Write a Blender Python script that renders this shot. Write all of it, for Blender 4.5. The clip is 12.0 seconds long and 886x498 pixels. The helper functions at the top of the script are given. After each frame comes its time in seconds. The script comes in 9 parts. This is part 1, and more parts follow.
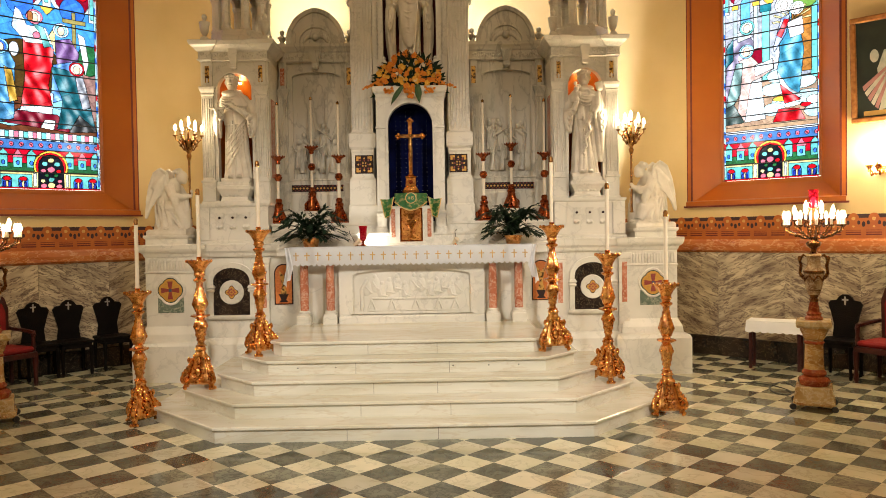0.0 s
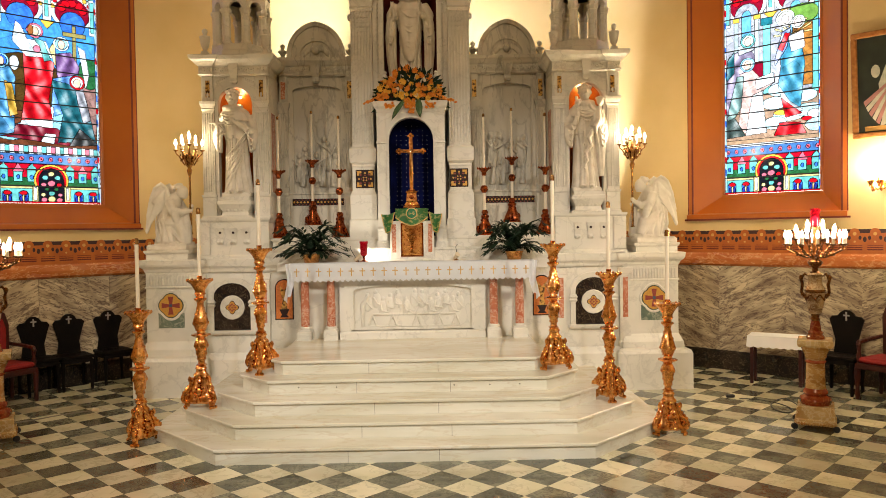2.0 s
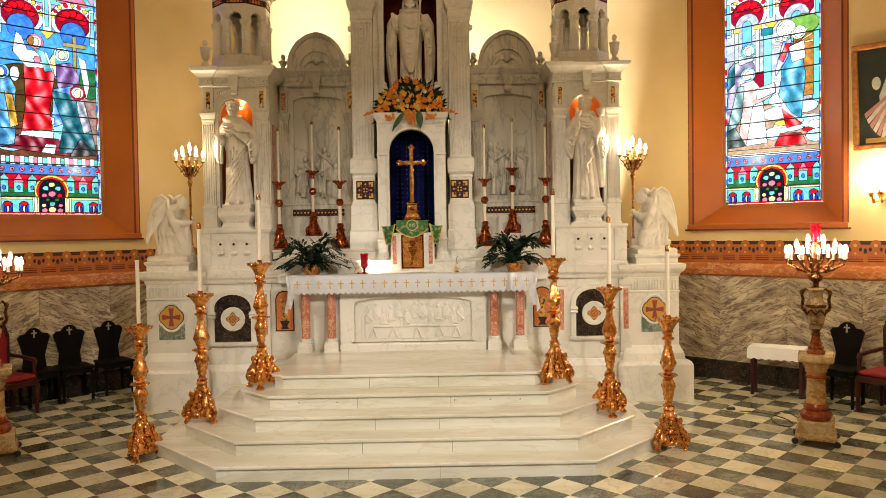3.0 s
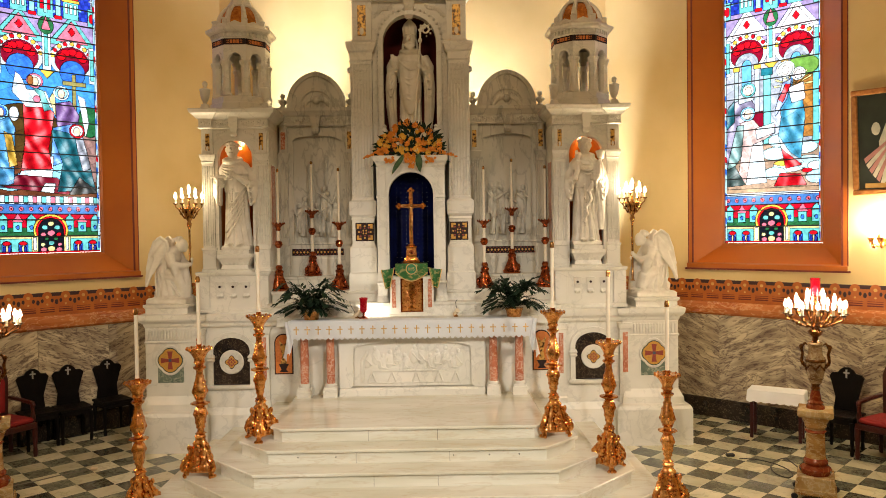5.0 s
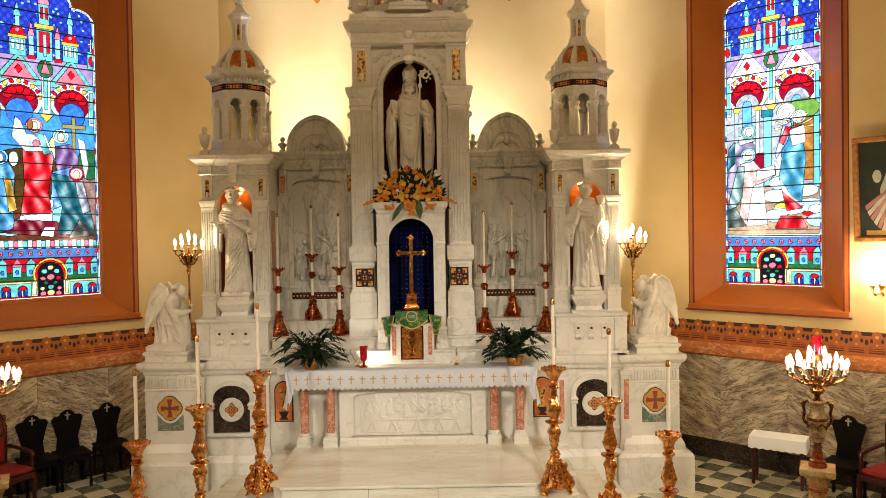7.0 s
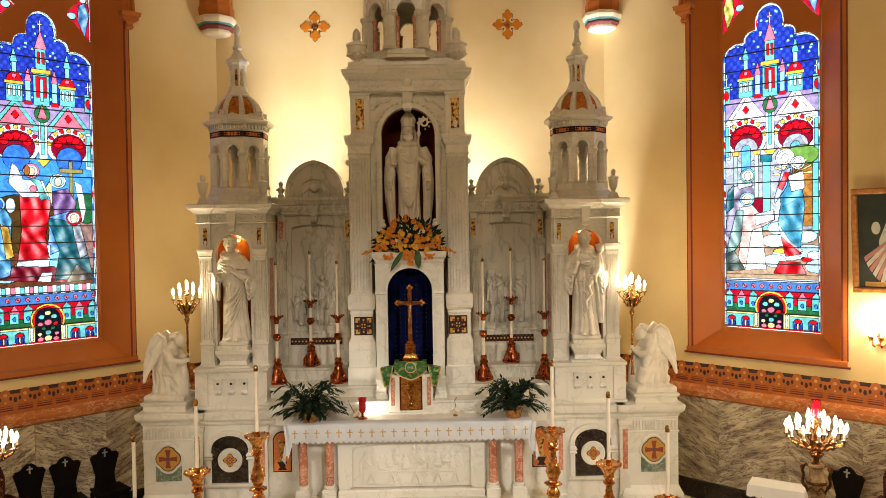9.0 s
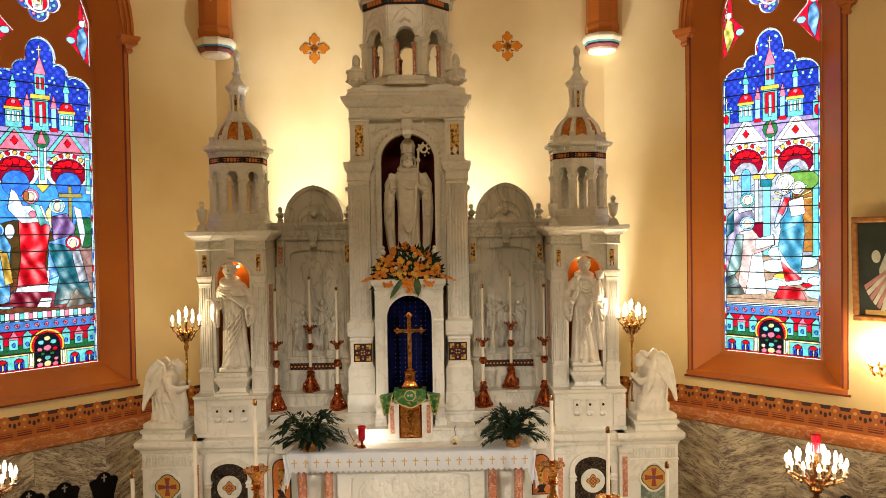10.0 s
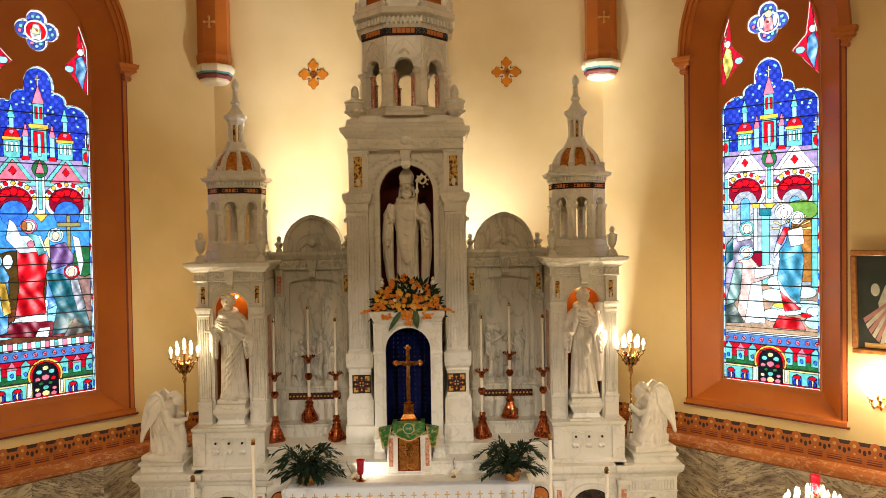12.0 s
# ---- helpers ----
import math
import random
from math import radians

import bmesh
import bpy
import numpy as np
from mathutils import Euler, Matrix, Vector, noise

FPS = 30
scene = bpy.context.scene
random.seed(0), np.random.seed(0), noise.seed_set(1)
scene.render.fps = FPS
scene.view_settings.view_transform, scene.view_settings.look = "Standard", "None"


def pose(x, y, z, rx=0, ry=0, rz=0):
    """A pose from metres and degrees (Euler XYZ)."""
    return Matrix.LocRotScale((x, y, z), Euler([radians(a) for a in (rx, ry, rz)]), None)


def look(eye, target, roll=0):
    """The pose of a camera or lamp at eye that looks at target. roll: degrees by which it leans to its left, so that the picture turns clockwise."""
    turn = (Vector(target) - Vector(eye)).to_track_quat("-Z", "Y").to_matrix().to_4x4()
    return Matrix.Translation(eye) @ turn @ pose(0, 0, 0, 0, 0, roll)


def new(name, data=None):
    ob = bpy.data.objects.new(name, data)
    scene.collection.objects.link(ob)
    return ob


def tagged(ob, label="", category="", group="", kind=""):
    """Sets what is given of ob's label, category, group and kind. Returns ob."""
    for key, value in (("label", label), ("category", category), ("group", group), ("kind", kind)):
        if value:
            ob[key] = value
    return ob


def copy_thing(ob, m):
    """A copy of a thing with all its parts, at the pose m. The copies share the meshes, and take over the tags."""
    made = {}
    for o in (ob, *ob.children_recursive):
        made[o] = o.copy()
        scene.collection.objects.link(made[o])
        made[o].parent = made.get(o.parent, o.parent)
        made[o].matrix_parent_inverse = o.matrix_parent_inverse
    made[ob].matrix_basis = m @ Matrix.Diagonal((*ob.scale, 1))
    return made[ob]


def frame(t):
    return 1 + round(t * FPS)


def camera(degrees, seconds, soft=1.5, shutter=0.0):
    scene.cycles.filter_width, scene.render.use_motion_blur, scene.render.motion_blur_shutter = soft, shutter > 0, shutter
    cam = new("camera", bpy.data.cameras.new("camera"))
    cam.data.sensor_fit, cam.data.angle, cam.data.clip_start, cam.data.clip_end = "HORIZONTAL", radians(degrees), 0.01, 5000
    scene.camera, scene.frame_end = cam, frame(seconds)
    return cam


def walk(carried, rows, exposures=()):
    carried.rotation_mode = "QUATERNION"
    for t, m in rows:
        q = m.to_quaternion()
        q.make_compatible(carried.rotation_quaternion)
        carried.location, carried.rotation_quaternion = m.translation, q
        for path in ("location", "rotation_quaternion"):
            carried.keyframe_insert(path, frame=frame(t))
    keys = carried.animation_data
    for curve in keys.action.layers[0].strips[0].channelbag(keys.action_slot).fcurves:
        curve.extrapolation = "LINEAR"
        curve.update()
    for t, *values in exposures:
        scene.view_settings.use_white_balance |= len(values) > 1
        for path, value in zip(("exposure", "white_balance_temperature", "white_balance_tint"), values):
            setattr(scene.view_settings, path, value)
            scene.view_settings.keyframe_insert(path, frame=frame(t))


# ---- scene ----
cam = camera(61.8, 12.0, soft=0.9)
PATH = [
    (0, (0.299, -0.028, 1.877), (0.32, 1.971, 1.827), -0.9),
    (0.5, (0.305, -0.023, 1.924), (0.325, 1.977, 1.872), -0.9),
    (1, (0.297, -0.022, 1.976), (0.317, 1.978, 1.923), -0.9),
    (1.5, (0.299, -0.019, 2.029), (0.319, 1.981, 1.976), -0.9),
    (2, (0.292, -0.013, 2.071), (0.313, 1.986, 2.021), -0.9),
    (2.5, (0.285, -0.013, 2.136), (0.307, 1.986, 2.084), -0.9),
    (3, (0.293, -0.009, 2.235), (0.313, 1.99, 2.182), -0.9),
    (5, (0.305, 0.012, 2.761), (0.326, 2.011, 2.714), -0.8),
    (5.5, (0.319, 0.023, 2.902), (0.337, 2.023, 2.857), -0.9),
    (6, (0.304, 0.032, 3.047), (0.325, 2.031, 3.003), -0.9),
    (6.5, (0.305, 0.044, 3.196), (0.327, 2.043, 3.152), -0.9),
    (7, (0.316, 0.046, 3.324), (0.336, 2.045, 3.285), -0.9),
    (8.8, (0.296, 0.07, 3.958), (0.325, 2.069, 3.907), -0.9),
    (9, (0.308, 0.079, 4.0), (0.335, 2.078, 3.953), -0.9),
    (9.5, (0.327, 0.088, 4.174), (0.351, 2.087, 4.127), -0.9),
    (10, (0.324, 0.099, 4.356), (0.35, 2.098, 4.308), -0.9),
    (10.5, (0.324, 0.114, 4.523), (0.351, 2.113, 4.475), -0.9),
    (11, (0.328, 0.115, 4.626), (0.356, 2.115, 4.583), -0.9),
    (11.5, (0.331, 0.122, 4.71), (0.359, 2.121, 4.666), -0.9),
    (12, (0.342, 0.119, 4.752), (0.369, 2.118, 4.707), -0.9),
]
walk(cam, [(t, look(eye, target, roll)) for t, eye, target, roll in PATH], [(0, 0.0), (5, -0.06), (9, -0.16), (12, -0.18)])

# ---- light ----
def lamp(name, kind, place, target, energy, colour, size=0.1, spread=None, blend=0.6):
    data = bpy.data.lights.new(name, kind)
    data.energy, data.color = energy, colour
    if kind == "AREA":
        data.shape, data.size = "DISK", size
    else:
        data.shadow_soft_size = size
    if kind == "SPOT":
        data.spot_size, data.spot_blend = radians(spread), blend
    ob = new(name, data)
    ob.matrix_world = look(place, target)
    return ob


world = bpy.data.worlds.new("church_air")
world.use_nodes = True
world.node_tree.nodes["Background"].inputs[0].default_value = (1.0, 0.86, 0.66, 1)
world.node_tree.nodes["Background"].inputs[1].default_value = 0.008
scene.world = world
scene.view_settings.exposure = 0.0

WHITE, UPLIGHT = (1.0, 0.93, 0.84), (0.96, 0.97, 1.0)
# right spot follows the cast shadows; left one is an unseen, added balance
lamp("nave_lamp", "SPOT", (4.2, -1.0, 6.0), (0.4, 7.9, 0.9), 2350, WHITE, 0.16, 42, 1.0)
lamp("nave_lamp", "SPOT", (-4.2, -1.0, 6.0), (0.0, 7.9, 0.9), 1800, WHITE, 0.16, 42, 1.0)
# unseen soft fill, added to brighten and warm the upper altar
lamp("vault_lamp", "AREA", (0, 0.5, 10.4), (0, 9.6, 4.2), 240, (1.0, 0.77, 0.50), 1.2)
# uplights standing behind the altar; third is an added wash over the middle wall
lamp("cove_lamp", "SPOT", (-1.85, 11.45, 1.9), (-1.72, 11.96, 7.0), 7800, UPLIGHT, 0.06, 28, 1.0)
lamp("cove_lamp", "SPOT", (2.93, 11.58, 0.9), (2.99, 11.93, 7.4), 5400, UPLIGHT, 0.06, 23, 1.0)
lamp("cove_lamp", "SPOT", (0.45, 11.10, 3.5), (0.45, 12.0, 7.8), 850, UPLIGHT, 0.06, 130, 1.0)


# ---- materials ----
def material(name, colour, rough=0.5, metal=0.0, second=None, scale=6.0, fine=60.0, bump=0.02, random_shade=0.0, contrast=(0.35, 0.7), spec=0.5):
    """A surface with two scales of variation: broad stains between two colours and fine grain with relief."""
    m = bpy.data.materials.new(name)
    m.use_nodes = True
    nodes, links = m.node_tree.nodes, m.node_tree.links
    shader = nodes["Principled BSDF"]
    geo = nodes.new("ShaderNodeNewGeometry")
    broad = nodes.new("ShaderNodeTexNoise")
    broad.inputs["Scale"].default_value, broad.inputs["Detail"].default_value = scale, 6
    grain = nodes.new("ShaderNodeTexNoise")
    grain.inputs["Scale"].default_value, grain.inputs["Detail"].default_value = fine, 4
    links.new(geo.outputs["Position"], broad.inputs["Vector"])
    links.new(geo.outputs["Position"], grain.inputs["Vector"])
    ramp = nodes.new("ShaderNodeMapRange")
    ramp.inputs["From Min"].default_value, ramp.inputs["From Max"].default_value = contrast
    links.new(broad.outputs["Fac"], ramp.inputs["Value"])
    mix = nodes.new("ShaderNodeMix")
    mix.data_type = "RGBA"
    mix.inputs["A"].default_value = (*colour, 1)
    mix.inputs["B"].default_value = (*(second or [c * 0.8 for c in colour]), 1)
    links.new(ramp.outputs["Result"], mix.inputs["Factor"])
    last = mix.outputs["Result"]
    if random_shade:
        info = nodes.new("ShaderNodeObjectInfo")
        span = nodes.new("ShaderNodeMapRange")
        span.inputs["To Min"].default_value, span.inputs["To Max"].default_value = 1 - random_shade, 1 + random_shade
        links.new(info.outputs["Random"], span.inputs["Value"])
        times = nodes.new("ShaderNodeVectorMath")
        times.operation = "SCALE"
        links.new(last, times.inputs[0])
        links.new(span.outputs["Result"], times.inputs["Scale"])
        last = times.outputs["Vector"]
    links.new(last, shader.inputs["Base Color"])
    shader.inputs["Metallic"].default_value, shader.inputs["Specular IOR Level"].default_value = metal, spec
    gloss = nodes.new("ShaderNodeMapRange")
    gloss.inputs["To Min"].default_value, gloss.inputs["To Max"].default_value = max(rough - 0.08, 0.02), min(rough + 0.1, 1)
    links.new(grain.outputs["Fac"], gloss.inputs["Value"])
    links.new(gloss.outputs["Result"], shader.inputs["Roughness"])
    relief = nodes.new("ShaderNodeBump")
    relief.inputs["Strength"].default_value, relief.inputs["Distance"].default_value = 0.5, bump
    links.new(grain.outputs["Fac"], relief.inputs["Height"])
    links.new(relief.outputs["Normal"], shader.inputs["Normal"])
    return m


def marble(name, ground, second, vein, scale=1.6, veins=3.0, width=0.05, rough=0.25, stretch=(1, 1, 1), warp=1.2, random_shift=False, vein_mix=0.8, random_shade=0.0, uneven=0.25):
    """Polished stone: clouded ground with warped veins."""
    m = bpy.data.materials.new(name)
    m.use_nodes = True
    nodes, links = m.node_tree.nodes, m.node_tree.links
    shader = nodes["Principled BSDF"]
    geo = nodes.new("ShaderNodeNewGeometry")
    place = nodes.new("ShaderNodeMapping")
    place.inputs["Scale"].default_value = stretch
    links.new(geo.outputs["Position"], place.inputs["Vector"])
    info = nodes.new("ShaderNodeObjectInfo")
    if random_shift:
        shift = nodes.new("ShaderNodeVectorMath")
        shift.operation = "SCALE"
        shift.inputs[0].default_value = (37.0, 91.0, 53.0)
        links.new(info.outputs["Random"], shift.inputs["Scale"])
        links.new(shift.outputs["Vector"], place.inputs["Location"])
    cloud = nodes.new("ShaderNodeTexNoise")
    cloud.inputs["Scale"].default_value, cloud.inputs["Detail"].default_value = scale, 8
    links.new(place.outputs["Vector"], cloud.inputs["Vector"])
    bend = nodes.new("ShaderNodeVectorMath")
    bend.operation = "SCALE"
    bend.inputs["Scale"].default_value = warp
    links.new(cloud.outputs["Color"], bend.inputs[0])
    add = nodes.new("ShaderNodeVectorMath")
    links.new(place.outputs["Vector"], add.inputs[0])
    links.new(bend.outputs["Vector"], add.inputs[1])
    ridge = nodes.new("ShaderNodeTexNoise")
    ridge.inputs["Scale"].default_value, ridge.inputs["Detail"].default_value = veins, 5
    links.new(add.outputs["Vector"], ridge.inputs["Vector"])
    off = nodes.new("ShaderNodeMath")
    off.operation = "SUBTRACT"
    off.inputs[1].default_value = 0.5
    links.new(ridge.outputs["Fac"], off.inputs[0])
    size = nodes.new("ShaderNodeMath")
    size.operation = "ABSOLUTE"
    links.new(off.outputs[0], size.inputs[0])
    line = nodes.new("ShaderNodeMapRange")
    line.inputs["From Max"].default_value = width
    line.inputs["To Min"].default_value, line.inputs["To Max"].default_value = vein_mix, 0
    links.new(size.outputs[0], line.inputs["Value"])
    spread = nodes.new("ShaderNodeMapRange")
    spread.inputs["From Min"].default_value, spread.inputs["From Max"].default_value = 0.35, 0.68
    links.new(cloud.outputs["Fac"], spread.inputs["Value"])
    mix = nodes.new("ShaderNodeMix")
    mix.data_type = "RGBA"
    mix.inputs["A"].default_value, mix.inputs["B"].default_value = (*ground, 1), (*second, 1)
    links.new(spread.outputs["Result"], mix.inputs["Factor"])
    over = nodes.new("ShaderNodeMix")
    over.data_type = "RGBA"
    over.inputs["B"].default_value = (*vein, 1)
    links.new(line.outputs["Result"], over.inputs["Factor"])
    links.new(mix.outputs["Result"], over.inputs["A"])
    last = over.outputs["Result"]
    if random_shade:
        span = nodes.new("ShaderNodeMapRange")
        span.inputs["To Min"].default_value, span.inputs["To Max"].default_value = 1 - random_shade, 1 + random_shade
        links.new(info.outputs["Random"], span.inputs["Value"])
        times = nodes.new("ShaderNodeVectorMath")
        times.operation = "SCALE"
        links.new(last, times.inputs[0])
        links.new(span.outputs["Result"], times.inputs["Scale"])
        last = times.outputs["Vector"]
    links.new(last, shader.inputs["Base Color"])
    gloss = nodes.new("ShaderNodeMapRange")
    gloss.inputs["To Min"].default_value, gloss.inputs["To Max"].default_value = max(rough - 0.06, 0.03), rough + 0.12
    links.new(cloud.outputs["Fac"], gloss.inputs["Value"])
    links.new(gloss.outputs["Result"], shader.inputs["Roughness"])
    relief = nodes.new("ShaderNodeBump")
    relief.inputs["Strength"].default_value, relief.inputs["Distance"].default_value = uneven, 0.004
    links.new(ridge.outputs["Fac"], relief.inputs["Height"])
    links.new(relief.outputs["Normal"], shader.inputs["Normal"])
    return m


def glow(name, colour, strength):
    m = bpy.data.materials.new(name)
    m.use_nodes = True
    shader = m.node_tree.nodes["Principled BSDF"]
    shader.inputs["Base Color"].default_value = (*colour, 1)
    shader.inputs["Emission Color"].default_value = (*colour, 1)
    shader.inputs["Emission Strength"].default_value = strength
    return m


WHITE_MARBLE = marble("white_marble", (0.74, 0.70, 0.61), (0.60, 0.57, 0.48), (0.36, 0.34, 0.29), 1.6, 2.6, 0.03, 0.32, vein_mix=0.3)
GREY_MARBLE = marble("grey_veined_marble", (0.62, 0.58, 0.48), (0.44, 0.42, 0.34), (0.22, 0.21, 0.17), 1.6, 2.6, 0.05, 0.34, (1.6, 1.6, 0.6), vein_mix=0.5)
STEP_MARBLE = marble("step_marble", (0.74, 0.71, 0.60), (0.60, 0.57, 0.44), (0.46, 0.32, 0.16), 2.2, 2.4, 0.03, 0.12, (0.45, 1.4, 2.6), vein_mix=0.28, uneven=0.04)
STATUE_MARBLE = material("statue_marble", (0.76, 0.71, 0.61), 0.38, second=(0.62, 0.57, 0.47), scale=7, fine=45, bump=0.003)
PINK_MARBLE = marble("pink_marble", (0.52, 0.20, 0.11), (0.36, 0.10, 0.05), (0.66, 0.46, 0.34), 5, 7, 0.06, 0.2)
BLACK_MARBLE = marble("black_marble", (0.014, 0.011, 0.010), (0.035, 0.024, 0.018), (0.20, 0.15, 0.09), 5, 7, 0.014, 0.12)
GREEN_MARBLE = marble("green_marble", (0.09, 0.13, 0.10), (0.19, 0.22, 0.16), (0.40, 0.40, 0.30), 4, 6, 0.05, 0.2)
ONYX = marble("honey_onyx", (0.58, 0.34, 0.11), (0.30, 0.12, 0.03), (0.74, 0.58, 0.30), 5, 5, 0.05, 0.12, (1, 1, 2))
RED_ONYX = marble("red_onyx", (0.34, 0.055, 0.012), (0.18, 0.025, 0.007), (0.46, 0.14, 0.04), 5, 6, 0.06, 0.12)
RAIL_MARBLE = marble("red_marble_rail", (0.50, 0.17, 0.05), (0.36, 0.10, 0.03), (0.62, 0.32, 0.14), 2.5, 3.5, 0.04, 0.22, (1, 1, 2))
LIGHT_TILE = marble("light_tile_marble", (0.71, 0.65, 0.47), (0.55, 0.52, 0.34), (0.36, 0.33, 0.22), 2.5, 3, 0.035, 0.07, random_shift=True, vein_mix=0.5, random_shade=0.24, uneven=0.04)
DARK_TILE = marble("dark_tile_marble", (0.10, 0.105, 0.08), (0.24, 0.24, 0.165), (0.05, 0.048, 0.04), 4, 6.5, 0.07, 0.07, random_shift=True, vein_mix=0.7, random_shade=0.45, uneven=0.04)
GROUT = material("grout", (0.20, 0.17, 0.13), 0.8)
PLASTER = material("cream_plaster", (0.76, 0.58, 0.30), 0.85, second=(0.68, 0.50, 0.23), scale=0.9, fine=140, bump=0.0015, spec=0.25)
CROSS_ORANGE = material("cross_paint", (0.62, 0.20, 0.012), 0.9, second=(0.52, 0.15, 0.01), scale=9, fine=150, bump=0.001, spec=0.1)
ORANGE = material("ochre_paint", (0.46, 0.128, 0.013), 0.42, second=(0.40, 0.100, 0.010), scale=1.5, fine=120, bump=0.0015)
FRIEZE_ORANGE = material("frieze_paint", (0.50, 0.145, 0.02), 0.5, second=(0.40, 0.10, 0.016), scale=5, fine=150, bump=0.001)
DARK_RED = material("dark_red_paint", (0.16, 0.02, 0.012), 0.6)
NAVY_PAINT = material("dark_plum_paint", (0.05, 0.018, 0.02), 0.6)
DARK_GREEN = material("dark_green_paint", (0.03, 0.06, 0.035), 0.6)
GOLD_PAINT = material("gold_paint", (0.70, 0.42, 0.12), 0.4, 0.4)
CREAM_PAINT = material("cream_paint", (0.75, 0.62, 0.42), 0.6)
CEILING = material("ceiling_plaster", (0.70, 0.60, 0.42), 0.8)
# dark mottling in the gold's colour suggests shade in chased ornament
GOLD = material("polished_gold", (0.95, 0.48, 0.15), 0.12, 1.0, second=(0.44, 0.15, 0.035), scale=26, fine=60, bump=0.008)
COPPER = material("red_gold", (0.56, 0.15, 0.05), 0.14, 1.0, second=(0.16, 0.03, 0.012), scale=26, fine=60, bump=0.008)
BRASS = material("antique_brass", (0.55, 0.30, 0.10), 0.22, 1.0, second=(0.18, 0.08, 0.025), scale=25, fine=90, bump=0.006)
DARK_BRONZE = material("dark_bronze", (0.24, 0.10, 0.03), 0.26, 1.0, second=(0.07, 0.028, 0.012), scale=25, fine=90, bump=0.006)
PALE_ONYX = marble("pale_onyx", (0.70, 0.52, 0.25), (0.44, 0.24, 0.07), (0.80, 0.70, 0.46), 5, 5, 0.05, 0.12)
GILT = material("gilt_mosaic", (0.66, 0.38, 0.09), 0.32, 0.5, second=(0.07, 0.03, 0.012), scale=26, fine=120, bump=0.004, contrast=(0.46, 0.60))
WAX = material("candle_wax", (0.80, 0.72, 0.56), 0.4, second=(0.74, 0.64, 0.47), scale=8, bump=0.002)
CLOTH = material("white_linen", (0.92, 0.93, 0.95), 0.85, second=(0.88, 0.89, 0.91), scale=5, fine=90, bump=0.0006, spec=0.2)
GOLD_THREAD = material("gold_thread", (0.72, 0.46, 0.16), 0.5, 0.2)
BLUE_VELVET = material("navy_velvet", (0.004, 0.007, 0.05), 0.9, second=(0.002, 0.003, 0.02), scale=5, fine=120, bump=0.001, spec=0.05)
SILVER = material("silver_stud", (0.55, 0.58, 0.62), 0.3, 0.9)
NICHE_RED = material("wine_red_niche", (0.13, 0.012, 0.010), 0.55, second=(0.05, 0.006, 0.006), scale=4, bump=0.003)
NICHE_GOLD = material("gilded_niche", (0.52, 0.15, 0.012), 0.30, 0.3, second=(0.38, 0.09, 0.008), scale=6, fine=80, bump=0.004)
DOME_GOLD = material("gilded_mosaic_dome", (0.62, 0.24, 0.04), 0.32, 0.7, second=(0.36, 0.10, 0.014), scale=22, fine=150, bump=0.004)
GREEN_SATIN = material("green_brocade", (0.05, 0.22, 0.05), 0.35, second=(0.42, 0.42, 0.14), scale=24, fine=120, bump=0.006, contrast=(0.5, 0.62))
GREEN_PLAIN = material("green_satin", (0.01, 0.16, 0.05), 0.4)
BLACK_WOOD = material("black_wood", (0.005, 0.004, 0.0035), 0.55, second=(0.009, 0.006, 0.005), scale=5, spec=0.08)
RED_WOOD = material("mahogany", (0.06, 0.010, 0.007), 0.35, second=(0.03, 0.006, 0.005), scale=6, spec=0.3)
RED_VELVET = material("red_velvet", (0.25, 0.008, 0.008), 0.85)
BLACK_RUBBER = material("black_rubber", (0.015, 0.015, 0.015), 0.6)
PALM = material("palm_leaf", (0.016, 0.036, 0.016), 0.6, second=(0.007, 0.016, 0.009), scale=9, bump=0.004, spec=0.2)
LEAF = material("leaf_green", (0.05, 0.11, 0.03), 0.5, second=(0.03, 0.06, 0.02), scale=12)
ORANGE_FLOWER = material("orange_petal", (0.72, 0.27, 0.02), 0.6, second=(0.62, 0.16, 0.01), scale=20)
YELLOW_FLOWER = material("yellow_petal", (0.78, 0.45, 0.05), 0.6, second=(0.70, 0.34, 0.03), scale=20)
PALE_FLOWER = material("pale_petal", (0.75, 0.66, 0.48), 0.6)
MOSAIC_GOLD = material("gold_tessera", (0.62, 0.34, 0.06), 0.4, 0.3, second=(0.50, 0.24, 0.04), scale=60, fine=200, bump=0.003)
MOSAIC_RED = material("red_tessera", (0.30, 0.04, 0.02), 0.4, second=(0.20, 0.03, 0.02), scale=60)
MOSAIC_DARK = material("dark_tessera", (0.025, 0.010, 0.008), 0.5, spec=0.25)
MOSAIC_BLUE = material("blue_tessera", (0.05, 0.08, 0.12), 0.4)
MOSAIC_ORANGE = material("orange_tessera", (0.66, 0.20, 0.03), 0.4, second=(0.5, 0.13, 0.02), scale=60)
BULB = glow("lit_bulb", (1.0, 0.88, 0.66), 45)


# ---- mesh helpers ----
def part(name, bm, mat, parent=None, label="", smooth=False):
    """Link a bmesh, in the parent's own space, as one mesh object."""
    bmesh.ops.recalc_face_normals(bm, faces=bm.faces)
    mesh = bpy.data.meshes.new(name)
    bm.to_mesh(mesh)
    bm.free()
    for one in (mat if isinstance(mat, (list, tuple)) else [mat]):
        mesh.materials.append(one)
    if smooth:
        mesh.shade_smooth()
        mesh.set_sharp_from_angle(angle=radians(38))
    ob = new(name, mesh)
    ob.parent = parent
    if label:
        ob["label"] = label
    return ob


def thing(name, label, category, place=(0, 0, 0), turn=0.0, group="", kind=""):
    ob = new(name)
    ob.empty_display_size = 0.1
    ob.matrix_world = pose(*place, 0, 0, turn)
    return tagged(ob, label, category, group, kind)


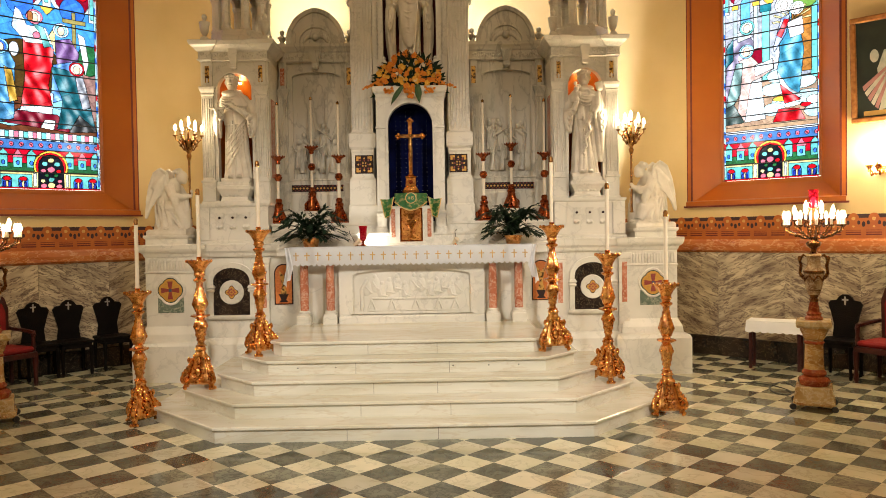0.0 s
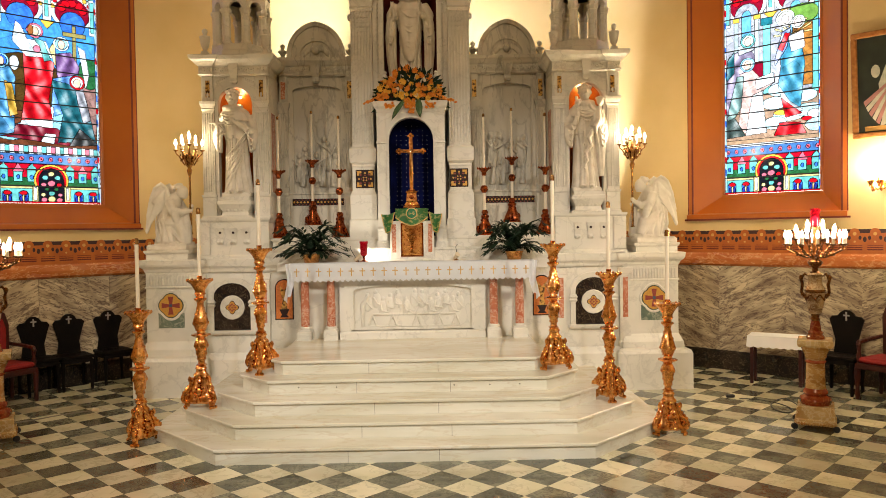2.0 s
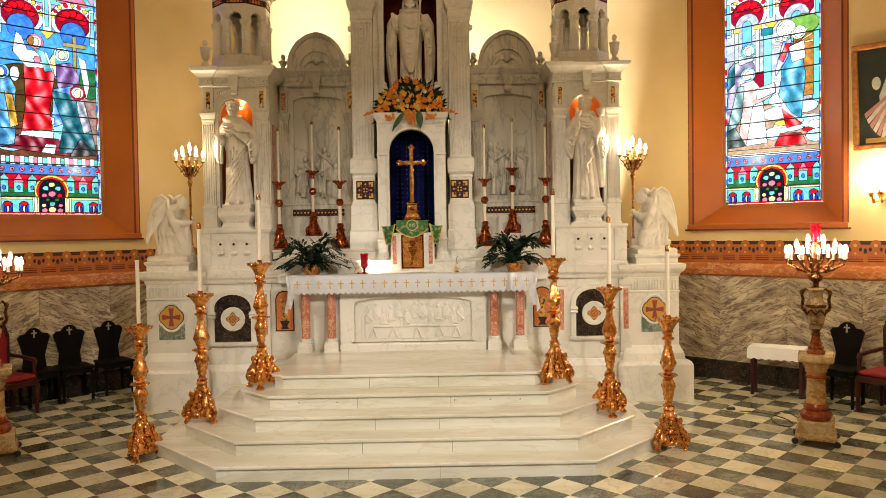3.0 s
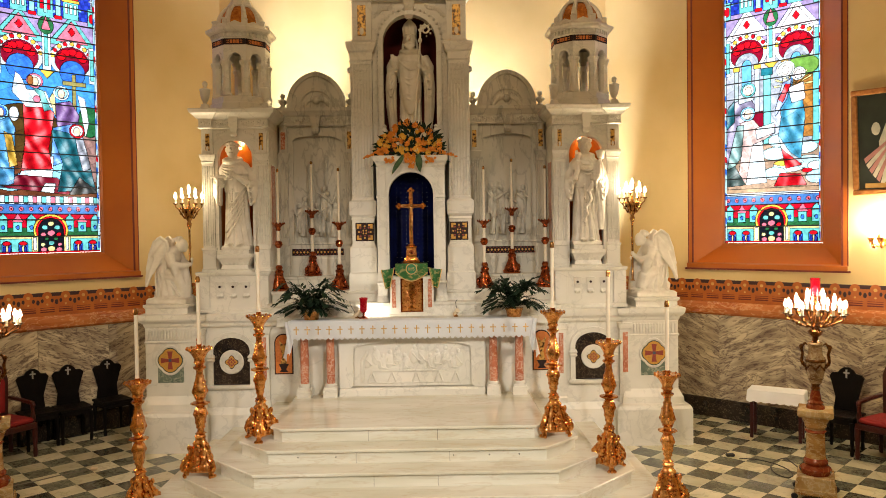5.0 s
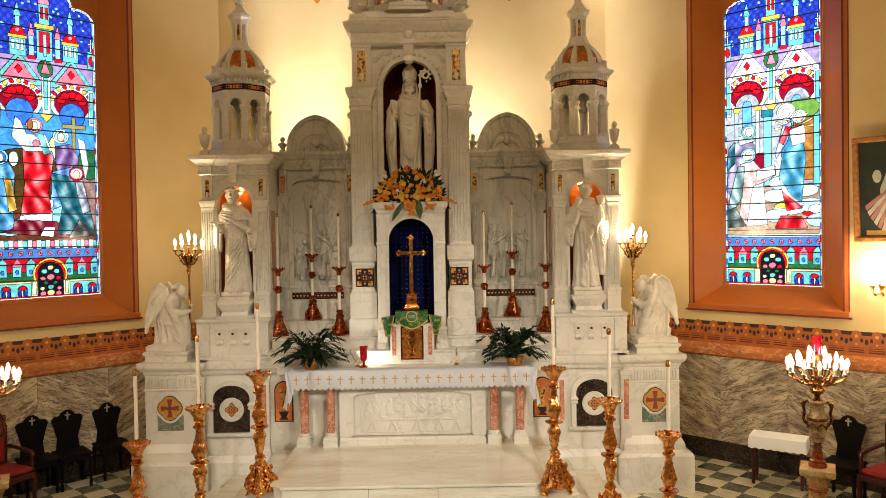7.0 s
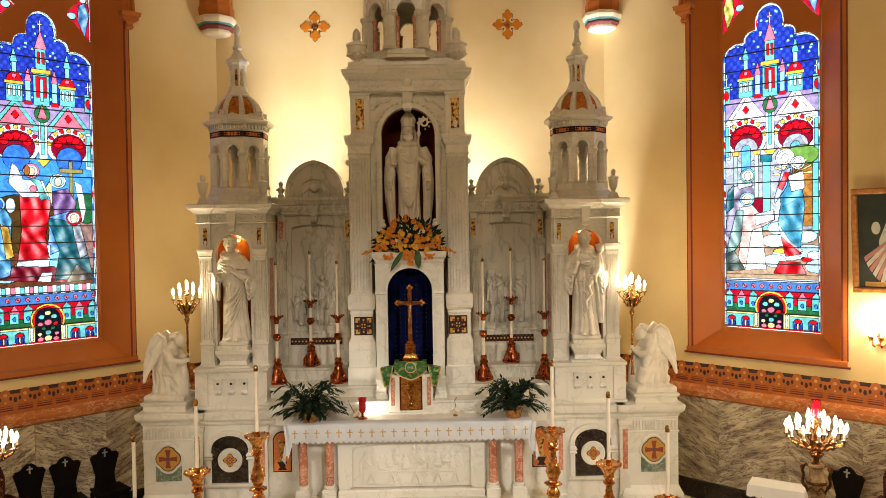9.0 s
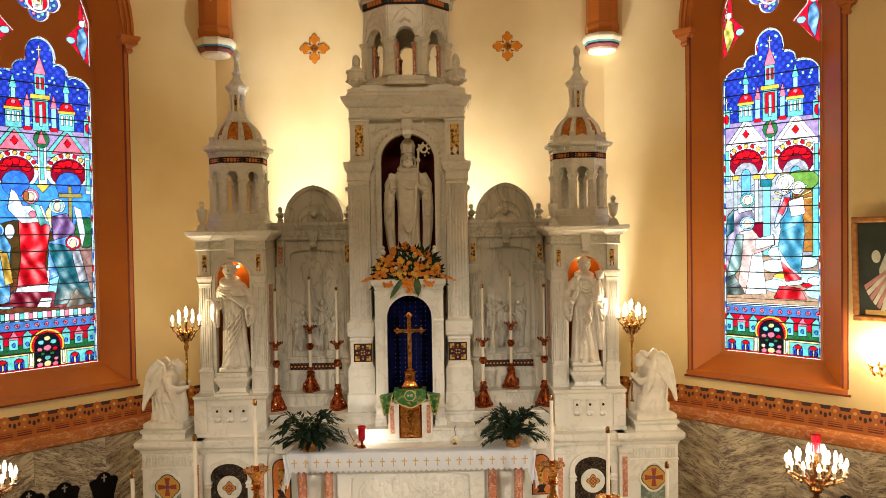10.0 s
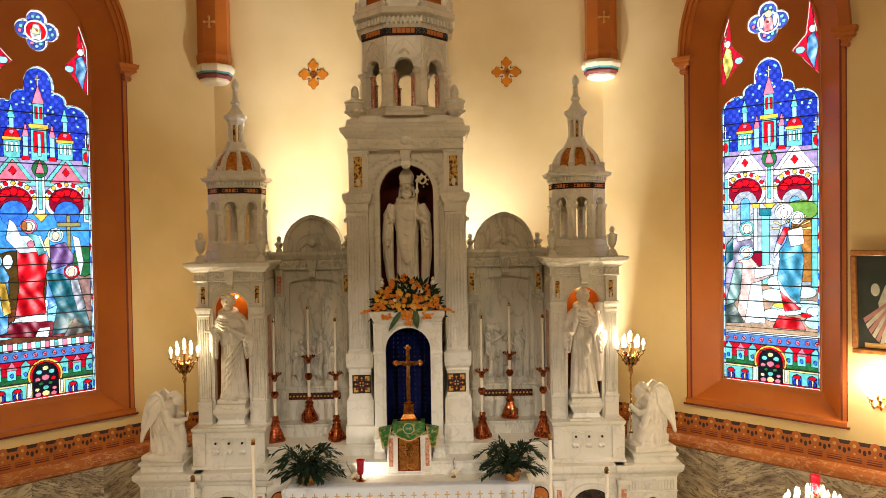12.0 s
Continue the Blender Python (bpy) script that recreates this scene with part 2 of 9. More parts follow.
def solid(name, bm, mat, label="", category="", kind="", group="", smooth=False):
    return tagged(part(name, bm, mat, None, "", smooth), label, category, group, kind)


def box(bm, x0, x1, y0, y1, z0, z1, bevel=0.0, tag=0):
    lo, hi = (min(x0, x1), min(y0, y1), min(z0, z1)), (max(x0, x1), max(y0, y1), max(z0, z1))
    made = {}

    def corner(c, axis):
        """The corner's vertex on the face across that axis; without a bevel all three fall together."""
        key = (c, axis if bevel else 0)
        if key not in made:
            made[key] = bm.verts.new([(hi if c[i] else lo)[i] + (0 if i == axis or not bevel else (-bevel if c[i] else bevel)) for i in range(3)])
        return made[key]

    def face(verts):
        bm.faces.new(verts).material_index = tag

    for axis in range(3):
        u, v = (axis + 1) % 3, (axis + 2) % 3
        for end in (0, 1):
            ring = []
            for a, b in ((0, 0), (1, 0), (1, 1), (0, 1)):
                c = [0, 0, 0]
                c[axis], c[u], c[v] = end, a, b
                ring.append(corner(tuple(c), axis))
            face(ring if end else ring[::-1])
        if bevel:
            for a in (0, 1):
                for b in (0, 1):
                    p, q = [0, 0, 0], [0, 0, 0]
                    p[u] = q[u] = a
                    p[v] = q[v] = b
                    q[axis] = 1
                    p, q = tuple(p), tuple(q)
                    face((corner(p, u), corner(q, u), corner(q, v), corner(p, v)))
    if bevel:
        for c in [(a, b, d) for a in (0, 1) for b in (0, 1) for d in (0, 1)]:
            face((corner(c, 0), corner(c, 1), corner(c, 2)))
    return bm


def rings(bm, loops, closed=True, cap=True, tag=0):
    """Skin a row of point loops of equal length."""
    rows = [[bm.verts.new(p) for p in loop] for loop in loops]
    n = len(rows[0])
    for a, b in zip(rows, rows[1:]):
        for i in range(n if closed else n - 1):
            f = bm.faces.new((a[i], a[(i + 1) % n], b[(i + 1) % n], b[i]))
            f.material_index = tag
    if cap and closed:
        for loop in (rows[0], rows[-1]):
            f = bm.faces.new(loop)
            f.material_index = tag
    return rows


def lathe(bm, profile, seg=20, at=(0, 0, 0), turn=0.0, wave=None, tag=0):
    """Turn a profile of (radius, height) round a vertical axis. wave(a, i): factor on the radius."""
    loops = []
    for i, (r, z) in enumerate(profile):
        loop = []
        for k in range(seg):
            a = 2 * math.pi * k / seg + turn
            rr = max(r, 0.0008) * (wave(a, i) if wave else 1)
            loop.append((at[0] + rr * math.cos(a), at[1] + rr * math.sin(a), at[2] + z))
        loops.append(loop)
    rings(bm, loops, tag=tag)
    return bm


def rect_loft(bm, x0, x1, y0, y1, profile, back=0.0, tag=0):
    """A block whose sides follow a profile of (height, overhang); its back goes out by back times that."""
    rings(bm, [[(x0 - o, y0 - o, z), (x1 + o, y0 - o, z), (x1 + o, y1 + o * back, z), (x0 - o, y1 + o * back, z)] for z, o in profile], tag=tag)
    return bm


def prism(bm, points, y0, y1, tag=0):
    """A polygon in x and z, drawn out from y0 to y1."""
    rings(bm, [[(x, y0, z) for x, z in points], [(x, y1, z) for x, z in points]], tag=tag)
    return bm


def tube(bm, path, radii, seg=8, tag=0):
    path = [Vector(p) for p in path]
    if not isinstance(radii, (list, tuple)):
        radii = [radii] * len(path)
    loops = []
    side = None
    for i, p in enumerate(path):
        way = (path[min(i + 1, len(path) - 1)] - path[max(i - 1, 0)]).normalized()
        if side is None:
            side = way.orthogonal().normalized()
        side = (side - way * side.dot(way)).normalized()
        up = way.cross(side)
        loops.append([p + (side * math.cos(2 * math.pi * k / seg) + up * math.sin(2 * math.pi * k / seg)) * radii[i] for k in range(seg)])
    rings(bm, loops, tag=tag)
    return bm


def ball(bm, at, size, u=14, v=9, tag=0):
    size = size if isinstance(size, (list, tuple)) else (size, size, size)
    rows = []
    for j in range(1, v):
        e = math.pi * j / v
        rows.append([bm.verts.new((at[0] + size[0] * math.sin(e) * math.cos(2 * math.pi * k / u), at[1] + size[1] * math.sin(e) * math.sin(2 * math.pi * k / u), at[2] + size[2] * math.cos(e))) for k in range(u)])
    top, foot = bm.verts.new((at[0], at[1], at[2] + size[2])), bm.verts.new((at[0], at[1], at[2] - size[2]))
    for k in range(u):
        n = (k + 1) % u
        bm.faces.new((top, rows[0][k], rows[0][n])).material_index = tag
        bm.faces.new((rows[-1][n], rows[-1][k], foot)).material_index = tag
        for a, b in zip(rows, rows[1:]):
            bm.faces.new((a[k], b[k], b[n], a[n])).material_index = tag
    return bm


def arch(cx, half, spring, steps=14, rise=None):
    """Points of an arch from its right springing over the crown to its left one."""
    rise = half if rise is None else rise
    return [(cx + half * math.cos(math.pi * k / steps), spring + rise * math.sin(math.pi * k / steps)) for k in range(steps + 1)]


def pointed(half, spring, steps=12, reach=2.0):
    """Points of a pointed arch; each side's radius is reach times the half width."""
    r = half * reach
    top = math.acos((r - half) / r)
    right = [(half - r + r * math.cos(top * k / steps), spring + r * math.sin(top * k / steps)) for k in range(steps + 1)]
    return right + [(-x, z) for x, z in reversed(right[:-1])]


def arch_plate(bm, x0, x1, z0, z1, cx, half, spring, y0, y1, rise=None, tag=0):
    """A plate with an arched opening that reaches its foot."""
    prism(bm, [(x0, z0), (x0, z1), (x1, z1), (x1, z0), (cx + half, z0)] + arch(cx, half, spring, rise=rise) + [(cx - half, z0)], y0, y1, tag)
    return bm


def B():
    return bmesh.new()


# ---- structure ----
CORNER, BACK, TOP = 3.1, 12.0, 11.2
SIDE = 5.6
R2 = math.sqrt(0.5)
WIN = 2.48


def canted(sign):
    """The frame of a canted wall, its origin on the floor below the window's middle: along the wall, outwards, up."""
    at = Vector((sign * (CORNER + WIN * R2), BACK - WIN * R2, 0))
    return Matrix.Translation(at) @ Matrix.Rotation(radians(-45 * sign), 4, "Z")


floor = solid("floor", box(B(), -9, 9, -10.5, 13.5, -0.2, -0.004), GROUT, "polished chequered marble floor of cream and grey-green tiles", "floor", "structure")

wall_back = solid("wall_north", box(B(), -CORNER - 0.2, CORNER + 0.2, BACK, BACK + 0.4, 0, TOP), PLASTER, "cream plaster wall of the apse behind the altar", "wall", "structure")
bm = box(B(), -7.4, 7.4, -10.4, -10, 0, TOP)
solid("wall_south", bm, PLASTER, "cream plaster wall of the nave", "wall", "structure")
END = CORNER + SIDE * R2
for sign, name in ((1, "wall_east"), (-1, "wall_west")):
    solid(name, box(B(), sign * END, sign * (END + 0.4), -10, BACK - SIDE * R2 + 0.2, 0, TOP), PLASTER, "cream plaster side wall of the church", "wall", "structure")
solid("ceiling", box(B(), -8, 8, -10.4, 12.6, TOP, TOP + 0.2), CEILING, "pale plaster church ceiling", "ceiling", "structure")

FRAME_HALF, GLASS_HALF, SILL, SPRING = 1.0, 0.69, 2.24, 7.25


def outline(half, foot, spring=SPRING):
    return [(half, foot)] + pointed(half, spring) + [(-half, foot)]


def strip(bm, inner, outer, d0, d1, tag=0):
    """A band between two open outlines of equal length, thick from d0 to d1."""
    loops = [[(p[0], d0, p[1]), (q[0], d0, q[1]), (q[0], d1, q[1]), (p[0], d1, p[1])] for p, q in zip(inner, outer)]
    rings(bm, loops, tag=tag)
    return bm


def canted_wall(sign):
    m = canted(sign)
    lo, hi = (-WIN, SIDE - WIN) if sign > 0 else (WIN - SIDE, WIN)
    name = "wall_northeast" if sign > 0 else "wall_northwest"
    bm = B()
    prism(bm, [(lo, SILL), (lo, TOP), (hi, TOP), (hi, SILL)] + outline(FRAME_HALF, SILL), 0, 0.5)
    box(bm, lo, hi, 0, 0.5, 0, SILL)
    wall = solid(name, bm, PLASTER, "cream plaster canted apse wall with a tall arched window", "wall", "structure")
    wall.matrix_world = m
    # wainscot: black plinth, book-matched slabs, red rail
    base = solid("baseboard", box(B(), lo, hi, -0.05, 0.002, 0, 0.28, 0.006), BLACK_MARBLE, "black marble plinth along the apse wall", "baseboard", "structure")
    base.matrix_world = m
    n = 6
    wain = thing("wainscot", "book-matched veined grey and cream marble wainscot slabs", "wainscot", kind="structure")
    wain.matrix_world = m
    for i in range(n):
        a, b = lo + (hi - lo) * i / n, lo + (hi - lo) * (i + 1) / n
        part("slab", box(B(), a + 0.0012, b - 0.0012, -0.03, 0.002, 0.28, 1.50, 0.002), SLAB[i % 2], wain)
    bm = B()
    rings(bm, [[(u, -0.04, 1.50), (u, -0.075, 1.53), (u, -0.075, 1.60), (u, -0.055, 1.66), (u, -0.03, 1.69), (u, 0.002, 1.69), (u, 0.002, 1.50)] for u in (lo, hi)])
    rail = solid("trim", bm, RAIL_MARBLE, "red marble rail capping the wainscot", "trim", "structure")
    rail.matrix_world = m
    # painted frieze
    frieze = thing("painted_frieze", "orange stencilled wall frieze with arches and leaf drops", "frieze", kind="structure")
    frieze.matrix_world = m
    part("band", box(B(), lo, hi, -0.006, 0.002, 1.69, 1.955), FRIEZE_ORANGE, frieze)
    part("dark_band", box(B(), lo, hi, -0.004, 0.001, 1.955, 2.005), NAVY_PAINT, frieze)
    arcs, drops, bars, gold = B(), B(), B(), B()
    step = 0.235
    for k in range(int((hi - lo) / step)):
        u = lo + step * (k + 0.5)
        disc(arcs, u, 1.955, 0.062, -0.0062, 0.002, half=True)
        disc(gold, u, 1.945, 0.022, -0.012, 0.006)
        disc(drops, u + step / 2, 1.875, 0.021, -0.010, 0.004, 1.7)
        disc(drops, u + step / 2 - 0.055, 1.895, 0.018, -0.010, 0.004, 1.5)
        disc(drops, u + step / 2 + 0.055, 1.895, 0.018, -0.010, 0.004, 1.5)
        box(bars, u - 0.09, u + 0.09, -0.010, -0.004, 1.765, 1.778)
        box(bars, u - 0.09, u + 0.09, -0.010, -0.004, 1.735, 1.752)
        box(bars, u - 0.09, u + 0.09, -0.010, -0.004, 1.795, 1.802)
        disc(gold, u, 1.845, 0.013, -0.010, 0.004)
    part("arch_motifs", arcs, FRIEZE_ORANGE, frieze)
    part("leaf_drops", drops, NAVY_PAINT, frieze)
    part("bar_motifs", bars, DARK_RED, frieze)
    part("gold_dots", gold, GOLD_PAINT, frieze)
    return m, lo, hi


def disc(bm, x, z, r, y0, depth, tall=1.0, half=False, seg=14, tag=0):
    pts = [(x + r * math.cos(a), z + r * tall * math.sin(a)) for a in [(math.pi if half else 2 * math.pi) * k / seg for k in range(seg + (1 if half else 0))]]
    prism(bm, pts, y0, y0 + depth, tag)
    return bm


SLAB = [marble("slab_marble_a", (0.66, 0.56, 0.38), (0.24, 0.18, 0.13), (0.075, 0.04, 0.045), 3.2, 3.4, 0.045, 0.18, (1, 1, 1), 1.3, vein_mix=0.85),
        marble("slab_marble_b", (0.66, 0.56, 0.38), (0.24, 0.18, 0.13), (0.075, 0.04, 0.045), 3.2, 3.4, 0.045, 0.18, (1, 1, 1), 1.3, vein_mix=0.85)]
for m_, way in zip(SLAB, (1, -1)):
    # beds of the stone run down one way in one slab and the other way in its mirror
    node = [n for n in m_.node_tree.nodes if n.bl_idname == "ShaderNodeMapping"][0]
    node.vector_type = "POINT"
    node.inputs["Scale"].default_value = (0.75, 0.75, 3.4)
    turn = m_.node_tree.nodes.new("ShaderNodeTexCoord")
    tip = m_.node_tree.nodes.new("ShaderNodeMapping")
    tip.inputs["Rotation"].default_value = (0, radians(24 * way), 0)
    m_.node_tree.links.new(turn.outputs["Object"], tip.inputs["Vector"])
    m_.node_tree.links.new(tip.outputs["Vector"], node.inputs["Vector"])

WALLS = {s: canted_wall(s) for s in (1, -1)}


def window_setting(sign, name):
    m = WALLS[sign][0]
    win = thing(name, "tall pointed stained-glass window in an ochre reveal", "window", kind="structure")
    win.matrix_world = m
    # splayed reveal, painted ochre
    bm = B()
    strip(bm, outline(GLASS_HALF, 2.50), outline(FRAME_HALF, 2.50), 0.285, 0.30)
    near, far = outline(FRAME_HALF + 0.004, SILL), outline(GLASS_HALF, 2.52)
    near2, far2 = outline(FRAME_HALF + 0.05, SILL), outline(GLASS_HALF + 0.05, 2.52)
    rings(bm, [[(a[0], -0.004, a[1]), (b[0], 0.30, b[1]), (d[0], 0.34, d[1]), (c[0], 0.06, c[1])] for a, b, c, d in zip(near, far, near2, far2)])
    part("reveal", bm, ORANGE, win)
    bm = B()
    rings(bm, [[(u, -0.05, SILL - 0.06), (u, -0.05, SILL), (u, 0.03, SILL + 0.02), (u * 0.72, 0.26, 2.47), (u * 0.70, 0.30, 2.535), (u * 0.70, 0.34, 2.535), (u * 0.70, 0.34, SILL - 0.06)] for u in (-1.09, 1.09)])
    part("window_sill", bm, ORANGE, win)
    part("sill_line", box(B(), -1.12, 1.12, -0.056, -0.02, SILL - 0.085, SILL - 0.06), DARK_RED, win)
    # lines painted round the opening, and the hood over the arch
    part("border_line", strip(B(), outline(1.004, SILL, ), outline(1.03, SILL), -0.012, 0.004), DARK_RED, win)
    part("border_band", strip(B(), outline(1.03, SILL), outline(1.075, SILL), -0.010, 0.004), ORANGE, win)
    part("border_line", strip(B(), outline(1.075, SILL), outline(1.088, SILL), -0.012, 0.004), DARK_RED, win)
    for i, (a, b, d) in enumerate(((1.0, 1.06, 0.045), (1.06, 1.11, 0.075), (1.11, 1.15, 0.10))):
        part("hood_mould", strip(B(), pointed(a, SPRING), pointed(b, SPRING), -d, 0.002), ORANGE, win)
    for s in (-1, 1):
        bm = B()
        x0, x1 = sorted((s * 0.97, s * 1.20))
        rect_loft(bm, x0, x1, -0.10, 0.01, [(7.13, -0.03), (7.15, 0), (7.19, 0), (7.20, 0.02), (7.25, 0.03), (7.26, 0.03)])
        xm = (x0 + x1) / 2
        rect_loft(bm, xm - 0.04, xm + 0.04, -0.06, 0.01, [(7.02, 0), (7.05, 0.012), (7.08, 0), (7.13, 0.02)])
        part("hood_stop", bm, ORANGE, win)
    return win


# colonnettes on corbels in the apse corners
for sign in (-1, 1):
    col = thing("wall_shaft", "ochre wall shaft on a moulded corbel with blue line", "wall shaft", (sign * (CORNER - 0.05), BACK - 0.12, 7.0), kind="structure")
    bm = lathe(B(), [(0.25, 0.42), (0.27, 0.5), (0.27, 0.56), (0.25, 0.6), (0.25, 4.1)], 8, turn=math.pi / 8)
    part("shaft", bm, ORANGE, col)
    part("corbel", lathe(B(), [(0.12, 0.13), (0.19, 0.145), (0.225, 0.17), (0.23, 0.2)], 8, turn=math.pi / 8), CREAM_PAINT, col)
    part("corbel_band", lathe(B(), [(0.235, 0.2), (0.27, 0.24), (0.27, 0.27)], 8, turn=math.pi / 8), DARK_RED, col)
    part("corbel_line", lathe(B(), [(0.275, 0.275), (0.285, 0.295), (0.285, 0.30)], 8, turn=math.pi / 8), material("turquoise_paint", (0.06, 0.28, 0.30), 0.6), col)
    part("corbel_cap", lathe(B(), [(0.285, 0.30), (0.30, 0.33), (0.31, 0.36), (0.31, 0.40), (0.26, 0.42)], 8, turn=math.pi / 8), CREAM_PAINT, col)
    bm = B()
    for a in range(4):
        tip = Matrix.Rotation(a * math.pi / 2, 4, "Y")
        for x, r in ((0.05, 0.012), (0.075, 0.02)):
            v = tip @ Vector((x, 0, 0))
            disc(bm, v.x, v.z + 1.05, r, -0.258, 0.03, seg=8)
        v = tip @ Vector((0.04, 0, 0))
        box(bm, min(v.x, -0.008) if abs(v.x) > 0.01 else -0.008, max(v.x, 0.008) if abs(v.x) > 0.01 else 0.008, -0.258, -0.23, 1.05 + (min(v.z, -0.008) if abs(v.z) > 0.01 else -0.008), 1.05 + (max(v.z, 0.008) if abs(v.z) > 0.01 else 0.008))
    part("gilt_cross", bm, GOLD_PAINT, col)

# crosses painted on the apse wall
for x in (-1.52, 1.56):
    cross = thing("consecration_cross", "orange painted budded cross on the cream wall", "wall painting", (x, BACK, 7.30))
    bm, edge = B(), B()
    for a in range(4):
        turn = Matrix.Rotation(a * math.pi / 2, 3, "Y")
        shape = [(-0.032, 0.03), (-0.026, 0.085), (-0.05, 0.105), (-0.078, 0.125), (-0.085, 0.15), (-0.07, 0.17), (-0.045, 0.178), (-0.032, 0.212), (0, 0.235), (0.032, 0.212), (0.045, 0.178), (0.07, 0.17), (0.085, 0.15), (0.078, 0.125), (0.05, 0.105), (0.026, 0.085), (0.032, 0.03)]
        for bmx, grow, y in ((bm, 1.0, -0.003), (edge, 1.04, -0.0015)):
            pts = [turn @ Vector((px * grow, 0, pz * grow)) for px, pz in shape]
            prism(bmx, [(p.x, p.z) for p in pts], y, 0.0)
        for s in (-1, 1):
            leaf = [turn @ Vector((px, 0, pz)) for px, pz in ((s * 0.05, 0.05), (s * 0.085, 0.14), (s * 0.075, 0.07))]
            prism(edge, [(p.x, p.z) for p in leaf], -0.0015, 0.0)
    disc(bm, 0, 0, 0.055, -0.003, 0.003)
    part("cross_fill", bm, CROSS_ORANGE, cross)
    part("cross_edge", edge, DARK_RED, cross)
    bm = B()
    box(bm, -0.008, 0.008, -0.0045, -0.002, -0.03, 0.03)
    box(bm, -0.03, -0.0085, -0.0045, -0.002, -0.008, 0.008)
    box(bm, 0.0085, 0.03, -0.0045, -0.002, -0.008, 0.008)
    part("centre_mark", bm, DARK_RED, cross)


# ---- steps of the altar ----
RISE = 0.149
FRONTS = [(6.57, 1.71, 0.85), (6.84, 1.60, 0.70), (7.11, 1.48, 0.46), (7.38, 1.40, 0.36), (7.645, 1.315, 0.12)]
steps = thing("altar_steps", "five white marble altar steps with canted corners", "steps", (0, 8, 0), kind="structure")


def step_plan(front, half, cant, out=0.0, back=9.62):
    k = out * 0.414
    return [(-half - cant - out, back), (-half - cant - out, front + cant - k), (-half - k, front - out), (half + k, front - out), (half + cant + out, front + cant - k), (half + cant + out, back)]


for i, (front, half, cant) in enumerate(FRONTS):
    low, top = i * RISE, (i + 1) * RISE
    bm = B()
    rings(bm, [[(x, y - 8, z) for x, y in step_plan(front, half, cant, -0.012)] for z in (low + 0.0005 * i, top - 0.034)])
    part("riser", bm, STEP_MARBLE, steps)
    bm = B()
    rings(bm, [[(x, y - 8, z) for x, y in step_plan(front, half, cant, o, 9.6 - 0.002 * i)] for z, o in ((top - 0.034, 0.0), (top - 0.028, 0.016), (top - 0.008, 0.018), (top, 0.010))])
    part("tread", bm, STEP_MARBLE, steps)
    bm = B()
    for x in (-0.52 + 0.1 * (i % 3), 0.30 + 0.12 * (i % 2)):
        box(bm, x, x + 0.004, front - 8 + 0.0105, front - 8 + 0.03, low + 0.004, top - 0.036)
    part("joint", bm, GROUT, steps)
    if i == 3:
        for x in (-1.10, -0.72, 0.46, 0.82, 1.12):
            hole = prism(B(), [(x + 0.007 * math.cos(k * 0.785), low + 0.07 + 0.007 * math.sin(k * 0.785)) for k in range(8)], front - 8 + 0.010, front - 8 + 0.02)
            part("plug_hole", hole, BLACK_RUBBER, steps)

PREDELLA = 5 * RISE

# ---- the high altar ----
altar = thing("high_altar", "carved white marble high altar with towers, niches and mosaic inlays", "altar", (0, 0, 0))


def ap(name, bm, mat=None, label="", smooth=False):
    return part(name, bm, mat or WHITE_MARBLE, altar, label, smooth)


def both(build, *names):
    for s in (-1, 1):
        build(s)


def span(s, a, b):
    return sorted((s * a, s * b))


# base storey
ap("base_wall", box(B(), -2.70, 2.70, 9.52, 10.9, 0, 1.58))
ap("base_plinth", rect_loft(B(), -2.72, 2.72, 9.44, 9.5, [(0, 0), (0.46, 0), (0.50, -0.02), (0.54, -0.04)]))


